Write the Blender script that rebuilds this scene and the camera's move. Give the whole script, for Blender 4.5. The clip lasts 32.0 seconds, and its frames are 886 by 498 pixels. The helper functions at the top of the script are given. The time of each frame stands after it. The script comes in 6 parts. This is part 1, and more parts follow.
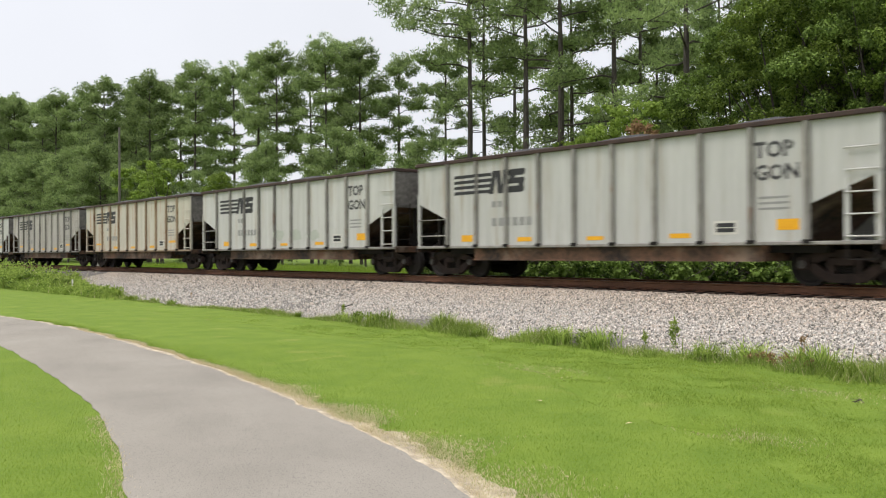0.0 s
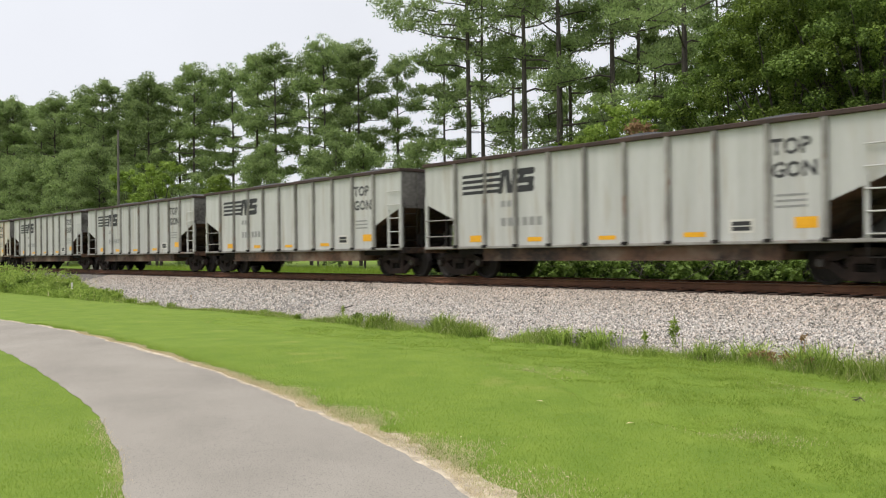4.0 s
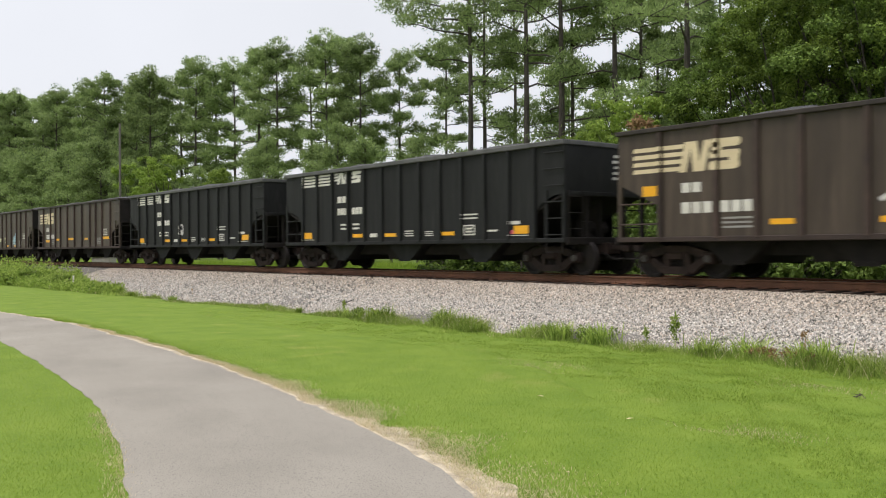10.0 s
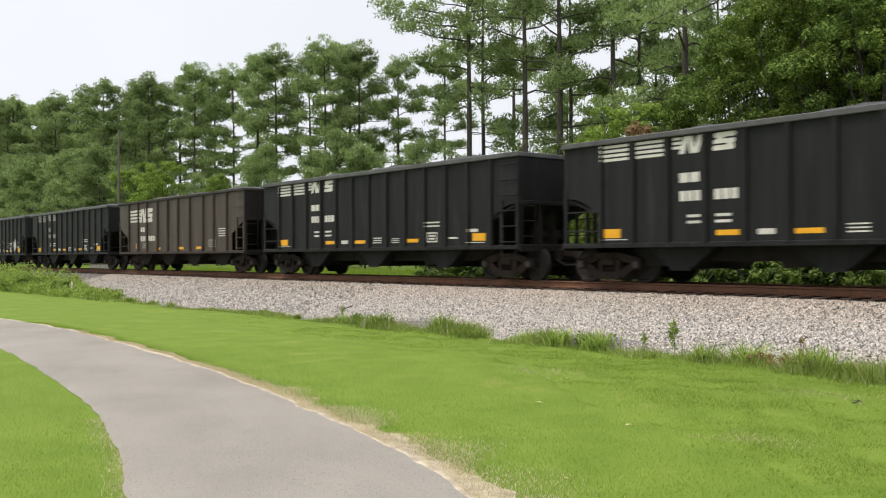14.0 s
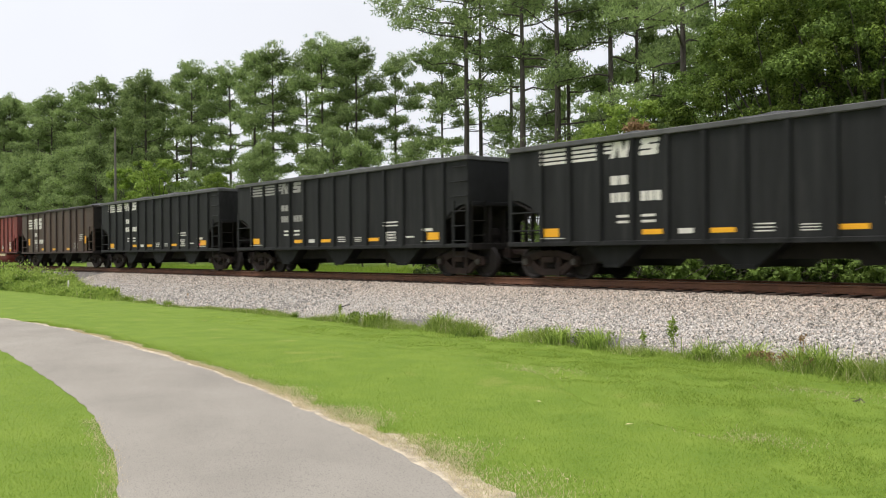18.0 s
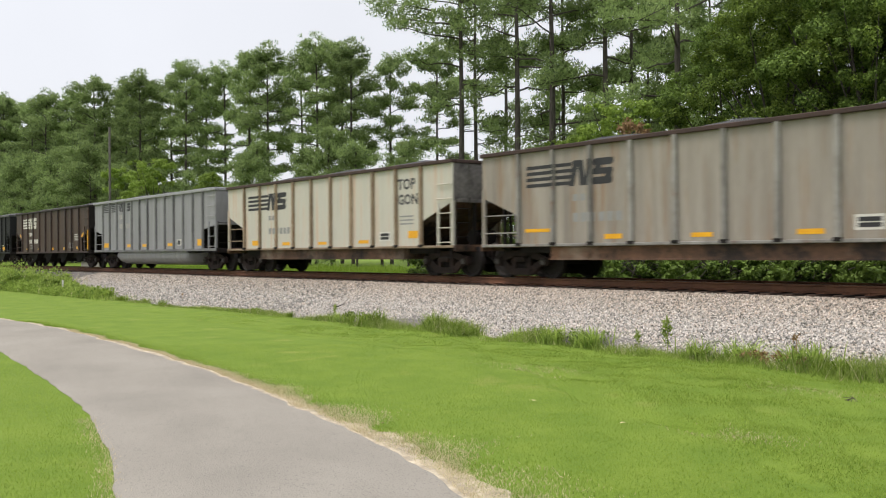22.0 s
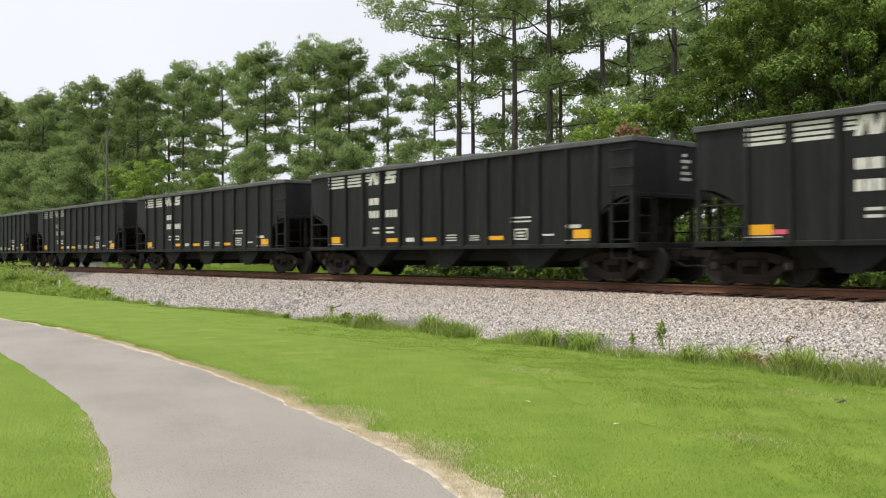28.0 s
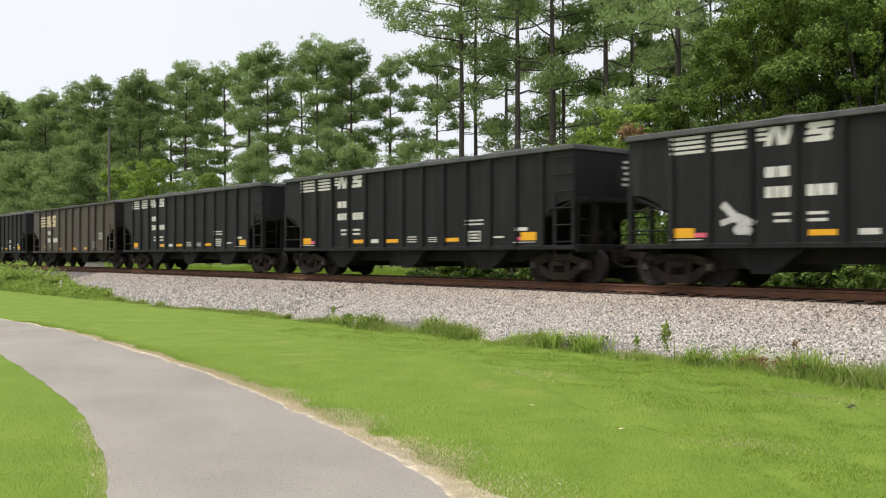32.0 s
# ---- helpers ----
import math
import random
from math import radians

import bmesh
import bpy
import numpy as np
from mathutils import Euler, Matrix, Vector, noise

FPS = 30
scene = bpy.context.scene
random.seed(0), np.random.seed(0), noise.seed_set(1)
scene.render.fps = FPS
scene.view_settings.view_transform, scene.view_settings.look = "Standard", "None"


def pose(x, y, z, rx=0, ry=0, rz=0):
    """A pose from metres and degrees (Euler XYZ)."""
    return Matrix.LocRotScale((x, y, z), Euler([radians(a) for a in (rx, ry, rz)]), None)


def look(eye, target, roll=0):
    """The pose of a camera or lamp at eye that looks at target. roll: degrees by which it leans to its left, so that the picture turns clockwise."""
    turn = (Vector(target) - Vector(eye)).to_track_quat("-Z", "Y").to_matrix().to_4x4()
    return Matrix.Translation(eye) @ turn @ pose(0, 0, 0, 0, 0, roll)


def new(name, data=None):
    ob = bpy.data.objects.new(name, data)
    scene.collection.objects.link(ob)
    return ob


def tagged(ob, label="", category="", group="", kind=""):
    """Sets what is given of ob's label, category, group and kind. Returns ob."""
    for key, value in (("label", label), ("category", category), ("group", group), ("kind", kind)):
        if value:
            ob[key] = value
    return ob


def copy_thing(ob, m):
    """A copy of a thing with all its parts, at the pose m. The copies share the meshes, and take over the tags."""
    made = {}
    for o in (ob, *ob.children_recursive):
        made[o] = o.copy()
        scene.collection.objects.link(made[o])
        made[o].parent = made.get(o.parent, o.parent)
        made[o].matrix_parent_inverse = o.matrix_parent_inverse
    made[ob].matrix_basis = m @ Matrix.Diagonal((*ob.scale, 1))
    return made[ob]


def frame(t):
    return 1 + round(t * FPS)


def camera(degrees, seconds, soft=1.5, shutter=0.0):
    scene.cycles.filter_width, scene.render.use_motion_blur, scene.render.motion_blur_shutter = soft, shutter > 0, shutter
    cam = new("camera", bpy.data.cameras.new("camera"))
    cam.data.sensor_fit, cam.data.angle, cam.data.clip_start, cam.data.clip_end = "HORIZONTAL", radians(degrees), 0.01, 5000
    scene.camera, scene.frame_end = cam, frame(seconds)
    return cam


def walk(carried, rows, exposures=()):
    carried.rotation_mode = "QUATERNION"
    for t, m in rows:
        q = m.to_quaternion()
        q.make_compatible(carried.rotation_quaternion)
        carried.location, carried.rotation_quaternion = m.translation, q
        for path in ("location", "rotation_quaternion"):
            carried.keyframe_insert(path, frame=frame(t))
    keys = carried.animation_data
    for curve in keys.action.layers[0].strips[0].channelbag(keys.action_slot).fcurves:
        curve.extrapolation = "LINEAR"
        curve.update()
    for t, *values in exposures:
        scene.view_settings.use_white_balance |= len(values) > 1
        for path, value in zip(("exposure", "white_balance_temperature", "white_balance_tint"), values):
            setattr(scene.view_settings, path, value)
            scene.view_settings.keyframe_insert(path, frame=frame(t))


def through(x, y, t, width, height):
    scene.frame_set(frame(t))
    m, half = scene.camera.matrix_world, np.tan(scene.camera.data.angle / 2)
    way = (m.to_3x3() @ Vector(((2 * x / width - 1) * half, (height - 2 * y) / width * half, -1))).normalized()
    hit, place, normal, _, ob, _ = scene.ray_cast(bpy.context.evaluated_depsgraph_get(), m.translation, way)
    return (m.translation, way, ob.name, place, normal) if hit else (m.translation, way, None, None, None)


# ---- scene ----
# ---- camera ----
EYE = 1.75
cam = camera(51.69, 32.0, soft=1.12, shutter=0.2)
walk(cam, [(t, pose(x, y, EYE + z, 90 + pitch, roll, yaw)) for t, x, y, z, yaw, pitch, roll in (
    (0, -0.000, 0.000, -0.000, 50.746, 0.214, 0.296),
    (0.5, 0.010, -0.009, -0.001, 50.803, 0.286, 0.323),
    (1, 0.026, -0.015, 0.001, 50.849, 0.344, 0.375),
    (1.5, 0.009, -0.001, 0.001, 50.845, 0.326, 0.373),
    (2, 0.021, -0.014, 0.002, 50.752, 0.224, 0.403),
    (2.5, 0.043, -0.018, -0.003, 50.734, 0.196, 0.538),
    (3, 0.026, -0.015, 0.001, 50.732, 0.393, 0.590),
    (3.5, 0.007, 0.001, 0.003, 50.730, 0.355, 0.652),
    (5.5, -0.015, 0.016, -0.003, 50.677, 0.037, 0.626),
    (6, -0.003, 0.005, 0.007, 50.722, 0.081, 0.630),
    (6.5, -0.020, 0.012, 0.005, 50.815, 0.103, 0.662),
    (7, -0.016, 0.007, 0.001, 50.792, 0.062, 0.591),
    (7.5, -0.001, 0.003, 0.004, 50.821, -0.101, 0.610),
    (8, 0.024, -0.015, 0.004, 50.827, -0.124, 0.578),
    (8.5, -0.004, -0.002, 0.004, 50.861, 0.067, 0.491),
    (9, -0.006, 0.009, 0.003, 50.874, 0.069, 0.483),
    (9.5, -0.003, 0.006, -0.003, 50.821, 0.074, 0.462),
    (10, -0.007, 0.008, 0.000, 50.796, -0.061, 0.388),
    (10.5, 0.012, -0.003, 0.002, 50.732, -0.125, 0.407),
    (11, 0.015, -0.011, 0.003, 50.787, -0.115, 0.402),
    (11.5, -0.006, 0.014, 0.001, 50.843, 0.073, 0.452),
    (12, 0.001, 0.004, -0.002, 50.855, 0.117, 0.453),
    (12.5, 0.009, 0.002, 0.001, 50.761, -0.006, 0.411),
    (13, 0.023, -0.015, 0.001, 50.694, -0.026, 0.383),
    (13.5, 0.010, -0.006, 0.001, 50.650, 0.164, 0.385),
    (14, 0.011, -0.009, 0.002, 50.710, 0.323, 0.384),
    (14.5, 0.021, -0.009, 0.005, 50.782, 0.309, 0.401),
    (16.5, -0.061, 0.042, 0.008, 50.530, -0.129, 0.413),
    (17, -0.086, 0.056, 0.002, 50.553, 0.038, 0.403),
    (17.5, -0.079, 0.055, -0.003, 50.564, 0.128, 0.454),
    (18, -0.067, 0.045, 0.009, 50.548, 0.170, 0.493),
    (18.5, -0.050, 0.032, 0.004, 50.474, 0.185, 0.457),
    (19, -0.040, 0.024, 0.007, 50.451, 0.057, 0.467),
    (19.5, -0.050, 0.035, 0.003, 50.510, 0.128, 0.439),
    (20, -0.054, 0.035, 0.001, 50.446, 0.193, 0.409),
    (20.5, -0.072, 0.055, 0.008, 50.561, 0.271, 0.442),
    (21, -0.047, 0.032, 0.013, 50.503, 0.272, 0.434),
    (21.5, -0.057, 0.049, 0.007, 50.437, 0.263, 0.443),
    (22, -0.040, 0.021, 0.004, 50.227, 0.168, 0.475),
    (22.5, -0.024, 0.018, 0.006, 50.273, 0.238, 0.452),
    (23, 0.024, -0.015, 0.001, 50.305, 0.309, 0.463),
    (23.5, 0.044, -0.015, -0.001, 50.335, 0.341, 0.448),
    (24, 0.058, -0.028, 0.000, 50.385, 0.251, 0.358),
    (24.5, 0.065, -0.043, 0.003, 50.333, 0.189, 0.376),
    (25, 0.042, -0.020, -0.001, 50.211, 0.233, 0.337),
    (25.5, 0.007, 0.004, 0.001, 50.176, 0.344, 0.331),
    (27.5, 0.035, -0.011, 0.001, 49.994, 0.233, 0.203),
    (28, 0.034, -0.025, 0.002, 50.040, 0.289, 0.202),
    (28.5, 0.019, -0.010, 0.006, 50.096, 0.348, 0.191),
    (29, 0.003, 0.007, 0.001, 50.068, 0.343, 0.173),
    (29.5, 0.030, -0.016, -0.002, 50.118, 0.343, 0.183),
    (30, 0.011, -0.006, -0.001, 50.074, 0.289, 0.065),
    (30.5, -0.015, 0.004, -0.002, 50.052, 0.329, 0.070),
    (31, -0.031, 0.025, 0.006, 50.147, 0.357, 0.057),
    (31.5, -0.075, 0.049, 0.008, 50.144, 0.347, 0.066),
    (32, -0.090, 0.065, 0.014, 50.170, 0.317, 0.071),
)], exposures=[(t, -0.34 + stops, 6500, 14) for t, stops in ((0, 0.0), (3, -0.02), (6, -0.06), (9.5, -0.06), (12, 0.05), (17, 0.05), (21, 0.02), (23.5, -0.04), (28, 0.05), (32, 0.05))])

# ---- light: bright overcast summer day ----
world = bpy.data.worlds.new("overcast_sky")
scene.world = world
world.use_nodes = True
wn, wl = world.node_tree.nodes, world.node_tree.links
background = wn["Background"]
sky = wn.new("ShaderNodeTexSky")
sky.sky_type, sky.sun_disc = "NISHITA", False
sky.sun_elevation, sky.sun_rotation = radians(62), radians(214.7)
sky.air_density, sky.dust_density = 1.0, 4.0
coords = wn.new("ShaderNodeTexCoord")
axes = wn.new("ShaderNodeSeparateXYZ")
wl.new(coords.outputs["Generated"], axes.inputs[0])
cloud = wn.new("ShaderNodeValToRGB")          # cloud cover grows brighter towards the zenith
cloud.color_ramp.elements[0].position, cloud.color_ramp.elements[0].color = 0.0, (1.02, 1.07, 1.11, 1)
cloud.color_ramp.elements[1].position, cloud.color_ramp.elements[1].color = 1.0, (2.5, 2.5, 2.5, 1)
cloud.color_ramp.elements.new(0.42).color = (1.10, 1.15, 1.19, 1)
wl.new(axes.outputs["Z"], cloud.inputs["Fac"])
wisps = wn.new("ShaderNodeTexNoise")
wisps.inputs["Scale"].default_value, wisps.inputs["Detail"].default_value = 2.5, 4
wl.new(coords.outputs["Generated"], wisps.inputs["Vector"])
wispy = wn.new("ShaderNodeMapRange")
wispy.inputs["To Min"].default_value, wispy.inputs["To Max"].default_value = 0.88, 1.12
wl.new(wisps.outputs["Fac"], wispy.inputs["Value"])
clouds = wn.new("ShaderNodeVectorMath")
clouds.operation = "SCALE"
wl.new(cloud.outputs["Color"], clouds.inputs[0])
wl.new(wispy.outputs["Result"], clouds.inputs["Scale"])
clear = wn.new("ShaderNodeVectorMath")
clear.operation = "SCALE"
clear.inputs["Scale"].default_value = 0.012
wl.new(sky.outputs["Color"], clear.inputs[0])
both = wn.new("ShaderNodeVectorMath")
both.operation = "ADD"
wl.new(clouds.outputs[0], both.inputs[0])
wl.new(clear.outputs[0], both.inputs[1])
wl.new(both.outputs[0], background.inputs["Color"])
background.inputs["Strength"].default_value = 1.0

sun_data = bpy.data.lights.new("sun", "SUN")
sun_data.energy, sun_data.angle, sun_data.color = 2.5, radians(18), (1.0, 0.96, 0.88)
sun = new("sun", sun_data)
sun.matrix_world = look((-9, -13, 30), (0, 0, 0))

# ---- materials ----
def material(name, colour, dark, rough=0.7, metal=0.0, scale=3.0, fine=40.0, bump=0.1, bump_scale=60.0, stretch=(1, 1, 1), spread=0.5,
             stain=None, stain_scale=1.0, stain_amount=0.0, per_object=0.0, spec=0.4, distance=0.01):
    """Two colours mixed by coarse and fine noise, a third one as stains, and fine relief."""
    mat = bpy.data.materials.new(name)
    mat.use_nodes = True
    n, l = mat.node_tree.nodes, mat.node_tree.links
    surface = n["Principled BSDF"]
    where, info = n.new("ShaderNodeTexCoord"), n.new("ShaderNodeObjectInfo")
    shift = n.new("ShaderNodeVectorMath")
    shift.operation = "MULTIPLY_ADD"
    l.new(info.outputs["Random"], shift.inputs[0])
    shift.inputs[1].default_value = (37.0, 19.0, 11.0)
    l.new(where.outputs["Object"], shift.inputs[2])
    mapping = n.new("ShaderNodeMapping")
    mapping.inputs["Scale"].default_value = stretch
    l.new(shift.outputs[0], mapping.inputs["Vector"])

    def noise_at(size, detail, rough_=0.55, vector=mapping):
        tex = n.new("ShaderNodeTexNoise")
        tex.inputs["Scale"].default_value, tex.inputs["Detail"].default_value, tex.inputs["Roughness"].default_value = size, detail, rough_
        l.new(vector.outputs[0], tex.inputs["Vector"])
        return tex

    coarse, grain = noise_at(scale, 4), noise_at(fine, 3)
    blend = n.new("ShaderNodeMath")
    blend.operation = "MULTIPLY_ADD"
    l.new(grain.outputs["Fac"], blend.inputs[0])
    blend.inputs[1].default_value = 0.5
    l.new(coarse.outputs["Fac"], blend.inputs[2])
    ramp = n.new("ShaderNodeMapRange")
    ramp.inputs["From Min"].default_value, ramp.inputs["From Max"].default_value = 0.75 - spread / 2, 0.75 + spread / 2
    l.new(blend.outputs[0], ramp.inputs["Value"])
    mix = n.new("ShaderNodeMix")
    mix.data_type = "RGBA"
    l.new(ramp.outputs["Result"], mix.inputs["Factor"])
    mix.inputs["A"].default_value, mix.inputs["B"].default_value = (*dark, 1), (*colour, 1)
    result = mix.outputs["Result"]
    if stain is not None:
        spots = noise_at(stain_scale, 6, 0.65)
        cut = n.new("ShaderNodeMapRange")
        cut.inputs["From Min"].default_value, cut.inputs["From Max"].default_value = 0.62 - 0.35 * stain_amount, 0.80 - 0.3 * stain_amount
        l.new(spots.outputs["Fac"], cut.inputs["Value"])
        over = n.new("ShaderNodeMix")
        over.data_type = "RGBA"
        l.new(cut.outputs["Result"], over.inputs["Factor"])
        l.new(result, over.inputs["A"])
        over.inputs["B"].default_value = (*stain, 1)
        result = over.outputs["Result"]
    if per_object:
        vary = n.new("ShaderNodeMapRange")
        vary.inputs["To Min"].default_value, vary.inputs["To Max"].default_value = 1 - per_object, 1 + per_object
        l.new(info.outputs["Random"], vary.inputs["Value"])
        tint = n.new("ShaderNodeVectorMath")
        tint.operation = "SCALE"
        l.new(result, tint.inputs[0])
        l.new(vary.outputs["Result"], tint.inputs["Scale"])
        result = tint.outputs[0]
    l.new(result, surface.inputs["Base Color"])
    surface.inputs["Roughness"].default_value, surface.inputs["Metallic"].default_value = rough, metal
    surface.inputs["Specular IOR Level"].default_value = spec
    if bump:
        relief, ridge = noise_at(bump_scale, 4), n.new("ShaderNodeBump")
        ridge.inputs["Strength"].default_value, ridge.inputs["Distance"].default_value = bump, distance
        l.new(relief.outputs["Fac"], ridge.inputs["Height"])
        l.new(ridge.outputs["Normal"], surface.inputs["Normal"])
    return mat


def leaf_material(name, colour, dark, through=0.35, rough=0.6, clumpy=1.0):
    """Foliage: colour varies from leaf to leaf and from tree to tree; some light passes through."""
    mat = bpy.data.materials.new(name)
    mat.use_nodes = True
    n, l = mat.node_tree.nodes, mat.node_tree.links
    surface, out = n["Principled BSDF"], n["Material Output"]
    geo, info = n.new("ShaderNodeNewGeometry"), n.new("ShaderNodeObjectInfo")
    where = n.new("ShaderNodeTexCoord")
    patch = n.new("ShaderNodeTexNoise")
    patch.inputs["Scale"].default_value = 0.8
    l.new(where.outputs["Object"], patch.inputs["Vector"])
    add = n.new("ShaderNodeMath")
    add.operation = "MULTIPLY_ADD"
    l.new(patch.outputs["Fac"], add.inputs[0])
    add.inputs[1].default_value = clumpy
    l.new(geo.outputs["Random Per Island"], add.inputs[2])
    half = n.new("ShaderNodeMapRange")
    half.inputs["From Min"].default_value, half.inputs["From Max"].default_value = 0.5 * clumpy - 0.08, 0.5 * clumpy + 0.68
    l.new(add.outputs[0], half.inputs["Value"])
    mix = n.new("ShaderNodeMix")
    mix.data_type = "RGBA"
    l.new(half.outputs["Result"], mix.inputs["Factor"])
    mix.inputs["A"].default_value, mix.inputs["B"].default_value = (*dark, 1), (*colour, 1)
    vary = n.new("ShaderNodeMapRange")
    vary.inputs["To Min"].default_value, vary.inputs["To Max"].default_value = 0.82, 1.18
    l.new(info.outputs["Random"], vary.inputs["Value"])
    tint = n.new("ShaderNodeVectorMath")
    tint.operation = "SCALE"
    l.new(mix.outputs["Result"], tint.inputs[0])
    l.new(vary.outputs["Result"], tint.inputs["Scale"])
    l.new(tint.outputs[0], surface.inputs["Base Color"])
    surface.inputs["Roughness"].default_value = rough
    surface.inputs["Specular IOR Level"].default_value = 0.12
    glow = n.new("ShaderNodeBsdfTranslucent")
    l.new(tint.outputs[0], glow.inputs["Color"])
    shader = n.new("ShaderNodeMixShader")
    shader.inputs["Fac"].default_value = through
    l.new(surface.outputs[0], shader.inputs[1])
    l.new(glow.outputs[0], shader.inputs[2])
    l.new(shader.outputs[0], out.inputs["Surface"])
    return mat


RUST = (0.16, 0.065, 0.03)
M = {}
M["lawn"] = material("mown_grass", (0.170, 0.240, 0.033), (0.090, 0.158, 0.016), 0.9, scale=1.3, fine=22, bump=0.6, bump_scale=40, spread=0.7,
                     stain=(0.25, 0.26, 0.07), stain_scale=0.9, stain_amount=0.06, spec=0.15, distance=0.03)
M["blade"] = leaf_material("grass_blades", (0.22, 0.31, 0.043), (0.108, 0.187, 0.019), 0.35)
M["weed"] = leaf_material("weed_leaves", (0.33, 0.43, 0.095), (0.11, 0.185, 0.032), 0.46)
M["rough"] = leaf_material("rough_grass_blades", (0.31, 0.41, 0.082), (0.16, 0.26, 0.034), 0.45)
M["straw"] = leaf_material("dry_straw", (0.70, 0.61, 0.40), (0.50, 0.42, 0.25), 0.2)
M["earth"] = material("bare_earth", (0.54, 0.47, 0.35), (0.27, 0.23, 0.17), 0.95, scale=7, fine=45, bump=0.9, bump_scale=40, spec=0.1, spread=0.4,
                      stain=(0.25, 0.22, 0.18), stain_scale=5, stain_amount=0.34)
M["asphalt"] = material("worn_asphalt", (0.322, 0.300, 0.258), (0.195, 0.181, 0.156), 0.92, scale=0.9, fine=60, bump=1.0, bump_scale=60, spread=0.9, stretch=(0.7, 1.1, 1),
                        stain=(0.13, 0.122, 0.11), stain_scale=60, stain_amount=0.3, spec=0.15, distance=0.006)
# Darkened bed: shade in the gaps between stones is in its colour.
M["stone"] = material("shade_dark_ballast_bed", (0.24, 0.225, 0.205), (0.07, 0.064, 0.058), 0.95, scale=14, fine=40, bump=0.9, bump_scale=16, spec=0.15, distance=0.05)
M["rail"] = material("rusty_rail", (0.20, 0.092, 0.05), (0.10, 0.05, 0.033), 0.8, scale=2, fine=40, spec=0.3)
M["railhead"] = material("worn_rail_head", (0.30, 0.27, 0.25), (0.16, 0.13, 0.11), 0.35, metal=0.7, scale=3, fine=30)
M["sleeper"] = material("creosoted_timber", (0.085, 0.055, 0.04), (0.035, 0.026, 0.02), 0.9, scale=4, fine=50, stretch=(3, 0.6, 1), per_object=0.3)
M["concrete"] = material("weathered_concrete", (0.46, 0.44, 0.40), (0.30, 0.29, 0.27), 0.9, scale=2, fine=40)
M["bark"] = material("pine_bark", (0.13, 0.115, 0.10), (0.05, 0.044, 0.039), 0.95, scale=4, fine=14, bump=0.8, bump_scale=9, stretch=(3, 3, 0.6), spec=0.1, distance=0.05)
M["needle"] = leaf_material("pine_needles", (0.285, 0.375, 0.14), (0.10, 0.15, 0.06), 0.46, clumpy=1.0)
# Near-black tones in the next two put the foliage's shaded gaps into colour.
M["leaf"] = leaf_material("broad_leaves", (0.20, 0.285, 0.05), (0.018, 0.04, 0.009), 0.28)
M["leaf_shade_dark"] = leaf_material("shade_dark_leaves", (0.175, 0.262, 0.054), (0.03, 0.058, 0.014), 0.22, clumpy=1.4)
M["leaf_light"] = leaf_material("young_leaves", (0.30, 0.41, 0.08), (0.11, 0.185, 0.038), 0.38)
M["leaf_dead"] = leaf_material("dead_leaves", (0.33, 0.215, 0.11), (0.15, 0.095, 0.05), 0.2)
M["pole"] = material("grey_pole", (0.17, 0.155, 0.14), (0.10, 0.09, 0.08), 0.9, scale=2, fine=30)

PAINT = dict(rough=0.62, scale=0.9, fine=12, bump=0.12, bump_scale=3.0, stretch=(4.0, 1, 0.28), spread=0.5, distance=0.02, per_object=0.06)
M["white"] = material("pale_grey_paint", (0.53, 0.53, 0.505), (0.41, 0.41, 0.385), stain=(0.35, 0.30, 0.23), stain_scale=1.1, stain_amount=0.22, **PAINT)
M["cream"] = material("creamy_grey_paint", (0.55, 0.535, 0.465), (0.45, 0.43, 0.36), stain=(0.50, 0.35, 0.24), stain_scale=0.9, stain_amount=0.36, **PAINT)
M["rusty"] = material("rust_streaked_paint", (0.53, 0.51, 0.44), (0.42, 0.39, 0.32), stain=(0.36, 0.17, 0.07), stain_scale=1.1, stain_amount=0.26, **PAINT)
M["dirty"] = material("soot_stained_paint", (0.46, 0.43, 0.395), (0.30, 0.28, 0.255), stain=(0.20, 0.16, 0.12), stain_scale=1.2, stain_amount=0.3, **PAINT)
M["tarnished"] = material("tarnished_brownish_paint", (0.34, 0.305, 0.255), (0.20, 0.175, 0.148), stain=(0.24, 0.15, 0.085), stain_scale=1.1, stain_amount=0.3, **PAINT)
M["brown"] = material("faded_brown_paint", (0.066, 0.048, 0.035), (0.036, 0.025, 0.018), stain=(0.086, 0.062, 0.046), stain_scale=1.2, stain_amount=0.3, spec=0.36, **{**PAINT, "rough": 0.52})
M["brown_red"] = material("reddish_brown_paint", (0.082, 0.047, 0.031), (0.044, 0.025, 0.017), stain=(0.036, 0.025, 0.02), stain_scale=1.0, stain_amount=0.35, spec=0.3, **{**PAINT, "rough": 0.55})
M["black"] = material("black_paint", (0.018, 0.019, 0.019), (0.008, 0.008, 0.008), stain=(0.028, 0.028, 0.027), stain_scale=1.3, stain_amount=0.25, spec=0.2, **PAINT)
M["red"] = material("oxide_red_paint", (0.235, 0.042, 0.032), (0.155, 0.030, 0.025), stain=(0.12, 0.035, 0.028), stain_scale=1.3, stain_amount=0.2, **PAINT)
M["alloy"] = material("dull_aluminium", (0.30, 0.30, 0.305), (0.225, 0.225, 0.23), stain=(0.22, 0.21, 0.20), stain_scale=1.2, stain_amount=0.2, **PAINT)
M["rib_grey"] = material("sooty_rib_paint", (0.30, 0.29, 0.265), (0.15, 0.14, 0.125), 0.75, scale=2, fine=14, stretch=(1, 1, 0.6), stain=RUST, stain_scale=2.5, stain_amount=0.1, per_object=0.25)
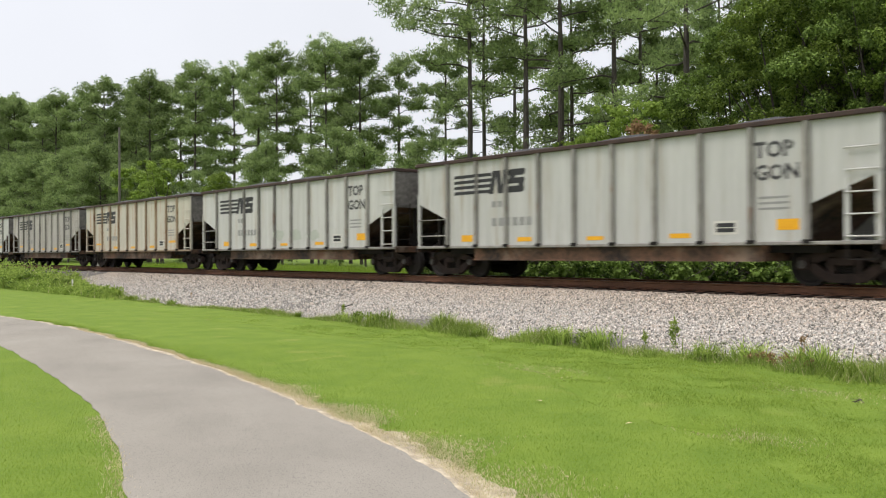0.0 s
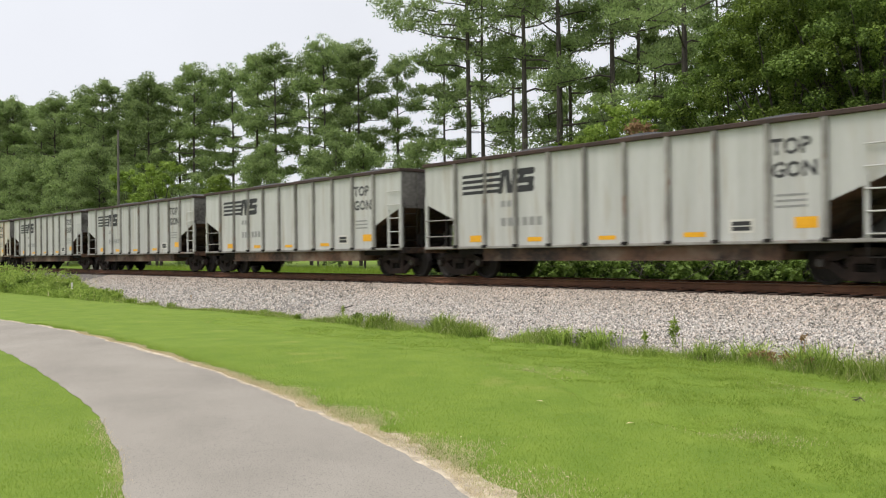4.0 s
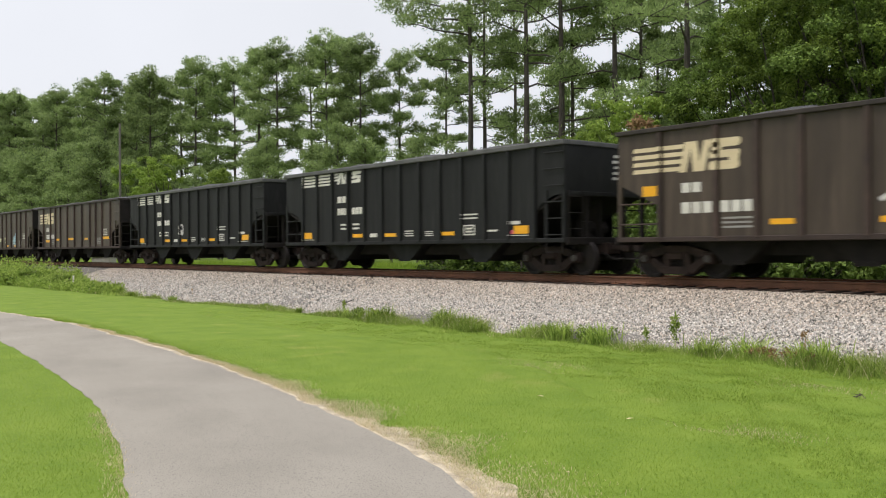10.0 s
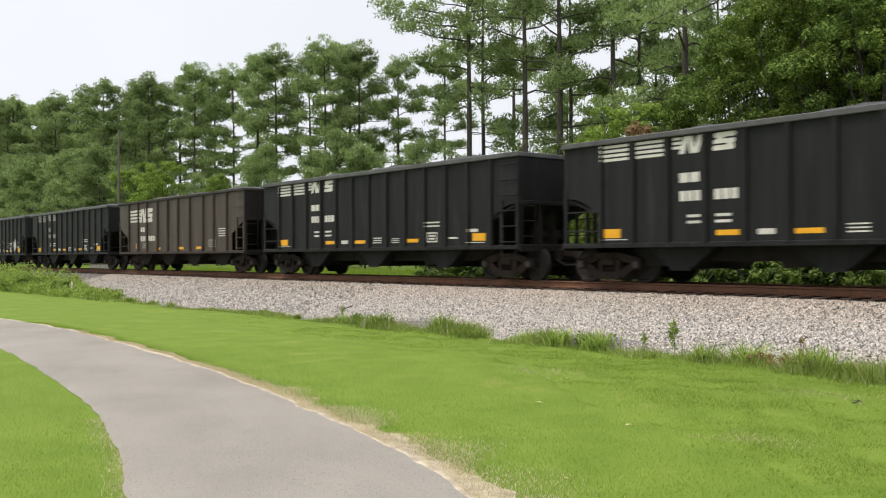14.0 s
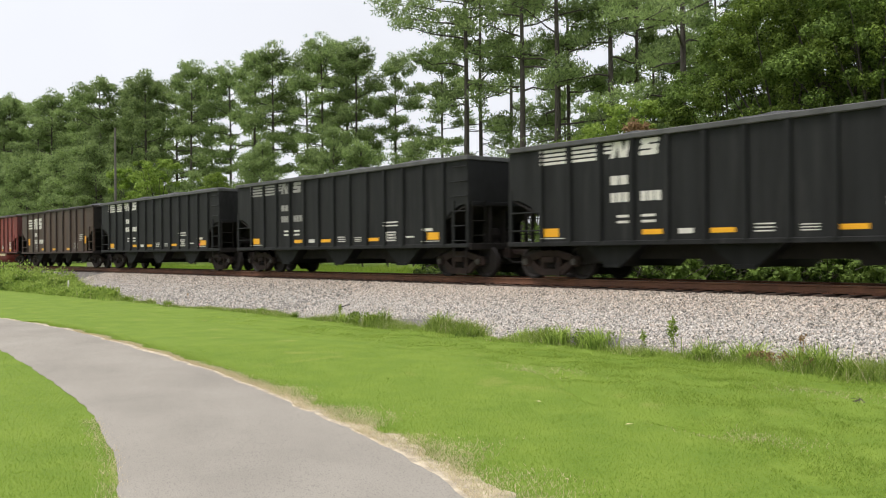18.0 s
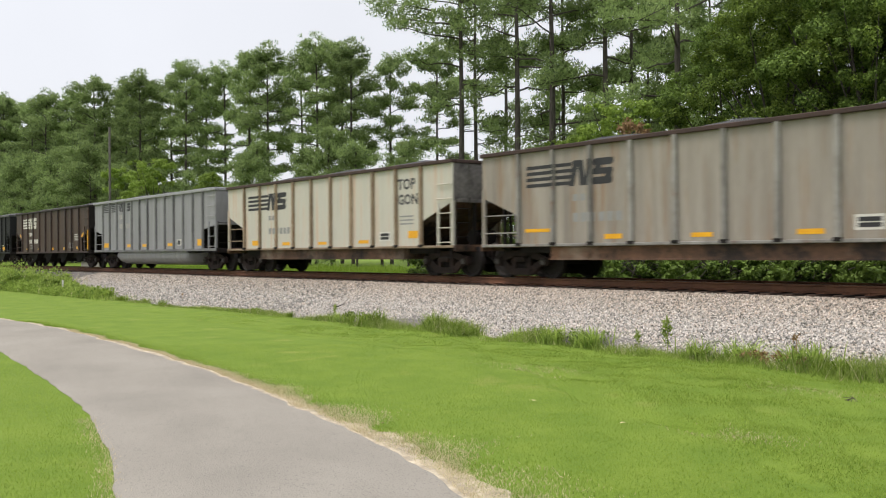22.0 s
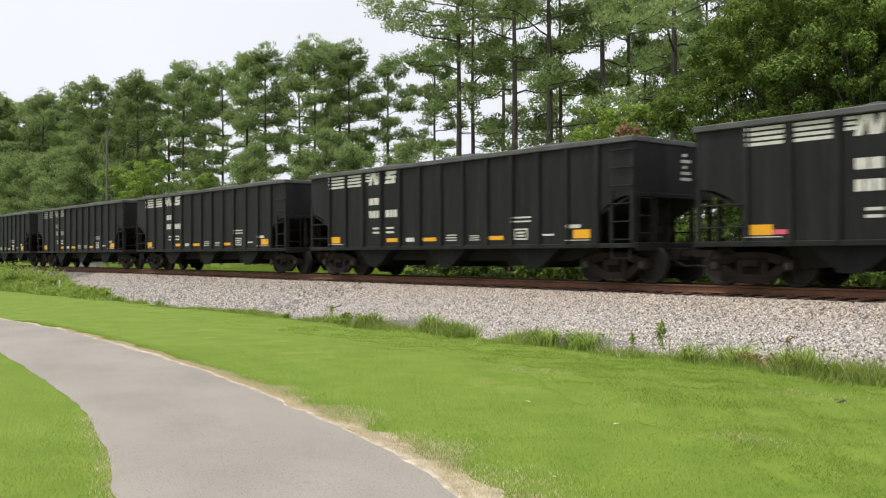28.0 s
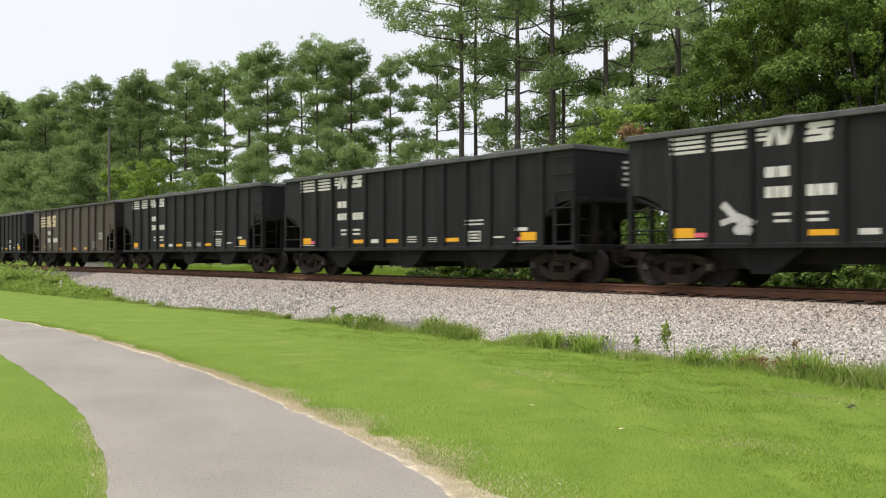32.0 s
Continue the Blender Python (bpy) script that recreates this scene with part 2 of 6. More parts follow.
M["rib_alloy"] = material("sooty_alloy_rib", (0.20, 0.20, 0.20), (0.11, 0.11, 0.11), 0.7, scale=2, fine=14, stretch=(1, 1, 0.6), per_object=0.2)
M["rib_red"] = material("dark_red_rib_paint", (0.13, 0.032, 0.027), (0.07, 0.022, 0.02), 0.75, scale=2, fine=14, stretch=(1, 1, 0.6), per_object=0.25)
M["sooty"] = material("sooty_end_paint", (0.27, 0.255, 0.235), (0.06, 0.055, 0.05), 0.8, scale=0.9, fine=9, bump=0.1, bump_scale=4, spread=0.45, stain=(0.03, 0.028, 0.026), stain_scale=0.9, stain_amount=0.4)
# Rust mottle; its dark base also stands in for shadow under the sill.
M["frame_rust"] = material("rusty_floor_frame", (0.16, 0.085, 0.05), (0.022, 0.017, 0.014), 0.85, scale=0.8, fine=9, spread=0.35, stain=(0.26, 0.20, 0.15), stain_scale=0.6, stain_amount=0.3, per_object=0.3)
M["rib_brown"] = material("rust_brown_rib_paint", (0.058, 0.036, 0.028), (0.028, 0.019, 0.016), 0.75, scale=2, fine=14, stretch=(1, 1, 0.6), per_object=0.25)
M["rim_rust"] = material("rusty_top_rail", (0.072, 0.042, 0.033), (0.036, 0.025, 0.022), 0.85, scale=2, fine=20)
M["rim_dark"] = material("sooty_top_rail", (0.046, 0.037, 0.032), (0.022, 0.018, 0.016), 0.85, scale=2, fine=20)
M["rim_grey"] = material("dull_grey_top_rail", (0.105, 0.105, 0.105), (0.05, 0.05, 0.05), 0.6, scale=2, fine=20)
M["rib_worn"] = material("weathered_rib_paint", (0.36, 0.28, 0.19), (0.20, 0.14, 0.09), 0.75, scale=2, fine=14, stretch=(1, 1, 0.6), stain=RUST, stain_scale=2.5, stain_amount=0.15, per_object=0.2)
# Grime, with the shade beneath and between the cars put into its colour.
M["under"] = material("grimy_shaded_steel", (0.022, 0.018, 0.016), (0.009, 0.008, 0.007), 0.85, scale=3, fine=25, spec=0.25)
M["truck"] = material("rusty_cast_steel", (0.042, 0.027, 0.022), (0.013, 0.010, 0.009), 0.85, scale=3, fine=25, per_object=0.3, spec=0.25)
M["wheel"] = material("oily_wheel_steel", (0.024, 0.018, 0.016), (0.011, 0.009, 0.008), 0.8, scale=5, fine=30)
M["tread"] = material("bright_bearing_cap", (0.11, 0.10, 0.09), (0.035, 0.03, 0.027), 0.6, metal=0.2, scale=5, fine=30)
M["coal"] = material("loaded_coal", (0.028, 0.028, 0.03), (0.008, 0.008, 0.009), 0.55, scale=6, fine=24, bump=1.0, bump_scale=14, distance=0.08)
M["yellow"] = material("amber_reflector", (0.80, 0.40, 0.012), (0.70, 0.33, 0.01), 0.45, scale=4, fine=30, bump=0)
M["pink"] = material("pink_sticker", (0.72, 0.12, 0.19), (0.62, 0.09, 0.15), 0.5, bump=0)
M["ink"] = material("black_lettering", (0.032, 0.032, 0.034), (0.022, 0.022, 0.024), 0.6, scale=4, fine=20, bump=0)
M["ink_worn"] = material("worn_black_lettering", (0.055, 0.055, 0.056), (0.03, 0.03, 0.032), 0.65, scale=4, fine=20, bump=0, stain=(0.36, 0.36, 0.34), stain_scale=7, stain_amount=0.28)
M["faint"] = material("faded_lettering", (0.29, 0.29, 0.28), (0.23, 0.23, 0.22), 0.7, scale=4, fine=20, bump=0)
M["letter"] = material("white_lettering", (0.66, 0.64, 0.58), (0.50, 0.48, 0.43), 0.6, scale=3, fine=20, bump=0)
M["letter_cream"] = material("cream_lettering", (0.66, 0.55, 0.36), (0.54, 0.44, 0.28), 0.6, scale=3, fine=20, bump=0)
M["letter_dim"] = material("dusty_lettering", (0.30, 0.29, 0.27), (0.20, 0.195, 0.185), 0.7, scale=3, fine=20, bump=0)
M["spray_white"] = material("white_spray_paint", (0.58, 0.56, 0.54), (0.36, 0.35, 0.34), 0.6, scale=5, fine=20, bump=0)
M["spray_blue"] = material("pale_blue_spray_paint", (0.34, 0.50, 0.58), (0.20, 0.33, 0.40), 0.6, scale=5, fine=20, bump=0)
M["spray_lime"] = material("pale_lime_spray_paint", (0.50, 0.50, 0.30), (0.34, 0.34, 0.2), 0.6, scale=5, fine=20, bump=0)
M["spray_wash"] = material("washed_out_spray_paint", (0.43, 0.455, 0.40), (0.38, 0.40, 0.35), 0.7, scale=5, fine=20, bump=0)
M["spray_grey"] = material("faded_grey_spray_paint", (0.11, 0.11, 0.115), (0.05, 0.05, 0.052), 0.7, scale=5, fine=20, bump=0)

# ---- mesh helpers ----
def mesh_from(name, verts, faces, mats, smooth=False):
    """A mesh from numpy arrays; all faces have the same number of corners."""
    me = bpy.data.meshes.new(name)
    verts, faces = np.asarray(verts, np.float32), np.asarray(faces, np.int32)
    k = faces.shape[1]
    me.vertices.add(len(verts))
    me.vertices.foreach_set("co", verts.ravel())
    me.loops.add(faces.size)
    me.loops.foreach_set("vertex_index", faces.ravel())
    me.polygons.add(len(faces))
    me.polygons.foreach_set("loop_start", np.arange(0, faces.size, k, dtype=np.int32))
    me.polygons.foreach_set("loop_total", np.full(len(faces), k, np.int32))
    me.polygons.foreach_set("use_smooth", np.full(len(faces), smooth))
    me.update(calc_edges=True)
    me.validate()
    for mat in (mats if isinstance(mats, (list, tuple)) else [mats]):
        me.materials.append(mat)
    return me


def finish(bm, name, mat, smooth=False):
    """A mesh from a bmesh, with its normals outward."""
    bmesh.ops.recalc_face_normals(bm, faces=bm.faces)
    me = bpy.data.meshes.new(name)
    bm.to_mesh(me)
    bm.free()
    me.materials.append(mat)
    if smooth:
        me.polygons.foreach_set("use_smooth", [True] * len(me.polygons))
    return me


def part(name, me, parent, m=None, label=""):
    """ONE mesh object under a thing or a part."""
    ob = new(name, me)
    ob.parent = parent
    if m is not None:
        ob.matrix_basis = m
    return tagged(ob, label)


def box(bm, x0, x1, y0, y1, z0, z1, bevel=0.0):
    made = bmesh.ops.create_cube(bm, size=1.0, matrix=Matrix.Translation(((x0 + x1) / 2, (y0 + y1) / 2, (z0 + z1) / 2)) @ Matrix.Diagonal((x1 - x0, y1 - y0, z1 - z0, 1)))
    if bevel:
        edges = {e for v in made["verts"] for e in v.link_edges}
        bmesh.ops.bevel(bm, geom=list(edges), offset=bevel, segments=1, affect="EDGES")


def prism(bm, outline, y0, y1):
    """An outline in x and z, pushed from y0 to y1."""
    near, far = [bm.verts.new((x, y0, z)) for x, z in outline], [bm.verts.new((x, y1, z)) for x, z in outline]
    bm.faces.new(near)
    bm.faces.new(far[::-1])
    for i in range(len(outline)):
        j = (i + 1) % len(outline)
        bm.faces.new((near[i], far[i], far[j], near[j]))


def rod(bm, a, b, radius, sides=8, radius2=None):
    a, b = Vector(a), Vector(b)
    turn = (b - a).to_track_quat("Z", "Y").to_matrix().to_4x4()
    bmesh.ops.create_cone(bm, cap_ends=True, segments=sides, radius1=radius, radius2=radius if radius2 is None else radius2, depth=(b - a).length,
                          matrix=Matrix.Translation((a + b) / 2) @ turn)


def ripple(x, y, size, seed=0.0):
    """Smooth noise for arrays, from a few crossed waves."""
    x, y = np.asarray(x, float) / size, np.asarray(y, float) / size
    return (np.sin(x * 1.3 + 1.7 * np.sin(y * 0.9 + seed) + seed) + np.sin(y * 1.7 - 1.1 * np.sin(x * 1.1 - seed) + 2.3 * seed)
            + 0.5 * np.sin(2.9 * x + 2.1 * y + 0.7 * seed)) / 2.5


# ---- ground, path and track bed ----
RAIL_Y, RAIL_Z = 18.92, 1.005


ROUGH_X = (-40, -26.6, -20.6, -17.0, -13.5, -10.3, -8.2, -6.7, -5.6, -4.9, -3.6, -2, 2)
ROUGH_Y = (11.5, 11.1, 10.35, 10.35, 10.2, 10.0, 8.75, 7.8, 7.6, 7.4, 6.4, 5.0, 3.0)


def rough_edge(x):
    """Where the close-mown lawn ends and the rougher grass before the track begins."""
    return np.interp(x, ROUGH_X, ROUGH_Y) + 0.10 * ripple(x, np.asarray(x) * 0, 0.6, 3.0)


def toe_shift(x):
    """How far the foot of the ballast comes forward of its usual line."""
    return 0.55 * np.clip((np.asarray(x, float) + 17) / 11, 0, 1)


def ground_z(x, y):
    """Height of the lawn, the shallow swale before the track bed and the rise beyond it."""
    x, y = np.asarray(x, float), np.asarray(y, float)
    lawn = 0.025 * ripple(x, y, 3.0, 1.0) * np.clip((y - 4) / 4, 0, 1) - 0.10 * np.exp(-((y - 11.6) / 1.3) ** 2) * (0.7 + 0.3 * ripple(x, y, 4.0, 2.0))
    hump = -0.17 * np.exp(-((y - 14.0 + toe_shift(x)) / 1.1) ** 2) * (0.85 + 0.15 * ripple(x, y, 2.0, 3.0))
    tufty = (0.045 * ripple(x, y, 0.8, 4.0) + 0.028 * ripple(x, y, 0.27, 9.0)) * np.clip((y - 7.0 - 0.25 * np.clip(-5 - x, 0, 20)) / 2.5, 0, 1) * np.clip((x + 26) / 10, 0, 1)
    beyond = 0.5 * np.clip((y - 20.5) / 2.5, 0, 1) + 0.30 * np.clip((y - 24) / 8, 0, 1) + 0.12 * ripple(x, y, 6.0, 5.0) * np.clip((y - 23) / 4, 0, 1)
    under_bed = -0.12 * np.exp(-((y - 18.5) / 2.2) ** 4)
    lip = -0.085 * np.exp(-((y - rough_edge(x) - 0.10) / 0.13) ** 2) * np.clip(0.35 + 0.9 * ripple(x, y * 0, 0.9, 1.3), 0, 1) * (x > -30)
    for cx, cy, wx, wy, deep in ((-5.5, 7.72, 0.30, 0.07, 0.11), (-6.15, 9.08, 0.22, 0.07, 0.10), (-9.2, 9.6, 0.5, 0.09, 0.06)):
        lip = lip - deep * np.exp(-((x - cx) / wx) ** 2 - ((y - cy) / wy) ** 2)
    return lawn + hump + tufty + beyond + under_bed + lip


def steps(*stops):
    """Grid lines: (start, step) pairs up to the last start."""
    out = []
    for (a, d), (b, _) in zip(stops, stops[1:]):
        out += list(np.arange(a, b - 1e-6, d))
    return np.array(out + [stops[-1][0]])


gx = steps((-1500, 250), (-500, 60), (-200, 15), (-80, 2), (-44, 0.5), (-26, 0.1), (4, 1), (20, 8), (100, 100), (700, 0))
gy = steps((-700, 140), (-140, 20), (-20, 3), (-2, 0.4), (2, 0.2), (7, 0.08), (11.4, 0.2), (14.6, 0.6), (32, 3), (80, 30), (300, 200), (1500, 0))
X, Y = np.meshgrid(gx, gy)
nx, ny = len(gx), len(gy)
idx = np.arange(nx * ny).reshape(ny, nx)
faces = np.stack([idx[:-1, :-1], idx[:-1, 1:], idx[1:, 1:], idx[1:, :-1]], -1).reshape(-1, 4)
ground = new("ground", mesh_from("ground", np.stack([X, Y, ground_z(X, Y)], -1).reshape(-1, 3), faces, M["lawn"], True))
tagged(ground, "bright green mown lawn sloping gently beside the track", "lawn", kind="structure")


def smooth_curve(knots, x):
    """A smooth line through (x, value) knots."""
    kx, kv = np.array(knots, float).T
    slope = np.gradient(kv, kx)
    i = np.clip(np.searchsorted(kx, x) - 1, 0, len(kx) - 2)
    h = kx[i + 1] - kx[i]
    u = (x - kx[i]) / h
    return ((2 * u ** 3 - 3 * u ** 2 + 1) * kv[i] + (u ** 3 - 2 * u ** 2 + u) * h * slope[i] + (3 * u ** 2 - 2 * u ** 3) * kv[i + 1] + (u ** 3 - u ** 2) * h * slope[i + 1])


FAR_EDGE = [(-60, 2.0), (-40, 5.6), (-28, 6.72), (-23.5, 6.92), (-19, 6.70), (-15.3, 6.37), (-12.4, 6.02), (-10, 5.59), (-8.1, 5.19), (-6.2, 4.76), (-4.9, 4.29), (-2, 3.05), (2, 1.3), (8, -1.8), (20, -9)]
NEAR_EDGE = [(-60, -0.6), (-40, 3.1), (-28, 4.55), (-23, 4.72), (-19, 4.53), (-15.4, 4.17), (-12.5, 3.80), (-10.7, 3.53), (-8.9, 3.11), (-7.6, 2.75), (-6.5, 2.38), (-4.5, 1.55), (-2, 0.3), (2, -1.7), (8, -4.8), (20, -12)]


def far_edge(x):
    return smooth_curve(FAR_EDGE, x) + 0.05 * ripple(x, x * 0, 0.5, 2.0) + 0.03 * ripple(x, x * 0, 0.16, 5.0)


def near_edge(x):
    return smooth_curve(NEAR_EDGE, x) - 0.005 + 0.022 * ripple(x, x * 0, 0.4, 7.0) + 0.016 * ripple(x, x * 0, 0.13, 3.0)


px = steps((-60, 1.0), (-30, 0.1), (3, 1.0), (20, 0))
rows_across = 9
blend_across = np.linspace(0, 1, rows_across)[:, None]
py = near_edge(px)[None] * (1 - blend_across) + far_edge(px)[None] * blend_across
crown = 0.022 + 0.025 * np.sin(np.pi * blend_across) + 0 * py
crown[0], crown[-1] = 0.006, 0.006
pz = np.maximum(ground_z(px[None] + 0 * py, py), 0) * 0.4 + crown
idx = np.arange(rows_across * len(px)).reshape(rows_across, len(px))
faces = np.stack([idx[:-1, :-1], idx[:-1, 1:], idx[1:, 1:], idx[1:, :-1]], -1).reshape(-1, 4)
PATH_TURN = radians(-19)                                # the asphalt's grain runs along the path
c_, s_ = math.cos(PATH_TURN), math.sin(PATH_TURN)
path = new("path", mesh_from("path", np.stack([px[None] * c_ + py * s_, py * c_ - px[None] * s_, pz], -1).reshape(-1, 3), faces, M["asphalt"], True))
path.matrix_basis = pose(0, 0, 0, 0, 0, -19)
tagged(path, "curving grey asphalt footpath with worn crumbling edge", "path", kind="structure")

# bare, dry strip along the far edge of the path
sx = np.arange(-30, 2, 0.07)
worn = np.clip(0.06 + 0.18 * np.clip((sx + 12) / 6, 0, 1) + 0.11 * ripple(sx, sx * 0, 0.45, 3.0) + 0.08 * ripple(sx, sx * 0, 0.12, 9.0), 0.015, 0.45) * np.clip((2 - sx) / 3, 0, 1)
inner, outer = far_edge(sx) - 0.12, far_edge(sx) + worn
verts = np.concatenate([np.stack([sx, inner, ground_z(sx, inner) + 0.004], -1), np.stack([sx, (inner + outer) / 2, ground_z(sx, outer) + 0.016], -1), np.stack([sx, outer, ground_z(sx, outer) + 0.004], -1)])
idx = np.arange(3 * len(sx)).reshape(3, -1)
faces = np.stack([idx[:-1, :-1], idx[:-1, 1:], idx[1:, 1:], idx[1:, :-1]], -1).reshape(-1, 4)
verge = new("worn_verge", mesh_from("worn_verge", verts, faces, M["earth"], True))
tagged(verge, "strip of bare earth and dry grass along the asphalt path", "verge", kind="structure")

# track bed: a bank of crushed stone
by = np.array([13.5, 14.1, 14.5, 15.2, 16.0, 16.8, 17.3, 17.7, 18.9, 20.1, 20.6, 21.2, 22.0, 22.9])
bz = np.array([-0.30, -0.12, 0.0, 0.21, 0.42, 0.62, 0.725, 0.765, 0.775, 0.765, 0.73, 0.58, 0.40, 0.2])
bx = steps((-900, 100), (-200, 20), (-80, 2), (-46, 0.35), (3, 2), (20, 20), (200, 100), (600, 0))
BX, BY = np.meshgrid(bx, by)
BZ = np.repeat(bz[:, None], len(bx), 1) + 0.012 * ripple(BX, BY, 0.9, 2.5)
idx = np.arange(BX.size).reshape(BX.shape)
faces = np.stack([idx[:-1, :-1], idx[:-1, 1:], idx[1:, 1:], idx[1:, :-1]], -1).reshape(-1, 4)
bed = new("ballast", mesh_from("ballast", np.stack([BX, BY - toe_shift(BX) * np.clip((16.0 - BY) / 1.5, 0, 1) + 0.12 * ripple(BX, BX * 0, 1.4, 8.0) * (BY < 15), BZ], -1).reshape(-1, 3), faces, M["stone"], True))
tagged(bed, "sloping bank of pale grey crushed stone ballast", "ballast", kind="structure")


def bed_z(x, y):
    return np.interp(y + toe_shift(x) * np.clip((16.0 - y) / 1.5, 0, 1), by, bz)


def scatter_stones(count, x0, x1, size, seed):
    """Loose stones on the near slope, each a small six-cornered block."""
    rng = np.random.default_rng(seed)
    x = rng.uniform(x0, x1, count)
    y = 13.8 - toe_shift(x) + (3.85 + toe_shift(x)) * rng.uniform(0, 1, count)
    s = size * rng.uniform(0.6, 1.3, (count, 1, 1))
    corners = np.array([(1, 0, 0), (-1, 0, 0), (0, 1, 0), (0, -1, 0), (0, 0, 1), (0, 0, -1)], float)[None] * s * rng.uniform(0.55, 1.2, (count, 6, 1))
    a, b = rng.uniform(0, 6.28, (2, count))
    ca, sa, cb, sb = np.cos(a), np.sin(a), np.cos(b), np.sin(b)
    turn = np.stack([np.stack([ca, -sa * cb, sa * sb], -1), np.stack([sa, ca * cb, -ca * sb], -1), np.stack([0 * a, sb, cb], -1)], 1)
    verts = np.einsum("nij,nkj->nki", turn, corners) + np.stack([x, y, bed_z(x, y) + size * 0.25], -1)[:, None]
    tri = np.array([(0, 2, 4), (2, 1, 4), (1, 3, 4), (3, 0, 4), (2, 0, 5), (1, 2, 5), (3, 1, 5), (0, 3, 5)])
    faces = tri[None] + 6 * np.arange(count)[:, None, None]
    return verts.reshape(-1, 3), faces.reshape(-1, 3)


def stone_material():
    mat = bpy.data.materials.new("crushed_stone")
    mat.use_nodes = True
    n, l = mat.node_tree.nodes, mat.node_tree.links
    surface, geo, ramp = n["Principled BSDF"], n.new("ShaderNodeNewGeometry"), n.new("ShaderNodeValToRGB")
    # The ramp's darkest stones stand in for shadows between them.
    ramp.color_ramp.elements[0].color, ramp.color_ramp.elements[1].color = (0.11, 0.105, 0.094, 1), (0.70, 0.665, 0.61, 1)
    for at, colour in ((0.28, (0.32, 0.305, 0.275, 1)), (0.62, (0.51, 0.485, 0.445, 1)), (0.75, (0.46, 0.385, 0.315, 1))):
        ramp.color_ramp.elements.new(at).color = colour
    l.new(geo.outputs["Random Per Island"], ramp.inputs["Fac"])
    where, axes = n.new("ShaderNodeTexCoord"), n.new("ShaderNodeSeparateXYZ")
    l.new(where.outputs["Object"], axes.inputs[0])
    dust = n.new("ShaderNodeMapRange")                 # rust dust from the brakes, thickest beside the rail
    dust.inputs["From Min"].default_value, dust.inputs["From Max"].default_value = 15.4, 17.8
    dust.inputs["To Max"].default_value = 0.5
    l.new(axes.outputs["Y"], dust.inputs["Value"])
    mix = n.new("ShaderNodeMix")
    mix.data_type, mix.blend_type = "RGBA", "MULTIPLY"
    l.new(dust.outputs["Result"], mix.inputs["Factor"])
    l.new(ramp.outputs["Color"], mix.inputs["A"])
    mix.inputs["B"].default_value = (1.0, 0.82, 0.65, 1)
    l.new(mix.outputs["Result"], surface.inputs["Base Color"])
    surface.inputs["Roughness"].default_value, surface.inputs["Specular IOR Level"].default_value = 0.9, 0.2
    return mat


M["crushed"] = stone_material()
for name, spec in (("ballast_stones", (92000, -24, -2.5, 0.030, 5)), ("ballast_stones", (34000, -50, -24, 0.038, 6))):
    stones = new(name, mesh_from(name, *scatter_stones(*spec), M["crushed"]))
    tagged(stones, "loose angular pale grey stones covering the track bed", "gravel", kind="stuff")

# ---- railway track ----
track = tagged(new("railway_track"), "rusty steel rails on dark timber sleepers in ballast", "railway track", kind="structure")
track.location = (0, RAIL_Y, 0)
bm = bmesh.new()
profile = [(-0.070, -0.172), (0.070, -0.172), (0.070, -0.160), (0.012, -0.138), (0.010, -0.050), (0.036, -0.036), (0.036, -0.006), (0.030, -0.0015), (-0.030, -0.0015), (-0.036, -0.006), (-0.036, -0.036), (-0.010, -0.050), (-0.012, -0.138), (-0.070, -0.160)]
prism(bm, profile, -60, 700)
rail_mesh = finish(bm, "rail", M["rail"])
bm = bmesh.new()
box(bm, -0.029, 0.029, -60, 700, -0.0015, 0.0)
head_mesh = finish(bm, "rail_head", M["railhead"])
for y in (-0.753, 0.753):
    rail = part("rail", rail_mesh, track, pose(0, y, RAIL_Z, 0, 0, 90), "rusty brown rail with a polished top")
    part("rail_head", head_mesh, rail)

bm = bmesh.new()
box(bm, -0.115, 0.115, -1.30, 1.30, -0.18, 0.0, 0.012)
sleeper_mesh = finish(bm, "sleeper", M["sleeper"])
bm = bmesh.new()
box(bm, -0.10, 0.10, -0.17, 0.17, 0.0, 0.018)
box(bm, -0.035, -0.012, -0.115, -0.085, 0.01, 0.05)
box(bm, 0.012, 0.035, 0.085, 0.115, 0.01, 0.05)
plate_mesh = finish(bm, "tie_plate", M["rail"])
rng = random.Random(4)
for i in range(116):
    x = 4.0 - 0.52 * i
    sleeper = part("sleeper", sleeper_mesh, track, pose(x, rng.uniform(-0.05, 0.05), RAIL_Z - 0.19 + rng.uniform(-0.008, 0.006), 0, 0, rng.uniform(-1.2, 1.2)))
    part("tie_plate", plate_mesh, sleeper, pose(0, -0.753, 0))
bm = bmesh.new()
for i in range(260):
    x = 4.0 - 0.52 * (116 + i)
    box(bm, x - 0.115, x + 0.115, -1.3, 1.3, RAIL_Z - 0.37, RAIL_Z - 0.19)
far_sleepers = part("distant_sleepers", finish(bm, "distant_sleepers", M["sleeper"]), track)
tagged(far_sleepers, kind="stuff")

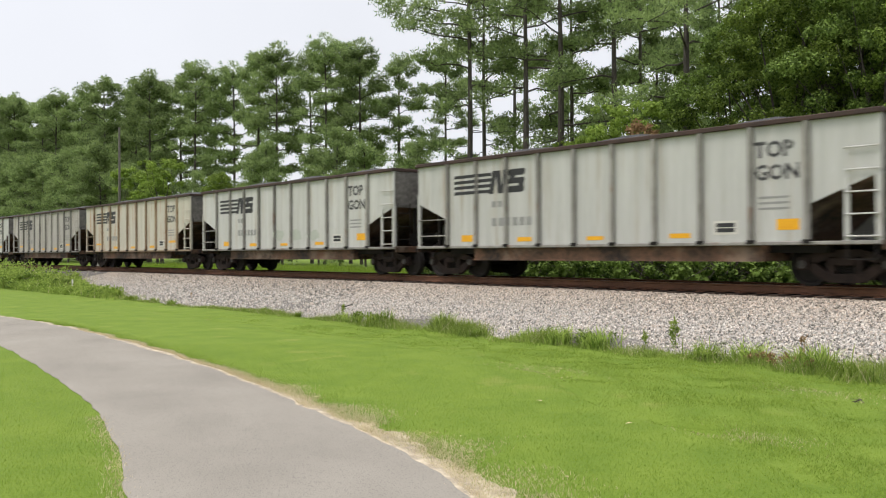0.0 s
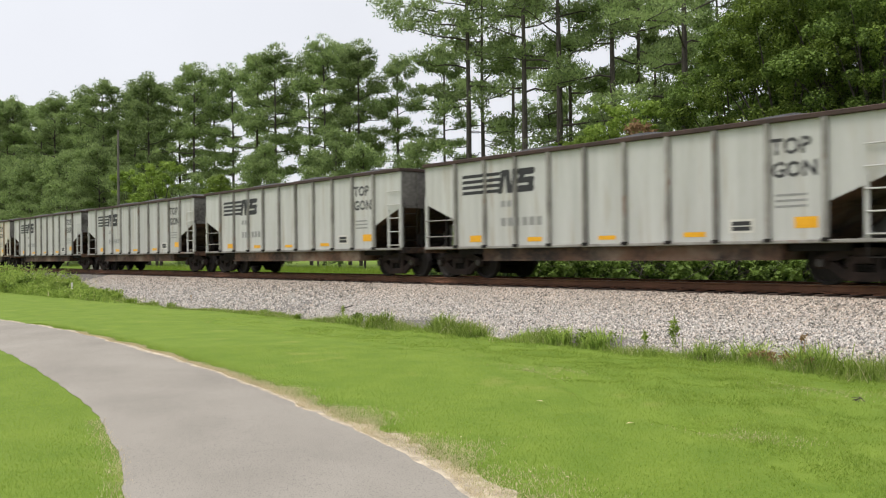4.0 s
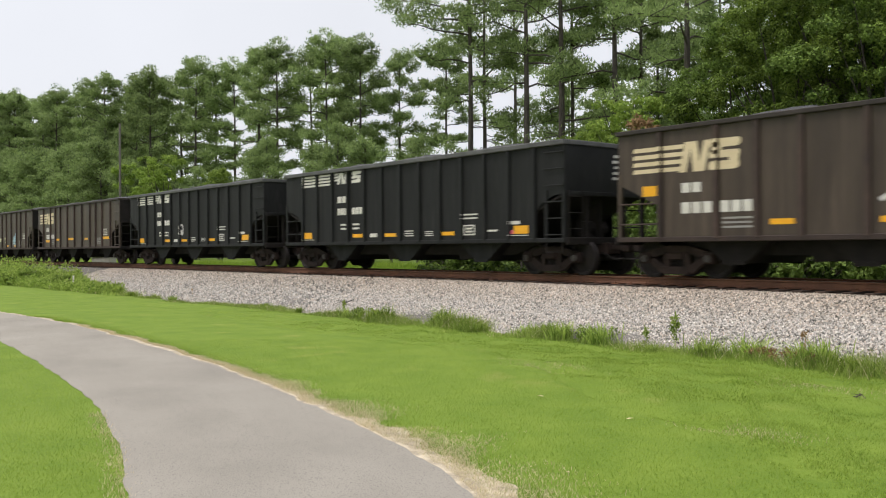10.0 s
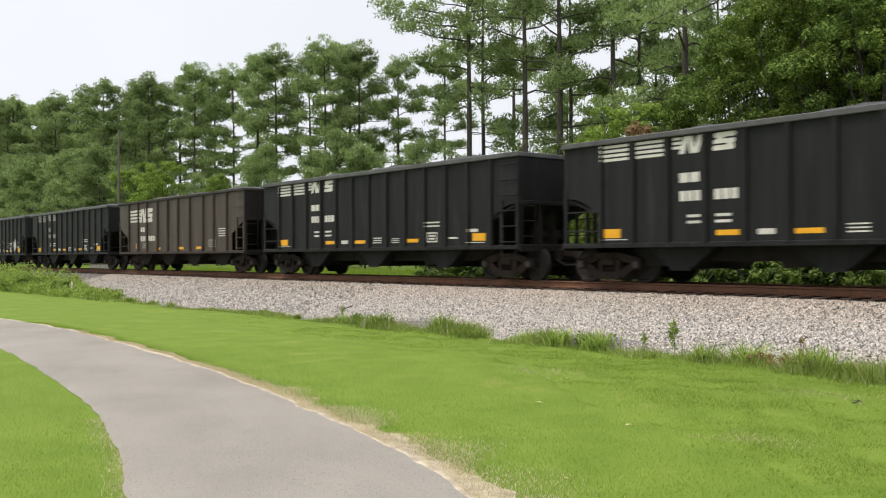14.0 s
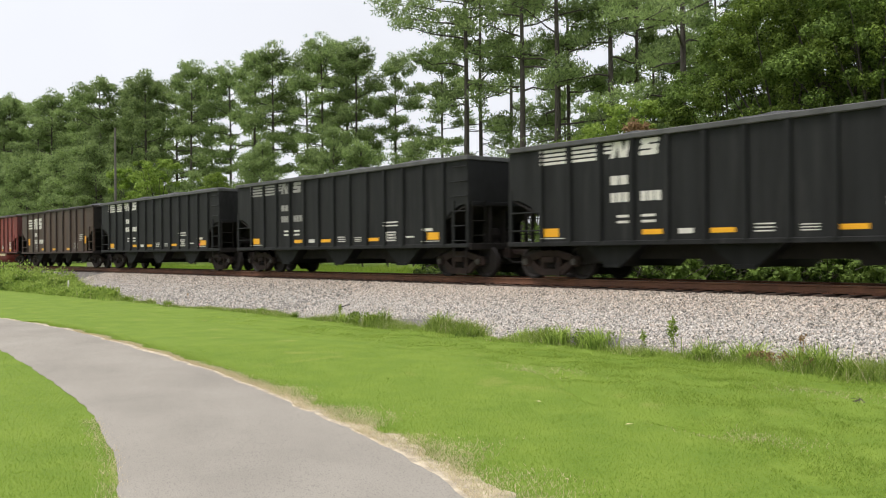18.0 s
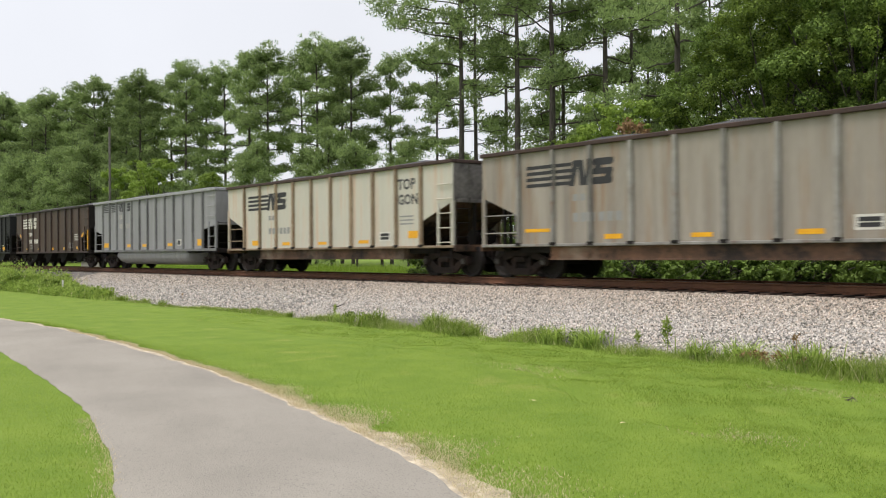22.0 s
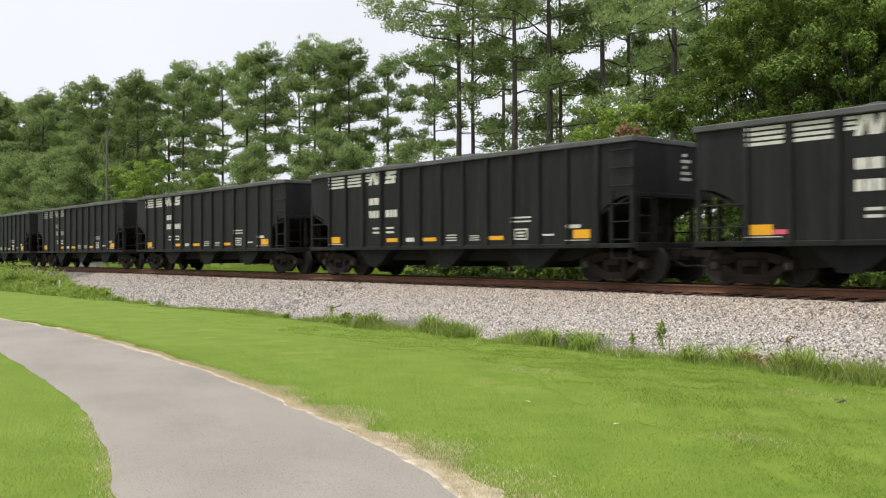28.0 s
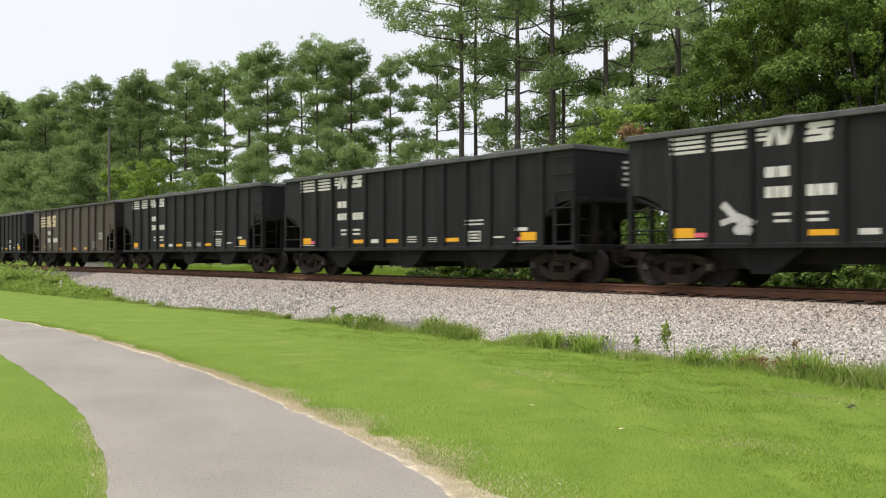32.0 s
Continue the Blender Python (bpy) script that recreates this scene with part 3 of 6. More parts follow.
# ---- plants ----
def leaf_cloud(rng, centres, radii, per, size, flat=0.75, long=1.0, droop=0.0):
    """Small loose triangles filling round clumps; size is a leaf's length, long its length over its width."""
    centres, radii = np.asarray(centres, float), np.asarray(radii, float)
    n = len(centres) * per
    where = rng.normal(0, 1, (n, 3))
    where /= np.linalg.norm(where, axis=1, keepdims=True) + 1e-9
    where *= (rng.uniform(0, 1, (n, 1)) ** 0.45) * np.repeat(radii, per)[:, None]
    where[:, 2] *= flat
    base = np.repeat(centres, per, 0) + where
    a = rng.normal(0, 1, (n, 3)) + where / (np.repeat(radii, per)[:, None] + 1e-6) * 0.9
    a[:, 2] += 0.3 - droop
    a /= np.linalg.norm(a, axis=1, keepdims=True)
    b = np.cross(a, rng.normal(0, 1, (n, 3)))
    b /= np.linalg.norm(b, axis=1, keepdims=True) + 1e-9
    s = size * rng.uniform(0.6, 1.3, (n, 1))
    verts = np.stack([base - b * s / long * 0.5, base + b * s / long * 0.5, base + a * s], 1)
    return verts.reshape(-1, 3), np.arange(3 * n).reshape(-1, 3)


def puff_cloud(rng, centres, radii, per, size, flat=0.7, long=1.6, rough=0.55, core=0.25):
    """Leaves or needle tufts lying like scales on rounded clumps, facing outward and up, with some inside."""
    centres, radii = np.asarray(centres, float), np.asarray(radii, float)
    count = np.maximum(8, (per * (radii / radii.mean()) ** 1.6).astype(int))
    n = int(count.sum())
    c, r = np.repeat(centres, count, 0), np.repeat(radii, count)[:, None]
    out = rng.normal(0, 1, (n, 3))
    out /= np.linalg.norm(out, axis=1, keepdims=True) + 1e-9
    lump = 0.85 + 0.22 * np.sin(out[:, :1] * 4.1 + c[:, :1] * 9) * np.sin(out[:, 1:2] * 3.7 + c[:, 1:2] * 7) + rng.normal(0, 0.10, (n, 1))
    deep = rng.uniform(0, 1, (n, 1)) < core
    lump = np.where(deep, lump * rng.uniform(0.2, 0.9, (n, 1)), lump)
    base = c + out * r * lump * (1, 1, flat)
    face = out * (1, 1, 1.25) + rng.normal(0, rough, (n, 3)) + (0, 0, 0.25)
    face /= np.linalg.norm(face, axis=1, keepdims=True) + 1e-9
    a = np.cross(face, rng.normal(0, 1, (n, 3)))
    a /= np.linalg.norm(a, axis=1, keepdims=True) + 1e-9
    b = np.cross(face, a)
    s = size * rng.uniform(0.55, 1.35, (n, 1))
    verts = np.stack([base - a * s * 0.5, base + b * s / long * 0.5 - a * s * 0.08, base + a * s * 0.5, base - b * s / long * 0.5 - a * s * 0.08], 1)
    return verts.reshape(-1, 3), np.arange(4 * n).reshape(-1, 4)


def tuft_cloud(rng, centres, radii, per, length, width, rise=0.35):
    """Sprays of long narrow needles standing out from the middle of small clumps."""
    centres, radii = np.asarray(centres, float), np.asarray(radii, float)
    count = np.maximum(6, (per * (radii / radii.mean()) ** 1.7).astype(int))
    n = int(count.sum())
    c, r = np.repeat(centres, count, 0), np.repeat(radii, count)[:, None]
    out = rng.normal(0, 1, (n, 3)) + (0, 0, rise)
    out /= np.linalg.norm(out, axis=1, keepdims=True) + 1e-9
    base = c + out * r * (rng.uniform(0, 1, (n, 1)) ** 0.4) * (1.25, 1.25, 0.75)
    a = out * 0.6 + rng.normal(0, 0.6, (n, 3)) + (0, 0, rise)
    a /= np.linalg.norm(a, axis=1, keepdims=True) + 1e-9
    b = np.cross(a, rng.normal(0, 1, (n, 3)))
    b /= np.linalg.norm(b, axis=1, keepdims=True) + 1e-9
    s = rng.uniform(0.6, 1.35, (n, 1))
    verts = np.stack([base - a * s * length * 0.3, base + b * s * width * 0.5, base + a * s * length * 0.7, base - b * s * width * 0.5], 1)
    return verts.reshape(-1, 3), np.arange(4 * n).reshape(-1, 4)


def limb(bm, points, r0, r1, sides=6):
    for i in range(len(points) - 1):
        k0, k1 = i / (len(points) - 1), (i + 1) / (len(points) - 1)
        rod(bm, points[i], points[i + 1], r0 + (r1 - r0) * k0, sides, r0 + (r1 - r0) * k1)


def pine(seed, height, bare, spread, puffs, per, lean=0.0, trunk=0.17, needle=0.2, limbs=22, low_limbs=4, size=1.0, extra=()):
    """A loblolly pine: straight trunk, crooked limbs carrying rounded pads of needles, a broad domed top."""
    rng = np.random.default_rng(seed)
    thing = new("pine_tree")
    bm = bmesh.new()
    sway = rng.uniform(-0.3, 0.3, 2)
    line = []
    for i in range(9):
        u = i / 8
        line.append(Vector((lean * u * height + sway[0] * math.sin(3 * u), sway[1] * math.sin(2.6 * u), u * height * 0.94)))
    line[0].z = -0.4
    limb(bm, line, trunk, 0.045, 9)
    centres, radii = [], []

    def on_trunk(u):
        i = min(int(u * 8), 7)
        return line[i].lerp(line[i + 1], u * 8 - i)

    def bough(u, way, reach, rise, count, thick):
        at = on_trunk(u)
        points = [at]
        for k in range(1, 6):
            w = k / 5
            bend = 0.32 * w * rng.uniform(-1, 1)
            points.append(at + Vector((math.cos(way + bend) * reach * w, math.sin(way + bend) * reach * w, reach * (rise * w - 0.10 * w * w) + rng.uniform(-0.13, 0.13))))
        limb(bm, points, thick, 0.012, 5)
        for k in range(count):                         # twigs to either side, each with a few sprays of needles
            w = 1.0 - (k + rng.uniform(0, 0.8)) / (count + 0.5) * 0.78
            j = min(int(w * 5), 4)
            root = points[j].lerp(points[j + 1], w * 5 - j)
            along = (points[j + 1] - points[j]).normalized()
            side = Vector((-along.y, along.x, 0)) * (1 if k % 2 else -1)
            twig = (side * rng.uniform(0.3, 1.0) + along * rng.uniform(0.2, 0.7)) * (0.35 + 0.32 * reach * (1.15 - w) * rng.uniform(0.4, 1.0)) + Vector((0, 0, rng.uniform(-0.05, 0.4)))
            rod(bm, root, root + twig, 0.016, 4, 0.007)
            for q in (0.35, 0.6, 0.84, 1.06):
                centres.append(root + twig * q + Vector((rng.normal(0, 0.13), rng.normal(0, 0.13), rng.normal(0.07, 0.11))))
                radii.append(rng.uniform(0.22, 0.50) * size * (0.85 + 0.25 * q))

    for i in range(limbs):
        v = (i + rng.uniform(0, 1)) / limbs
        dome = math.sqrt(max(0.12, 1 - ((v - 0.36) / 0.70) ** 2)) * (1 - 0.45 * v ** 3)
        reach = spread * dome * rng.uniform(0.6, 1.12)
        bough(bare + (0.97 - bare) * v ** 0.8, i * 2.4 + rng.uniform(-0.6, 0.6), reach, rng.uniform(-0.12, 0.2) + 0.75 * v ** 1.5, max(1, round(puffs * rng.uniform(0.6, 1.35) * (0.4 + 0.6 * dome))), 0.06 * (1 - 0.5 * v))
    for i in range(low_limbs):                         # a few thin, half-bare limbs below the crown
        bough(rng.uniform(bare * 0.5, bare), rng.uniform(0, 6.3), spread * rng.uniform(0.3, 0.7), rng.uniform(-0.1, 0.25), int(rng.integers(0, 3)), 0.03)
    for u, way, reach, rise in extra:
        bough(u, radians(way), reach, rise, 7, 0.06)
    for k in range(16):
        low = rng.uniform(0, 1)
        centres.append(line[8] + Vector((rng.normal(0, 0.25 + 0.6 * low), rng.normal(0, 0.25 + 0.6 * low), 0.75 - 1.6 * low)))
        radii.append(rng.uniform(0.2, 0.42) * size)
    part("trunk", finish(bm, "pine_trunk", M["bark"]), thing)
    verts, tris = tuft_cloud(rng, centres, radii, per / 5.8, needle * 0.85, needle * 0.30)
    part("crown", mesh_from("pine_crown", verts, tris, M["needle"]), thing)
    return tagged(thing, "tall pine with bare brown trunk and loose green crown", "tree")


def broadleaf(seed, height, width, clumps, per, leaf, mat, name="leafy_tree", low=0.05, label="dense leafy green tree at the wood's edge", category="tree"):
    """A dense broad-leaved tree or thicket with foliage down to the ground."""
    rng = np.random.default_rng(seed)
    thing = new(name)
    bm = bmesh.new()
    fork = Vector((0, 0, height * 0.3))
    limb(bm, [Vector((0, 0, -0.3)), fork], 0.03 * height ** 0.75, 0.022 * height ** 0.75, 8)
    centres, radii = [], []
    lobes = []
    for i in range(26):
        a, u = i * 2.4 + rng.uniform(-0.5, 0.5), low + 0.10 + (0.80 - low) * (i + rng.uniform(0, 1)) / 26
        reach = width * rng.uniform(0.20, 0.50) * (1 - 0.8 * max(0, u - 0.5))
        lobes.append((Vector((math.cos(a) * reach, math.sin(a) * reach, height * u)), width * rng.uniform(0.09, 0.19)))
        limb(bm, [fork, fork.lerp(lobes[-1][0], 0.5) + Vector((0, 0, 0.3)), lobes[-1][0]], 0.012 * height ** 0.75, 0.01, 5)
    lobes.append((Vector((0, 0, height * 0.86)), width * 0.18))
    weights = np.array([r ** 2 for _, r in lobes])
    weights /= weights.sum()
    for i in range(clumps):
        c, r = lobes[rng.choice(len(lobes), p=weights)]
        d = Vector(rng.normal(0, 1, 3)).normalized()
        d.z = abs(d.z) * 0.85 - 0.18
        p = c + d * r * rng.uniform(0.8, 1.12)
        if p.z < height * low:
            p.z = height * low + rng.uniform(0, 0.4)
        centres.append(p)
        radii.append(rng.uniform(0.16, 0.42) * (0.5 + height / 18))
    part("trunk", finish(bm, "tree_trunk", M["bark"]), thing)
    verts, tris = puff_cloud(rng, centres, radii, per, leaf, 0.75, 1.4, 0.6)
    part("crown", mesh_from("leafy_crown", verts, tris, mat), thing)
    return tagged(thing, label, category)


def plant(thing, x, y, turn, size=1.0, first=False):
    m = pose(x, y, float(ground_z(x, y)), 0, 0, turn) @ Matrix.Diagonal((size, size, size, 1))
    if first:
        thing.matrix_basis = m
        return thing
    made = copy_thing(thing, pose(x, y, float(ground_z(x, y)), 0, 0, turn))
    made.scale = (size, size, size)
    return made


# tall pines beyond the track, their crowns partly above the picture
tall = [pine(11, 20, 0.42, 4.5, 6, 220, 0.004, 0.20, 0.22, 15, 9, 0.9, ((0.72, 31, 5.0, 0.28), (0.69, 27, 4.4, 0.26), (0.655, 35, 3.6, 0.2))), pine(12, 19, 0.44, 3.3, 6, 215, -0.003, 0.15, 0.22, 14, 8, 0.85),
        pine(13, 20, 0.44, 4.2, 6, 220, 0.002, 0.21, 0.22, 16, 9, 0.98), pine(14, 18, 0.36, 4.2, 6, 220, 0.0, 0.23, 0.22, 17, 7, 1.0)]
# the rest of the wood
wood = [pine(21, 20, 0.36, 3.6, 7, 210, 0, 0.19, 0.30, 27, 7, 1.15), pine(22, 20, 0.46, 3.3, 7, 190, 0, 0.17, 0.27, 23, 8, 1.0), pine(23, 20, 0.30, 3.9, 7, 210, 0, 0.19, 0.30, 29, 6, 1.15), pine(24, 20, 0.42, 3.4, 7, 190, 0.01, 0.18, 0.27, 23, 8, 1.0)]
deep_wood = [pine(25, 20, 0.28, 4.0, 6, 110, 0, 0.19, 0.44, 28, 4, 1.3), pine(26, 20, 0.32, 3.8, 6, 110, 0, 0.19, 0.44, 26, 4, 1.3)]
low_pine = [pine(31, 12, 0.04, 3.2, 6, 150, 0, 0.12, 0.30, 30, 0, 1.1), pine(32, 12, 0.08, 2.8, 6, 150, 0, 0.11, 0.30, 28, 0, 1.1)]
for thing in deep_wood:
    tagged(thing, "dense pine standing deeper in the wood", group="pines of the wood")
for thing in low_pine:
    tagged(thing, "young pine green down to the ground", group="young pines under the wood")
for thing in tall:
    tagged(thing, "tall pine with bare trunk standing beyond the track", group="tall pines beyond the track")
for thing in wood:
    tagged(thing, "mature pine with loose green crown in the wood", group="pines of the wood")
used = set()


def grow(kinds, kind, x, y, turn, size):
    """Place the kind itself the first time, copies of it after that."""
    thing = kinds[kind]
    made = plant(thing, x, y, turn, size, thing.name not in used)
    used.add(thing.name)
    return made


for kind, x, y, turn, size in ((0, -38.2, 33.0, 200, 1.02), (1, -38.3, 34.5, 40, 1.0), (2, -33.7, 33.0, 80, 1.0), (3, -32.3, 34.0, 20, 1.06), (1, -34.2, 37.0, 200, 0.98), (2, -29.1, 35.0, 150, 1.0), (1, -29.9, 38.0, 60, 1.0),
                               (3, -24.3, 33.5, 110, 1.0), (1, -44.3, 42.0, 300, 1.1), (3, -21.6, 38.0, 70, 0.95), (0, -18.7, 36.0, 100, 0.9), (3, -16.6, 35.0, 33, 0.95)):
    grow(tall, kind, x, y, turn, size)
for kind, x, y, size in ((0, -135, 34, 1.18), (2, -132, 37, 1.13), (0, -119, 35, 1.10), (2, -116, 37, 1.07), (2, -105, 36, 1.08), (0, -103, 39, 1.06), (0, -94, 37, 1.03), (2, -95.6, 41, 1.04), (3, -85, 38, 1.03), (1, -88.4, 42, 1.03),
                         (1, -82.9, 41, 1.02), (3, -75.7, 40, 1.01), (1, -70.3, 39, 0.98), (3, -71.3, 43, 0.98), (1, -64.3, 40, 0.97), (3, -65.0, 43, 0.97), (1, -60.4, 41, 0.92), (3, -59.3, 44, 0.87), (1, -57.0, 47, 0.93)):
    grow(wood, kind, x, y, x * 37 % 360, size)
rng = random.Random(31)
for i in range(24):                                   # deeper in the wood
    x = -108 - 3.6 * i + rng.uniform(-1.5, 1.5)
    grow(deep_wood, i % 2, x, 44 + rng.uniform(0, 8) - 0.06 * (-74 - x), rng.uniform(0, 360), rng.uniform(0.95, 1.08))
for i in range(5):                                    # behind the tall pines
    grow(deep_wood, i % 2, -46 + 6.6 * i + rng.uniform(-1, 1), rng.uniform(46, 58), rng.uniform(0, 360), rng.uniform(0.55, 0.75))
for i in range(2):                                    # a second row behind the tall pines
    grow(wood, i % 4, -34 + 3.6 * i + rng.uniform(-1, 1), rng.uniform(40, 47), rng.uniform(0, 360), rng.uniform(0.72, 0.98))
for i in range(12):                                   # where the line leaves the view
    grow(deep_wood, i % 2, -138 - 5 * i + rng.uniform(-2, 2), rng.uniform(33, 44), rng.uniform(0, 360), rng.uniform(1.08, 1.24))
    grow(low_pine, i % 2, -134 - 5 * i + rng.uniform(-2, 2), rng.uniform(31, 34), rng.uniform(0, 360), rng.uniform(1.1, 1.3))

thicket = [broadleaf(41, 10, 6.2, 330, 165, 0.088, M["leaf_shade_dark"]), broadleaf(42, 10, 6.8, 330, 165, 0.088, M["leaf"])]
for thing in thicket:
    tagged(thing, "dense green leafy tree crowding the wood's edge, shade-dark leaves", group="leafy trees beyond the track")
for kind, x, y, size in ((0, -19.3, 29.8, 0.92), (1, -16.6, 28.6, 1.0), (0, -13.2, 28.2, 0.96), (1, -10.6, 28.4, 0.95), (0, -18.0, 32.6, 1.3),
                         (1, -14.8, 32.0, 1.34), (1, -11.8, 32.4, 1.3), (1, -15.2, 30.2, 1.16), (0, -11.9, 30.2, 1.14), (0, -9.2, 31.0, 1.25), (0, -13.6, 36.0, 1.5), (1, -17.5, 36.8, 1.42)):
    grow(thicket, kind, x, y, x * 53 % 360, size)
shrubs = [broadleaf(51, 5, 4.0, 110, 80, 0.125, M["leaf_light"], "shrub", 0.03, "light green leafy shrub at the foot of the wood", "shrub"),
          broadleaf(52, 5, 4.4, 110, 80, 0.125, M["leaf_shade_dark"], "shrub", 0.03, "green leafy shrub at the foot of the wood", "shrub")]
young = [broadleaf(53, 10, 5.6, 215, 80, 0.16, M["leaf_light"], "young_tree", 0.03, "light green young tree before the pines", "tree"),
         broadleaf(54, 10, 6.0, 230, 80, 0.16, M["leaf"], "young_tree", 0.03, "green young leafy tree before the pines", "tree")]
for thing in shrubs:
    tagged(thing, group="shrubs at the wood's edge")
for thing in young:
    tagged(thing, group="young trees under the pines")
bright = grow(young, 0, -23.0, 28.6, 0, 0.74)
grow(young, 0, -25.2, 29.2, 140, 0.66)
for kind, x, y, size in ((0, -88.2, 33, 1.0), (0, -81.0, 33, 1.03), (0, -84.5, 34, 0.9), (0, -71.5, 34, 0.82), (1, -62.4, 35, 0.65), (1, -51.7, 37.5, 0.68), (0, -45.6, 38.5, 0.6), (1, -38.6, 39, 0.62), (1, -35.4, 38, 0.66), (0, -30.7, 34, 0.70), (1, -28, 32, 0.66)):
    grow(young, kind, x, y, x * 71 % 360, size)
for kind, x, y, size in ((0, -130, 32, 1.2), (1, -125, 33, 1.15), (0, -120.5, 32, 1.1), (1, -115.5, 32.5, 1.12), (0, -111, 33, 1.05), (1, -106.5, 32.5, 1.1), (0, -102, 33, 1.05), (1, -98, 33, 1.08), (0, -94, 34.5, 0.95), (1, -91.5, 33.5, 0.85), (0, -77.5, 35, 0.7),
                         (1, -74, 35.5, 0.68), (1, -67.8, 36, 0.76), (0, -65, 35, 0.81), (1, -59.5, 36.5, 0.76), (0, -56.5, 36.5, 0.84), (1, -54, 37, 0.76), (0, -49.4, 38, 0.74), (1, -42.2, 39, 0.5)):
    grow(low_pine, kind, x, y, x * 71 % 360, size)
for kind, x, y, size in ((1, -28.9, 26.4, 0.42), (1, -26.5, 26.3, 0.44), (0, -24.2, 26.2, 0.40), (1, -21.8, 26.0, 0.46), (1, -20.0, 26.0, 0.44), (0, -18.0, 25.9, 0.42), (1, -16.3, 25.8, 0.48), (1, -14.6, 25.8, 0.46), (0, -12.9, 25.7, 0.44), (1, -11.4, 25.7, 0.5), (1, -27.6, 27.4, 0.5), (1, -25.2, 27.3, 0.5), (1, -22.9, 27.0, 0.55), (1, -20.9, 27.0, 0.52), (1, -18.9, 26.9, 0.55), (1, -17.1, 26.8, 0.55), (1, -15.4, 26.8, 0.55), (1, -13.7, 26.7, 0.55), (1, -12.2, 26.6, 0.55),
                         (1, -19.4, 36, 1.0), (1, -16.3, 34, 0.9), (1, -21.8, 38, 1.0), (1, -13.2, 33.5, 0.95), (1, -27.0, 35.5, 0.85), (1, -24.2, 36.2, 0.9), (1, -30.4, 37, 0.85), (1, -33.6, 39, 0.9)):
    grow(shrubs, kind, x, y, x * 91 % 360, size)
dead = np.random.default_rng(5)
withered = mesh_from("withered_leaves", *leaf_cloud(dead, dead.normal(0, 1, (10, 3)) * (0.3, 0.22, 0.2), dead.uniform(0.1, 0.22, 10), 36, 0.16, 0.9, 1.6), M["leaf_dead"])
part("withered_leaves", withered, bright, bright.matrix_basis.inverted() @ pose(-21.35, 26.9, 6.3), "patch of withered brown leaves")

def blades(count, place, height, width, seed, lean=0.5):
    """Grass blades: place gives x, y and a growth factor for random numbers."""
    rng = np.random.default_rng(seed)
    x, y, grow = place(rng, count)
    z = ground_z(x, y)
    a = rng.uniform(0, 2 * np.pi, len(x))
    h = height * grow * rng.uniform(0.5, 1.25, len(x))
    w = width * rng.uniform(0.7, 1.3, len(x))
    tip = rng.normal(0, lean, (len(x), 2)) * h[:, None]
    root = np.stack([x, y, z - 0.005], -1)
    side = np.stack([np.cos(a) * w / 2, np.sin(a) * w / 2, 0 * a], -1)
    top = root + np.stack([tip[:, 0], tip[:, 1], h], -1)
    return np.stack([root - side, root + side, top], 1).reshape(-1, 3), np.arange(3 * len(x)).reshape(-1, 3)


def lawn_place(rng, n):
    d = 3.2 + 11.5 * rng.uniform(0, 1, n) ** 1.7
    a = np.radians(rng.uniform(20, 86, n))
    x, y = -d * np.sin(a) * 1.25, d * np.cos(a) + 1.2
    keep = (y > far_edge(x) + 0.12) | (y < near_edge(x) - 0.03)
    keep &= (y < 13.6) & (x < -0.3)
    return x[keep], y[keep], np.ones(keep.sum())


def rough_place(rng, n):
    x = -0.8 - 24 * rng.uniform(0, 1, n) ** 1.5
    y = 5.0 + 9.1 * rng.uniform(0, 1, n)
    over = y - rough_edge(x)
    lush = 0.45 * ripple(x, y, 0.5, 6.0) + 0.5 * ripple(x, y, 0.19, 2.0) + 0.45 * ripple(x, y, 1.7, 1.0) - 0.5 * np.clip((-14 - x) / 8, 0, 1)
    keep = (over > rng.normal(0.05, 0.12, n)) & (lush > rng.normal(-0.15, 0.5, n))
    return x[keep], y[keep], np.clip(0.55 + 0.55 * lush[keep], 0.3, 1.3) * np.clip(0.5 + 0.35 * over[keep], 0.5, 1.0)


def toe_place(rng, n):
    x = rng.uniform(-46, -1.0, n)
    y = 13.80 - toe_shift(x) + 0.26 * rng.normal(0, 1, n)
    clump = ripple(x, x * 0, 0.55, 4.0) + 0.6 * ripple(x, x * 0, 2.2, 6.0)
    keep = clump > rng.uniform(-0.6, 0.7, n)
    return x[keep], y[keep], np.clip(0.35 + 0.5 * clump[keep], 0.2, 1.0) * (0.4 + 0.6 * np.clip((x[keep] + 30) / 14, 0, 1))


def straw_place(rng, n):
    x = rng.uniform(-22, -0.5, n)
    near = (rng.uniform(0, 1, n) < 0.08) & (x > -10)
    y = far_edge(x) + np.abs(rng.normal(0, 0.33, n)) * np.clip(0.25 + (x + 14) / 8, 0.25, 1.1) * (0.6 + 0.5 * ripple(x, x * 0, 0.4, 3.0)) + 0.02
    y = np.where(near, near_edge(x) + rng.normal(-0.05, 0.06, n), y)
    spot = rng.integers(0, 150, n)                      # thin dry patches in the grass
    for k, (cx, cy, sx_, sy_) in enumerate(((-5.9, 10.9, 0.5, 0.25), (-4.8, 7.65, 0.35, 0.15), (-9.6, 9.75, 0.5, 0.2), (-5.1, 4.95, 0.3, 0.2))):
        x = np.where(spot == k, cx + rng.normal(0, sx_, n), x)
        y = np.where(spot == k, cy + rng.normal(0, sy_, n), y)
    return x, y, np.ones(n)


def fringe_place(rng, n):
    x = rng.uniform(-26, -1, n)
    y = far_edge(x) + 0.05 + np.abs(rng.normal(0, 0.22, n))
    return x, y, np.ones(n)


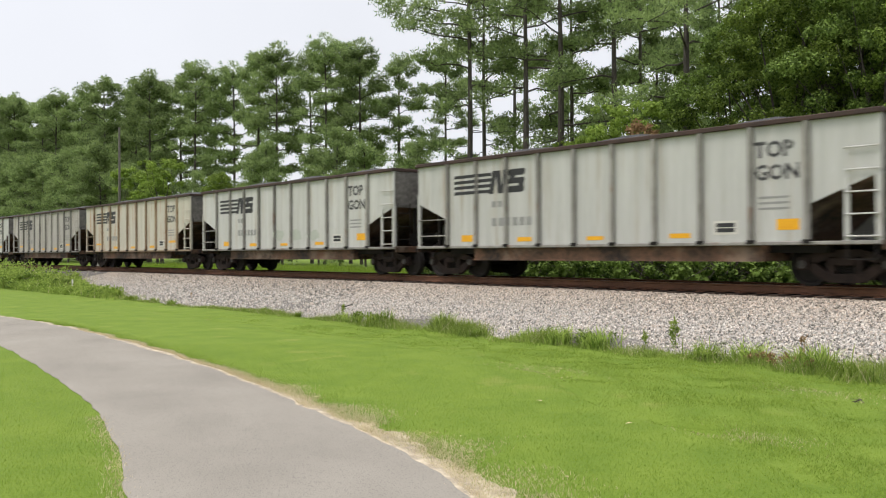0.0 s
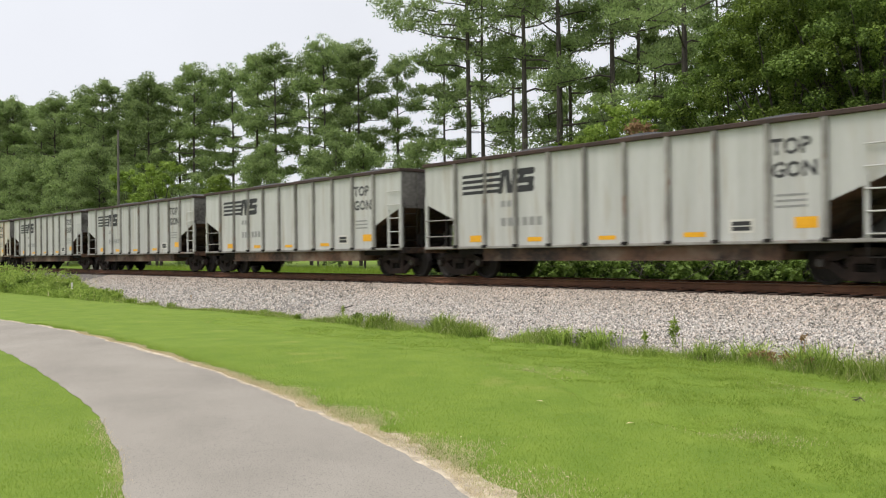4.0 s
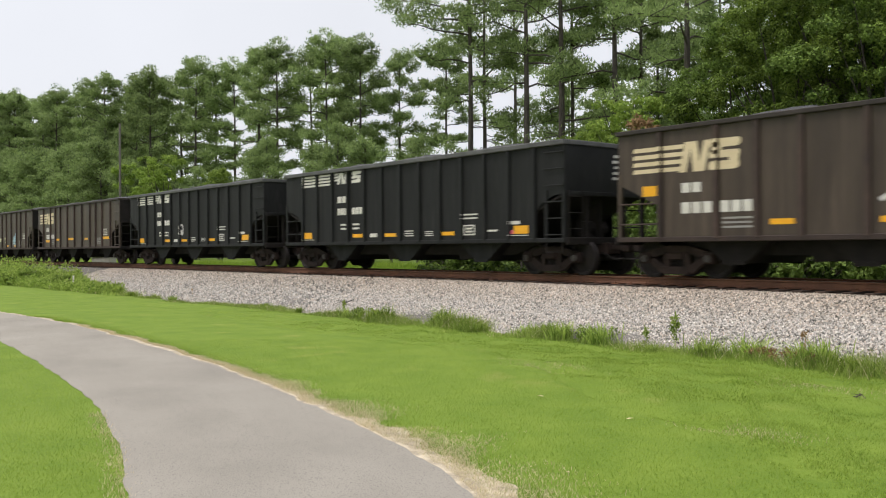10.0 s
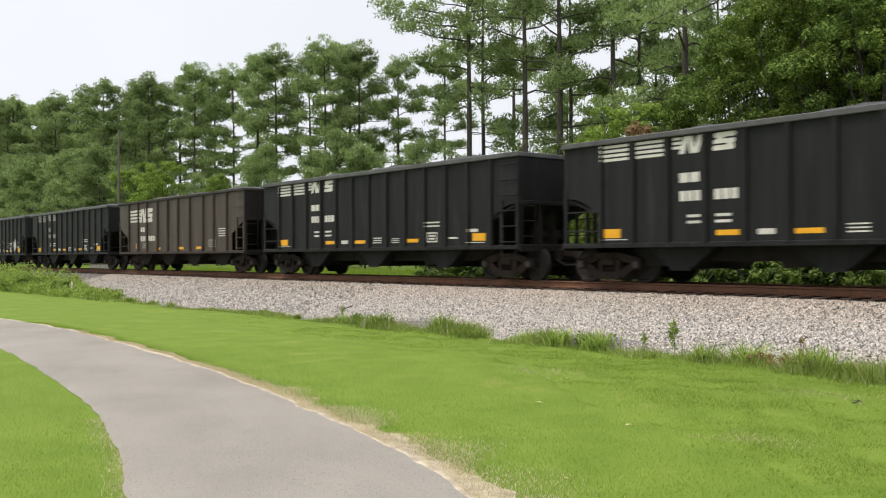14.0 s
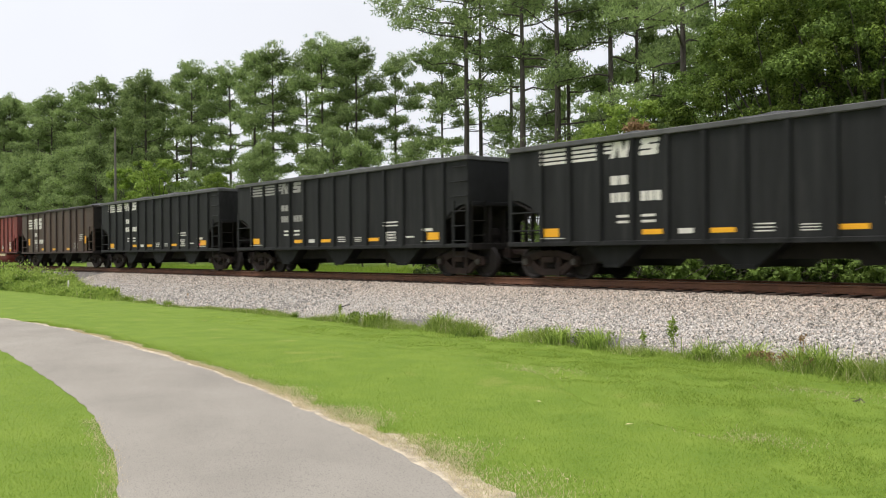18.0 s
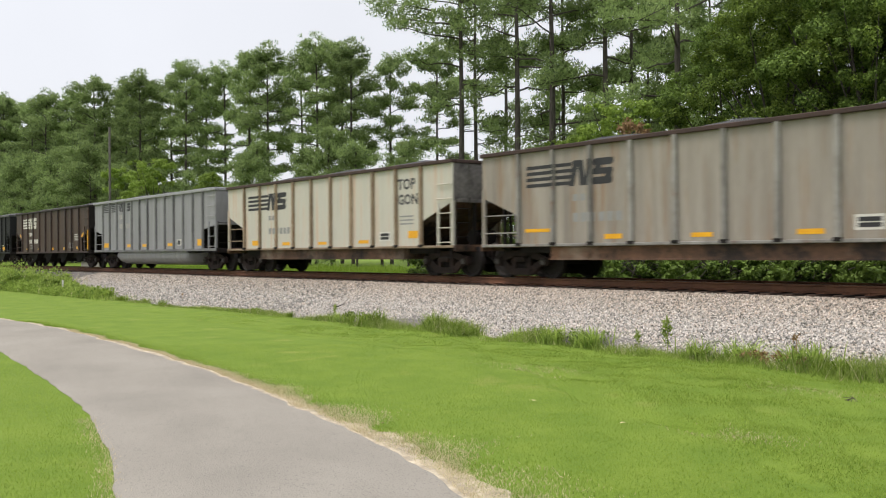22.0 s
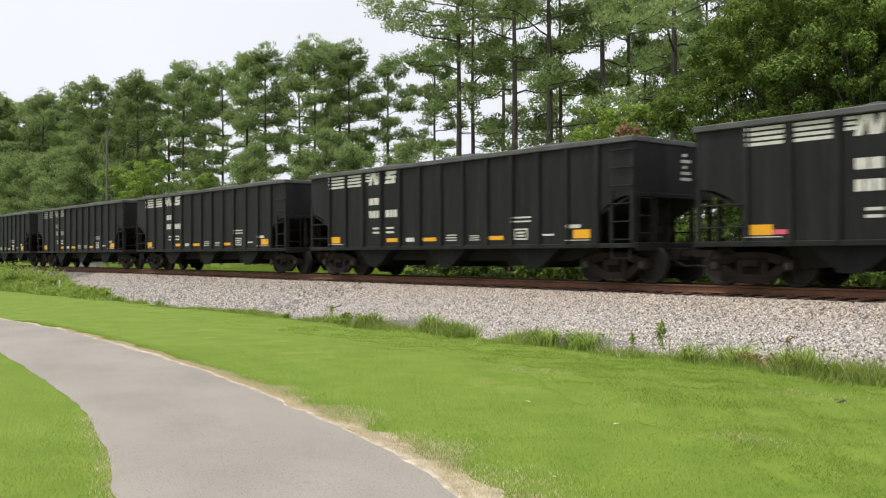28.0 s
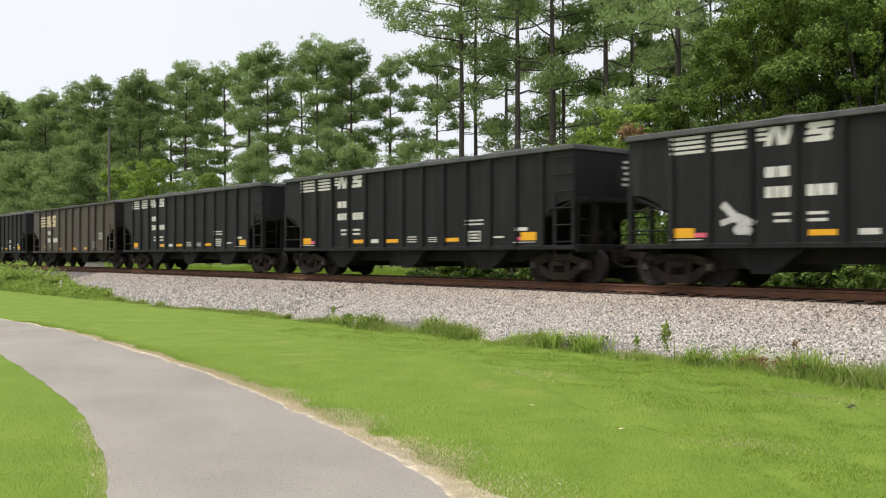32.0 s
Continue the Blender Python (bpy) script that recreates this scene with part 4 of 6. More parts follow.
def patch_place(rng, n):
    x, y = rng.uniform(-66, -36.5, n), rng.uniform(12.6, 16.6, n)
    edge = np.clip((x + 41) / -10, 0.08, 1)
    keep = y < 14.2 + 2.4 * edge
    return x[keep], y[keep], (0.45 + 0.6 * np.clip(0.5 + 0.6 * ripple(x, y, 0.9, 2.0), 0, 1.2))[keep] * (0.35 + 0.65 * edge[keep])


def bank_place(rng, n):
    x, y = rng.uniform(-75, 2, n), rng.uniform(22.6, 30, n)
    return x, y, 0.6 + 0.7 * np.clip(0.5 + ripple(x, y, 1.5, 3.0), 0, 1)


for name, count, place, height, width, seed, mat, label, category in (
        ("lawn_grass", 190000, lawn_place, 0.028, 0.0045, 1, "blade", "short bright green mown grass blades", "grass"),
        ("rough_grass", 420000, rough_place, 0.055, 0.009, 2, "rough", "longer rough green grass before the track bed", "grass"),
        ("weed_strip", 60000, toe_place, 0.34, 0.014, 3, "weed", "ragged green weeds along the foot of the ballast", "weeds"),
        ("seeding_weeds", 5000, toe_place, 0.42, 0.009, 13, "straw", "thin tan stalks among the weeds by the ballast", "weeds"),
        ("dry_grass", 85000, straw_place, 0.034, 0.006, 4, "straw", "dry straw along the crumbling path edge", "straw"),
        ("fringe_grass", 22000, fringe_place, 0.028, 0.006, 5, "blade", "green grass fringe along the asphalt path", "grass"),
        ("weed_patch", 7000, patch_place, 0.9, 0.03, 6, "weed", "tall tangled green weeds beside the track", "weeds"),
        ("bank_grass", 45000, bank_place, 0.30, 0.035, 7, "blade", "long green grass on the bank beyond the track", "grass")):
    verts, tris = blades(count, place, height, width, seed)
    tagged(new(name, mesh_from(name, verts, tris, M[mat])), label, category, kind="stuff")


def weed(seed, height, leaves, mat, label):
    """A single upright weed: a thin stalk with narrow leaves."""
    rng = np.random.default_rng(seed)
    thing = new("weed")
    bm = bmesh.new()
    top = Vector((rng.uniform(-0.06, 0.06), 0, height))
    limb(bm, [Vector((0, 0, -0.05)), top * 0.5 + Vector((0.02, 0, 0)), top], 0.009, 0.004, 5)
    part("stalk", finish(bm, "weed_stalk", mat), thing)
    u = rng.uniform(0.15, 1.0, 14)
    verts, tris = leaf_cloud(rng, [top * k for k in u], 0.05 + 0.06 * (1 - u), leaves, 0.11, 0.9, 2.6)
    part("leaves", mesh_from("weed_leaves", verts, tris, mat), thing)
    return tagged(thing, label, "weed", "single tall weeds by the ballast")


green_weed = weed(61, 0.62, 6, M["weed"], "single upright green weed beside the ballast")
brown_weed = weed(62, 0.60, 2, M["leaf_dead"], "single withered brown weed beside the ballast")
plant(green_weed, -10.2, 13.75, 0, 0.95, True)
plant(brown_weed, -7.6, 13.55, 0, 0.9, True)
plant(green_weed, -10.9, 13.8, 120, 0.6)
plant(green_weed, -22.3, 14.5, 40, 0.6)
plant(brown_weed, -33.0, 14.6, 60, 0.7)


def tussock(seed, height, count, mat, label):
    """A clump of long arching grass blades, each in three bent pieces."""
    rng = np.random.default_rng(seed)
    thing = new("grass_tussock")
    a, h = rng.uniform(0, 2 * np.pi, count), height * rng.uniform(0.45, 1.1, count)
    root = np.stack([rng.normal(0, 0.13, count), rng.normal(0, 0.09, count), np.full(count, -0.02)], -1)
    out = np.stack([np.cos(a), np.sin(a), 0 * a], -1)
    side = np.stack([-np.sin(a), np.cos(a), 0 * a], -1) * 0.008
    lean = rng.uniform(0.2, 1.15, count)
    verts = []
    for k, w in ((0.0, 1.0), (0.4, 1.0), (0.75, 0.7), (1.0, 0.15)):
        c = root + out * (h * lean * k ** 1.8)[:, None] + np.stack([0 * a, 0 * a, h * (k - 0.35 * lean * k ** 3)], -1)
        verts += [c - side * w, c + side * w]
    verts = np.stack(verts, 1)
    quads = np.array([(0, 1, 3, 2), (2, 3, 5, 4), (4, 5, 7, 6)])
    part("grass", mesh_from("tussock_blades", verts.reshape(-1, 3), (quads[None] + 8 * np.arange(count)[:, None, None]).reshape(-1, 4), mat), thing)
    return tagged(thing, label, "grass", "tussocks along the ballast")


tussocks = [tussock(71, 0.42, 150, M["weed"], "tussock of long arching green grass by the ballast"), tussock(72, 0.34, 130, M["blade"], "bright green grass tussock by the ballast"), tussock(73, 0.32, 110, M["weed"], "ragged green tussock by the ballast")]
for kind, x, size in ((1, -5.6, 0.8), (1, -6.7, 0.8), (0, -7.25, 1.0), (0, -7.5, 0.9), (2, -8.2, 0.6), (0, -8.55, 0.9), (0, -9.2, 0.85), (2, -9.6, 0.6), (2, -10.4, 0.5), (0, -11.7, 0.95), (2, -12.2, 0.85), (0, -12.8, 0.9), (1, -13.4, 0.95), (2, -13.9, 0.8), (2, -15.5, 0.6),
                      (1, -16.2, 0.95), (0, -16.7, 1.0), (2, -17.2, 0.9), (1, -19.5, 1.2), (1, -19.9, 1.0), (2, -20.6, 0.7), (2, -21.3, 0.8), (1, -23.8, 0.8), (1, -25.8, 0.9), (2, -29.5, 0.7), (1, -32.8, 1.1), (2, -35.0, 0.9), (1, -37.0, 1.1), (2, -39.0, 1.2)):
    grow(tussocks, kind, x, 13.82 - float(toe_shift(x)) + 0.14 * math.sin(x * 5), x * 77 % 360, size * (1.4 if x > -22 else 0.85))
rng = np.random.default_rng(81)
px_, py_ = rng.uniform(-64, -38.5, 900), rng.uniform(12.7, 15.8, 900)
low_edge = np.clip((px_ + 42) / -9, 0.1, 1)
centres = np.stack([px_, np.minimum(py_, 13.6 + 2.2 * low_edge), 0.05 + rng.uniform(0.0, 1.0, 900) ** 1.3 * (0.8 + 0.5 * ripple(px_, py_, 1.2, 3.0)) * low_edge], -1)
verts, tris = leaf_cloud(rng, centres, rng.uniform(0.12, 0.36, 900), 36, 0.13, 0.9, 1.8)
tagged(new("weed_thicket", mesh_from("weed_thicket", verts, tris, M["weed"])), "low leafy green weeds beside the track", "weeds", kind="stuff")
verts, tris = blades(500, patch_place, 1.3, 0.025, 9, 0.3)
tagged(new("seed_stalks", mesh_from("seed_stalks", verts, tris, M["straw"])), "tan seeding grass stalks among the weeds", "weeds", kind="stuff")
rng = np.random.default_rng(82)
for i in range(3):                                     # low leafy weeds before the ballast
    cx, cy = ((-7.9, 13.5), (-12.3, 13.75), (-21.0, 14.1))[i]
    centres = np.stack([cx + rng.normal(0, 0.3, 14), cy + rng.normal(0, 0.12, 14), rng.uniform(-0.08, 0.08, 14)], -1)
    verts, tris = leaf_cloud(rng, centres, rng.uniform(0.06, 0.13, 14), 26, 0.07, 0.8, 1.6)
    tagged(new("weed_cover", mesh_from("weed_cover", verts, tris, M["leaf_dead" if i == 0 else "leaf"])), "low leafy weeds, partly brown, before the ballast", "weeds", kind="stuff")
leaf_mesh = mesh_from("fallen_leaf", [(-0.05, 0, 0.008), (-0.01, -0.022, 0.02), (0.05, 0, 0.012), (-0.005, 0.022, 0.016)], [(0, 1, 2, 3)], M["straw"])
for i, (x, y, size) in enumerate(((-7.58, 7.64, 1.2), (-5.97, 7.3, 1.0), (-5.17, 5.1, 0.4), (-4.85, 5.18, 0.4), (-9.52, 5.79, 0.6), (-8.74, 5.77, 0.5), (-10.6, 6.2, 0.4), (-6.6, 5.6, 0.5))):
    leaf = new("fallen_leaf", leaf_mesh)
    leaf.matrix_basis = pose(x, y, float(ground_z(x, y)) + 0.014, 0, 0, 70 * i)
    leaf.scale = (size, size, 1)
    tagged(leaf, "pale dry fallen leaf lying on the mown grass", "leaf", "fallen leaves on the lawn")
for i, (x, y) in enumerate(((-5.15, 10.36),)):
    twig = new("fallen_twig")
    bm = bmesh.new()
    for k in range(7):
        a, b = 1.1 * k + i, 0.06 + 0.03 * math.sin(5 * k)
        limb(bm, [Vector((-b * math.cos(a), -b * math.sin(a), 0.0)), Vector((0.02, 0.01 * k, 0.03)), Vector((b * math.cos(a), b * math.sin(a), 0.035 + 0.01 * (k % 3)))], 0.005, 0.002, 4)
    part("stem", finish(bm, "twig_stem", M["bark"]), twig)
    twig.matrix_basis = pose(x, y, float(ground_z(x, y)) + 0.02)
    tagged(twig, "small dark brown tangle of twigs in rough grass", "twig", "fallen twigs in the grass")
weed_bushes = [broadleaf(91, 1.1, 2.3, 60, 60, 0.12, M["leaf_shade_dark"], "weed_bush", 0.05, "dark green, shade-toned broad-leaved weed bush beside the track", "weeds"),
               broadleaf(92, 1.2, 2.2, 60, 60, 0.12, M["leaf_light"], "weed_bush", 0.05, "bright green broad-leaved weed bush beside the track", "weeds")]
for thing in weed_bushes:
    tagged(thing, group="weed bushes beside the track")
rng = random.Random(17)
for i in range(13):                                    # darker, leafy front of the weed patch
    x = -46.0 - 1.15 * i + rng.uniform(-0.3, 0.3)
    grow(weed_bushes, 0 if i % 3 else 1, x, 13.5 + rng.uniform(-0.2, 0.5), rng.uniform(0, 360), rng.uniform(0.5, 0.8))
for i in range(18):                                    # brush crowding the far side of the track bed, leaf colour darkened for shade
    x = -29 + 1.2 * i + rng.uniform(-0.4, 0.4)
    grow(weed_bushes, 0, x, 23.7 + rng.uniform(-0.3, 0.5), rng.uniform(0, 360), rng.uniform(0.85, 1.25))
stick = new("fallen_stick")
bm = bmesh.new()
limb(bm, [Vector((-0.25, 0, 0.03)), Vector((0, 0.02, 0.06)), Vector((0.35, 0, 0.14))], 0.018, 0.012, 6)
part("stem", finish(bm, "stick_stem", M["under"]), stick)
stick.matrix_basis = pose(-22.55, 14.75, 0.13)
tagged(stick, "dark fallen stick lying on the pale ballast", "stick")


# ---- the coal train ----
HALF = 1.58                                           # half the width over the side sheets
WHEEL = 0.457


def truck_mesh_side():
    """A cast side frame between two axle boxes, centred on the bolster."""
    bm = bmesh.new()
    y0, y1 = -0.06, 0.06
    prism(bm, [(-1.02, 0.57), (-0.74, 0.66), (-0.32, 0.76), (0.32, 0.76), (0.74, 0.66), (1.02, 0.57), (1.02, 0.42), (0.76, 0.44), (0.32, 0.59), (-0.32, 0.59), (-0.76, 0.44), (-1.02, 0.42)], y0, y1)
    for s in (-1, 1):
        prism(bm, [(s * 0.68, 0.52), (s * 0.88, 0.44), (s * 0.42, 0.10), (s * 0.28, 0.25)], y0, y1)
        prism(bm, [(s * 0.21, 0.62), (s * 0.36, 0.62), (s * 0.36, 0.18), (s * 0.21, 0.18)], y0, y1)
        box(bm, s * 0.89 - 0.14, s * 0.89 + 0.14, -0.11, 0.08, 0.34, 0.61, 0.03)
    prism(bm, [(-0.42, 0.27), (0.42, 0.27), (0.34, 0.09), (-0.34, 0.09)], -0.085, 0.085)
    box(bm, -0.20, 0.20, -0.12, 0.06, 0.44, 0.60, 0.02)
    return finish(bm, "side_frame", M["truck"])


def spring_mesh():
    """One coil spring, turned as a ribbed column."""
    bm = bmesh.new()
    loops = []
    for k in range(11):
        r = 0.0 if k in (0, 10) else 0.060 if k % 2 else 0.044
        z = 0.25 + 0.019 * k
        loops.append([bm.verts.new((max(r, 0.02) * math.cos(a), max(r, 0.02) * math.sin(a), z)) for a in (2 * math.pi * q / 8 for q in range(8))])
    for p, q in zip(loops, loops[1:]):
        for k in range(8):
            bm.faces.new((p[k], p[(k + 1) % 8], q[(k + 1) % 8], q[k]))
    bm.faces.new(loops[0])
    bm.faces.new(loops[-1][::-1])
    return finish(bm, "spring", M["under"])


def wheelset_mesh():
    bm = bmesh.new()
    for s in (-1, 1):
        rings = [(0.055, 0.16), (0.11, 0.16), (0.13, 0.10), (0.36, 0.065), (0.395, 0.12), (WHEEL - 0.002, 0.12), (WHEEL + 0.024, 0.0), (WHEEL + 0.024, -0.022), (0.395, -0.022), (0.36, 0.02), (0.13, 0.0), (0.11, -0.06), (0.08, -0.06)]
        loops = []
        for r, dy in rings:
            loops.append([bm.verts.new((r * math.cos(a), s * (0.70 + dy), r * math.sin(a))) for a in (2 * math.pi * k / 28 for k in range(28))])
        for p, q in zip(loops, loops[1:]):
            for k in range(28):
                bm.faces.new((p[k], p[(k + 1) % 28], q[(k + 1) % 28], q[k]))
    rod(bm, (0, -1.10, 0), (0, 1.10, 0), 0.08, 12)
    me = finish(bm, "wheelset", M["wheel"])
    return me


def cap_mesh(s):
    bm = bmesh.new()
    if s:
        rod(bm, (0, s * 1.06, 0), (0, s * 1.17, 0), 0.085, 12)
        for k in range(3):
            a = k * 2.094
            rod(bm, (0.05 * math.cos(a), s * 1.16, 0.05 * math.sin(a)), (0.05 * math.cos(a), s * 1.19, 0.05 * math.sin(a)), 0.018, 6)
    return finish(bm, "bearing_cap", M["tread"])


def bolster_mesh():
    bm = bmesh.new()
    box(bm, -0.17, 0.17, -1.05, 1.05, 0.44, 0.66, 0.03)
    rod(bm, (0, 0, 0.6), (0, 0, 0.8), 0.2, 12)
    for s in (-1, 1):                                  # brake beams before the wheels
        box(bm, s * 0.36 - 0.03, s * 0.36 + 0.03, -0.8, 0.8, 0.30, 0.38)
        for y in (-0.72, 0.72):
            box(bm, s * 0.41 - 0.03, s * 0.41 + 0.03, y - 0.05, y + 0.05, 0.24, 0.5)
    return finish(bm, "bolster", M["under"])


TRUCK = dict(side=truck_mesh_side(), spring=spring_mesh(), wheels=wheelset_mesh(), caps=(cap_mesh(-1), cap_mesh(1)), bolster=bolster_mesh())


def add_truck(car, x):
    truck = part("truck", TRUCK["bolster"], car, pose(x, 0, 0), "rust-brown cast steel truck with two wheelsets")
    for s in (-1, 1):
        part("side_frame", TRUCK["side"], truck, pose(0, s * 1.02, 0, 0, 0, 0 if s < 0 else 180))
        for dx in (-0.13, 0.0, 0.13):
            part("spring", TRUCK["spring"], truck, pose(dx, s * 1.00, 0))
        part("wheelset", TRUCK["wheels"], truck, pose(s * 0.89, 0, WHEEL))
        for cap in TRUCK["caps"]:
            part("bearing_cap", cap, truck, pose(s * 0.89, 0, WHEEL), "bright worn bearing cap")


TYPES = {
    "gondola": dict(left=-7.19, right=7.08, top=3.44, ribs=[-5.74 + 1.26 * i for i in range(10)], cut=(1.50, 1.66, 2.24), sill=0.92, rim="rim_rust", base="floor", paint="white"),
    "hopper": dict(left=-6.95, right=7.38, top=3.51, ribs=[-5.72 + 1.0 * i for i in range(13)], cut=(1.12, 1.66, 2.14), sill=0.97, rim="rim_grey", base="chutes", chutes=(-3.66, 0.02, 3.70), paint="black"),
    "brown_hopper": dict(left=-7.24, right=7.64, top=3.49, ribs=[-6.0, -4.5, -3.5, -2.5, -1.15, 0.2, 1.55, 2.95, 3.9, 4.95, 6.25], cut=(1.26, 1.66, 2.24), sill=0.95, rim="rim_dark", base="chutes", chutes=(-4.3, -1.35, 1.6, 4.55), paint="brown"),
    "brown_short": dict(left=-7.24, right=6.84, top=3.49, ribs=[-5.88, -4.64, -3.49, -2.14, -0.91, 0.26, 1.56, 2.96, 4.01, 5.29], cut=(1.13, 1.66, 2.24), sill=0.95, rim="rim_dark", base="chutes", chutes=(-4.6, -1.7, 1.2, 4.1), paint="brown"),
    "tub": dict(left=-7.24, right=7.42, top=3.53, ribs=[-5.96 + 1.013 * i for i in range(13)], cut=(1.24, 1.78, 2.02), sill=0.96, rim="alloy", base="tub", paint="alloy"),
    "red_tub": dict(left=-7.24, right=7.55, top=3.49, ribs=[-6.10 + 1.035 * i for i in range(13)], cut=(1.2, 1.70, 2.10), sill=1.0, rim="rim_rust", base="tub", paint="red"),
}
PITCH = {"gondola": 15.53, "hopper": 16.04, "brown_hopper": 16.36, "brown_short": 15.40, "tub": 15.80, "red_tub": 16.06}


def build_car(kind):
    """One empty-handed prototype of a kind, with all its common parts; x runs along the train, -y faces the path."""
    T = TYPES[kind]
    a0, a1, top, sill = T["left"], T["right"], T["top"], T["sill"]
    cut, zc, ze = T["cut"]
    c0, c1 = a0 + cut, a1 - cut
    mid = (a0 + a1) / 2
    paint = M[T["paint"]]
    rib_mat = M[{"gondola": "rib_grey", "brown_hopper": "rib_brown", "brown_short": "rib_brown", "tub": "rib_alloy", "red_tub": "rib_red", "hopper": "black"}[kind]]
    name = {"gondola": "coal_gondola", "hopper": "coal_hopper_car", "brown_hopper": "coal_hopper_car", "brown_short": "coal_hopper_car", "tub": "coal_tub_car", "red_tub": "coal_tub_car"}[kind]
    car = new(name)

    # side sheets, cut away over the trucks' ends
    def end_cut(s):
        e, c = (a1, c1) if s > 0 else (a0, c0)
        pts = [(e, ze)]
        if kind == "hopper":
            pts += [(e + (c - e) * 0.35, ze - 0.04), (e + (c - e) * 0.7, ze - 0.2)]
        return pts + [(c, zc), (c, sill)]

    bm = bmesh.new()
    outline = [(a0, top), (a1, top)] + end_cut(1) + end_cut(-1)[::-1]
    prism(bm, outline, -0.012, 0.012)
    sheet = finish(bm, "side_sheet", paint)
    part("side_sheet", sheet, car, pose(0, -HALF, 0))
    part("side_sheet", sheet, car, pose(0, HALF, 0))

    # end sheets and the slope sheets under them
    for s in (-1, 1):
        e, c = (a1, c1) if s > 0 else (a0, c0)
        bm = bmesh.new()
        box(bm, e - 0.02, e + 0.02, -HALF, HALF, ze, top)
        # Brown cars' ends are near-black: their shade is painted in.
        end_paint = M["sooty"] if kind == "gondola" else paint if kind == "tub" else M["under"] if kind.startswith("brown") else rib_mat if kind != "hopper" else paint
        part("end_sheet", finish(bm, "end_sheet", end_paint), car)
        bm = bmesh.new()
        box(bm, e + s * 0.05 - 0.03, e + s * 0.05 + 0.03, -HALF + 0.03, HALF - 0.03, ze - 0.05, ze + 0.06, 0.01)
        part("end_stiffener", finish(bm, "end_stiffener", end_paint), car)
        if kind.startswith("brown") or kind == "gondola":
            bm = bmesh.new()
            box(bm, e + s * 0.045 - 0.03, e + s * 0.045 + 0.03, -0.045, 0.045, ze + 0.06, top - 0.1, 0.008)
            stiffener = finish(bm, "end_rib", end_paint)
            for y in (-0.95, -0.32, 0.32, 0.95):
                part("end_rib", stiffener, car, pose(0, y, 0))
        if s > 0 and kind in ("hopper", "tub"):
            for k, (y, w) in enumerate(((0.40, 0.10), (0.45, 0.20), (0.40, 0.08), (0.45, 0.19), (0.45, 0.21))):
                bm = bmesh.new()
                box(bm, e + 0.02, e + 0.026, y - w, y + w, top - 0.36 - 0.15 * k, top - 0.29 - 0.15 * k)
                part("end_notice_bar", finish(bm, "end_notice_bar", M["letter"]), car)
        bm = bmesh.new()
        prism(bm, [(e, ze), (c, zc), (c - s * 0.95, sill), (c - s * 1.0, sill), (c - s * 0.05, zc + 0.05), (e, ze + 0.05)], -HALF + 0.02, HALF - 0.02)
        # Near-black slope sheets put the end openings' shade into the colour.
        part("slope_sheet", finish(bm, "slope_sheet", M["frame_rust"] if kind == "gondola" else M["under"]), car)

    # ribs along both sides
    bm = bmesh.new()
    w, d = (0.065, 0.085) if kind == "gondola" else (0.07, 0.075)
    low, high = sill - 0.02, top - 0.06
    corners = [(-w, 0.0), (-w * 0.72, -d), (w * 0.72, -d), (w, 0.0)]
    lower, upper = [bm.verts.new((x, y, low)) for x, y in corners], [bm.verts.new((x, y, high)) for x, y in corners]
    for i in range(4):
        j = (i + 1) % 4
        bm.faces.new((lower[i], lower[j], upper[j], upper[i]))
    bm.faces.new(lower)
    bm.faces.new(upper[::-1])
    rib = finish(bm, "side_rib", rib_mat)
    for x in T["ribs"]:
        part("side_rib", rib, car, pose(x, -HALF - 0.01, 0))
        part("side_rib", rib, car, pose(2 * mid - x, HALF + 0.01, 0, 0, 0, 180))
    if kind == "gondola":                              # dark bolted foot of each rib
        bm = bmesh.new()
        box(bm, -0.085, 0.085, -0.115, -0.02, sill - 0.03, sill + 0.05, 0.012)
        foot = finish(bm, "rib_foot", M["under"])
        for x in T["ribs"]:
            part("rib_foot", foot, car, pose(x, -HALF, 0))
    # top rail round the body
    bm = bmesh.new()
    t = 0.11 if kind in ("hopper", "tub") else 0.085
    for s in (-1, 1):
        box(bm, a0 - 0.05, a1 + 0.05, s * (HALF + 0.015) - 0.085, s * (HALF + 0.015) + 0.085, top - t, top + 0.02, 0.015)
        e = a1 if s > 0 else a0
        box(bm, e - 0.07, e + 0.07, -HALF + 0.07, HALF - 0.07, top - t, top + 0.018, 0.015)
    part("top_rail", finish(bm, "top_rail", M[T["rim"]]), car)
    # side sills and end platforms
    bm = bmesh.new()
    for s in (-1, 1):
        box(bm, a0 - 0.02, a1 + 0.02, s * HALF - 0.06, s * HALF + 0.06, sill - (0.06 if kind == "gondola" else 0.10), sill + 0.015, 0.012)
    part("side_sill", finish(bm, "side_sill", rib_mat), car)
    for s in (-1, 1):
        e, c = (a1, c1) if s > 0 else (a0, c0)
        bm = bmesh.new()
        x0, x1 = sorted((c - s * 0.2, e + s * 0.02))
        box(bm, x0, x1, -HALF + 0.06, HALF - 0.06, sill - 0.07, sill - 0.01)
        box(bm, *sorted((e + s * 0.02, e + s * 0.10)), -HALF - 0.03, HALF + 0.03, sill - 0.17, sill + 0.03, 0.02)
        part("end_platform", finish(bm, "end_platform", M["under"] if kind != "gondola" else M["frame_rust"]), car)
        # posts and brake gear on the platform
        for y in (-0.75, 0.75):
            bm = bmesh.new()
            box(bm, *sorted((e - s * 0.06, e + s * 0.02)), y - 0.05, y + 0.05, sill, ze + 0.02)
            part("end_post", finish(bm, "end_post", M["under"]), car)
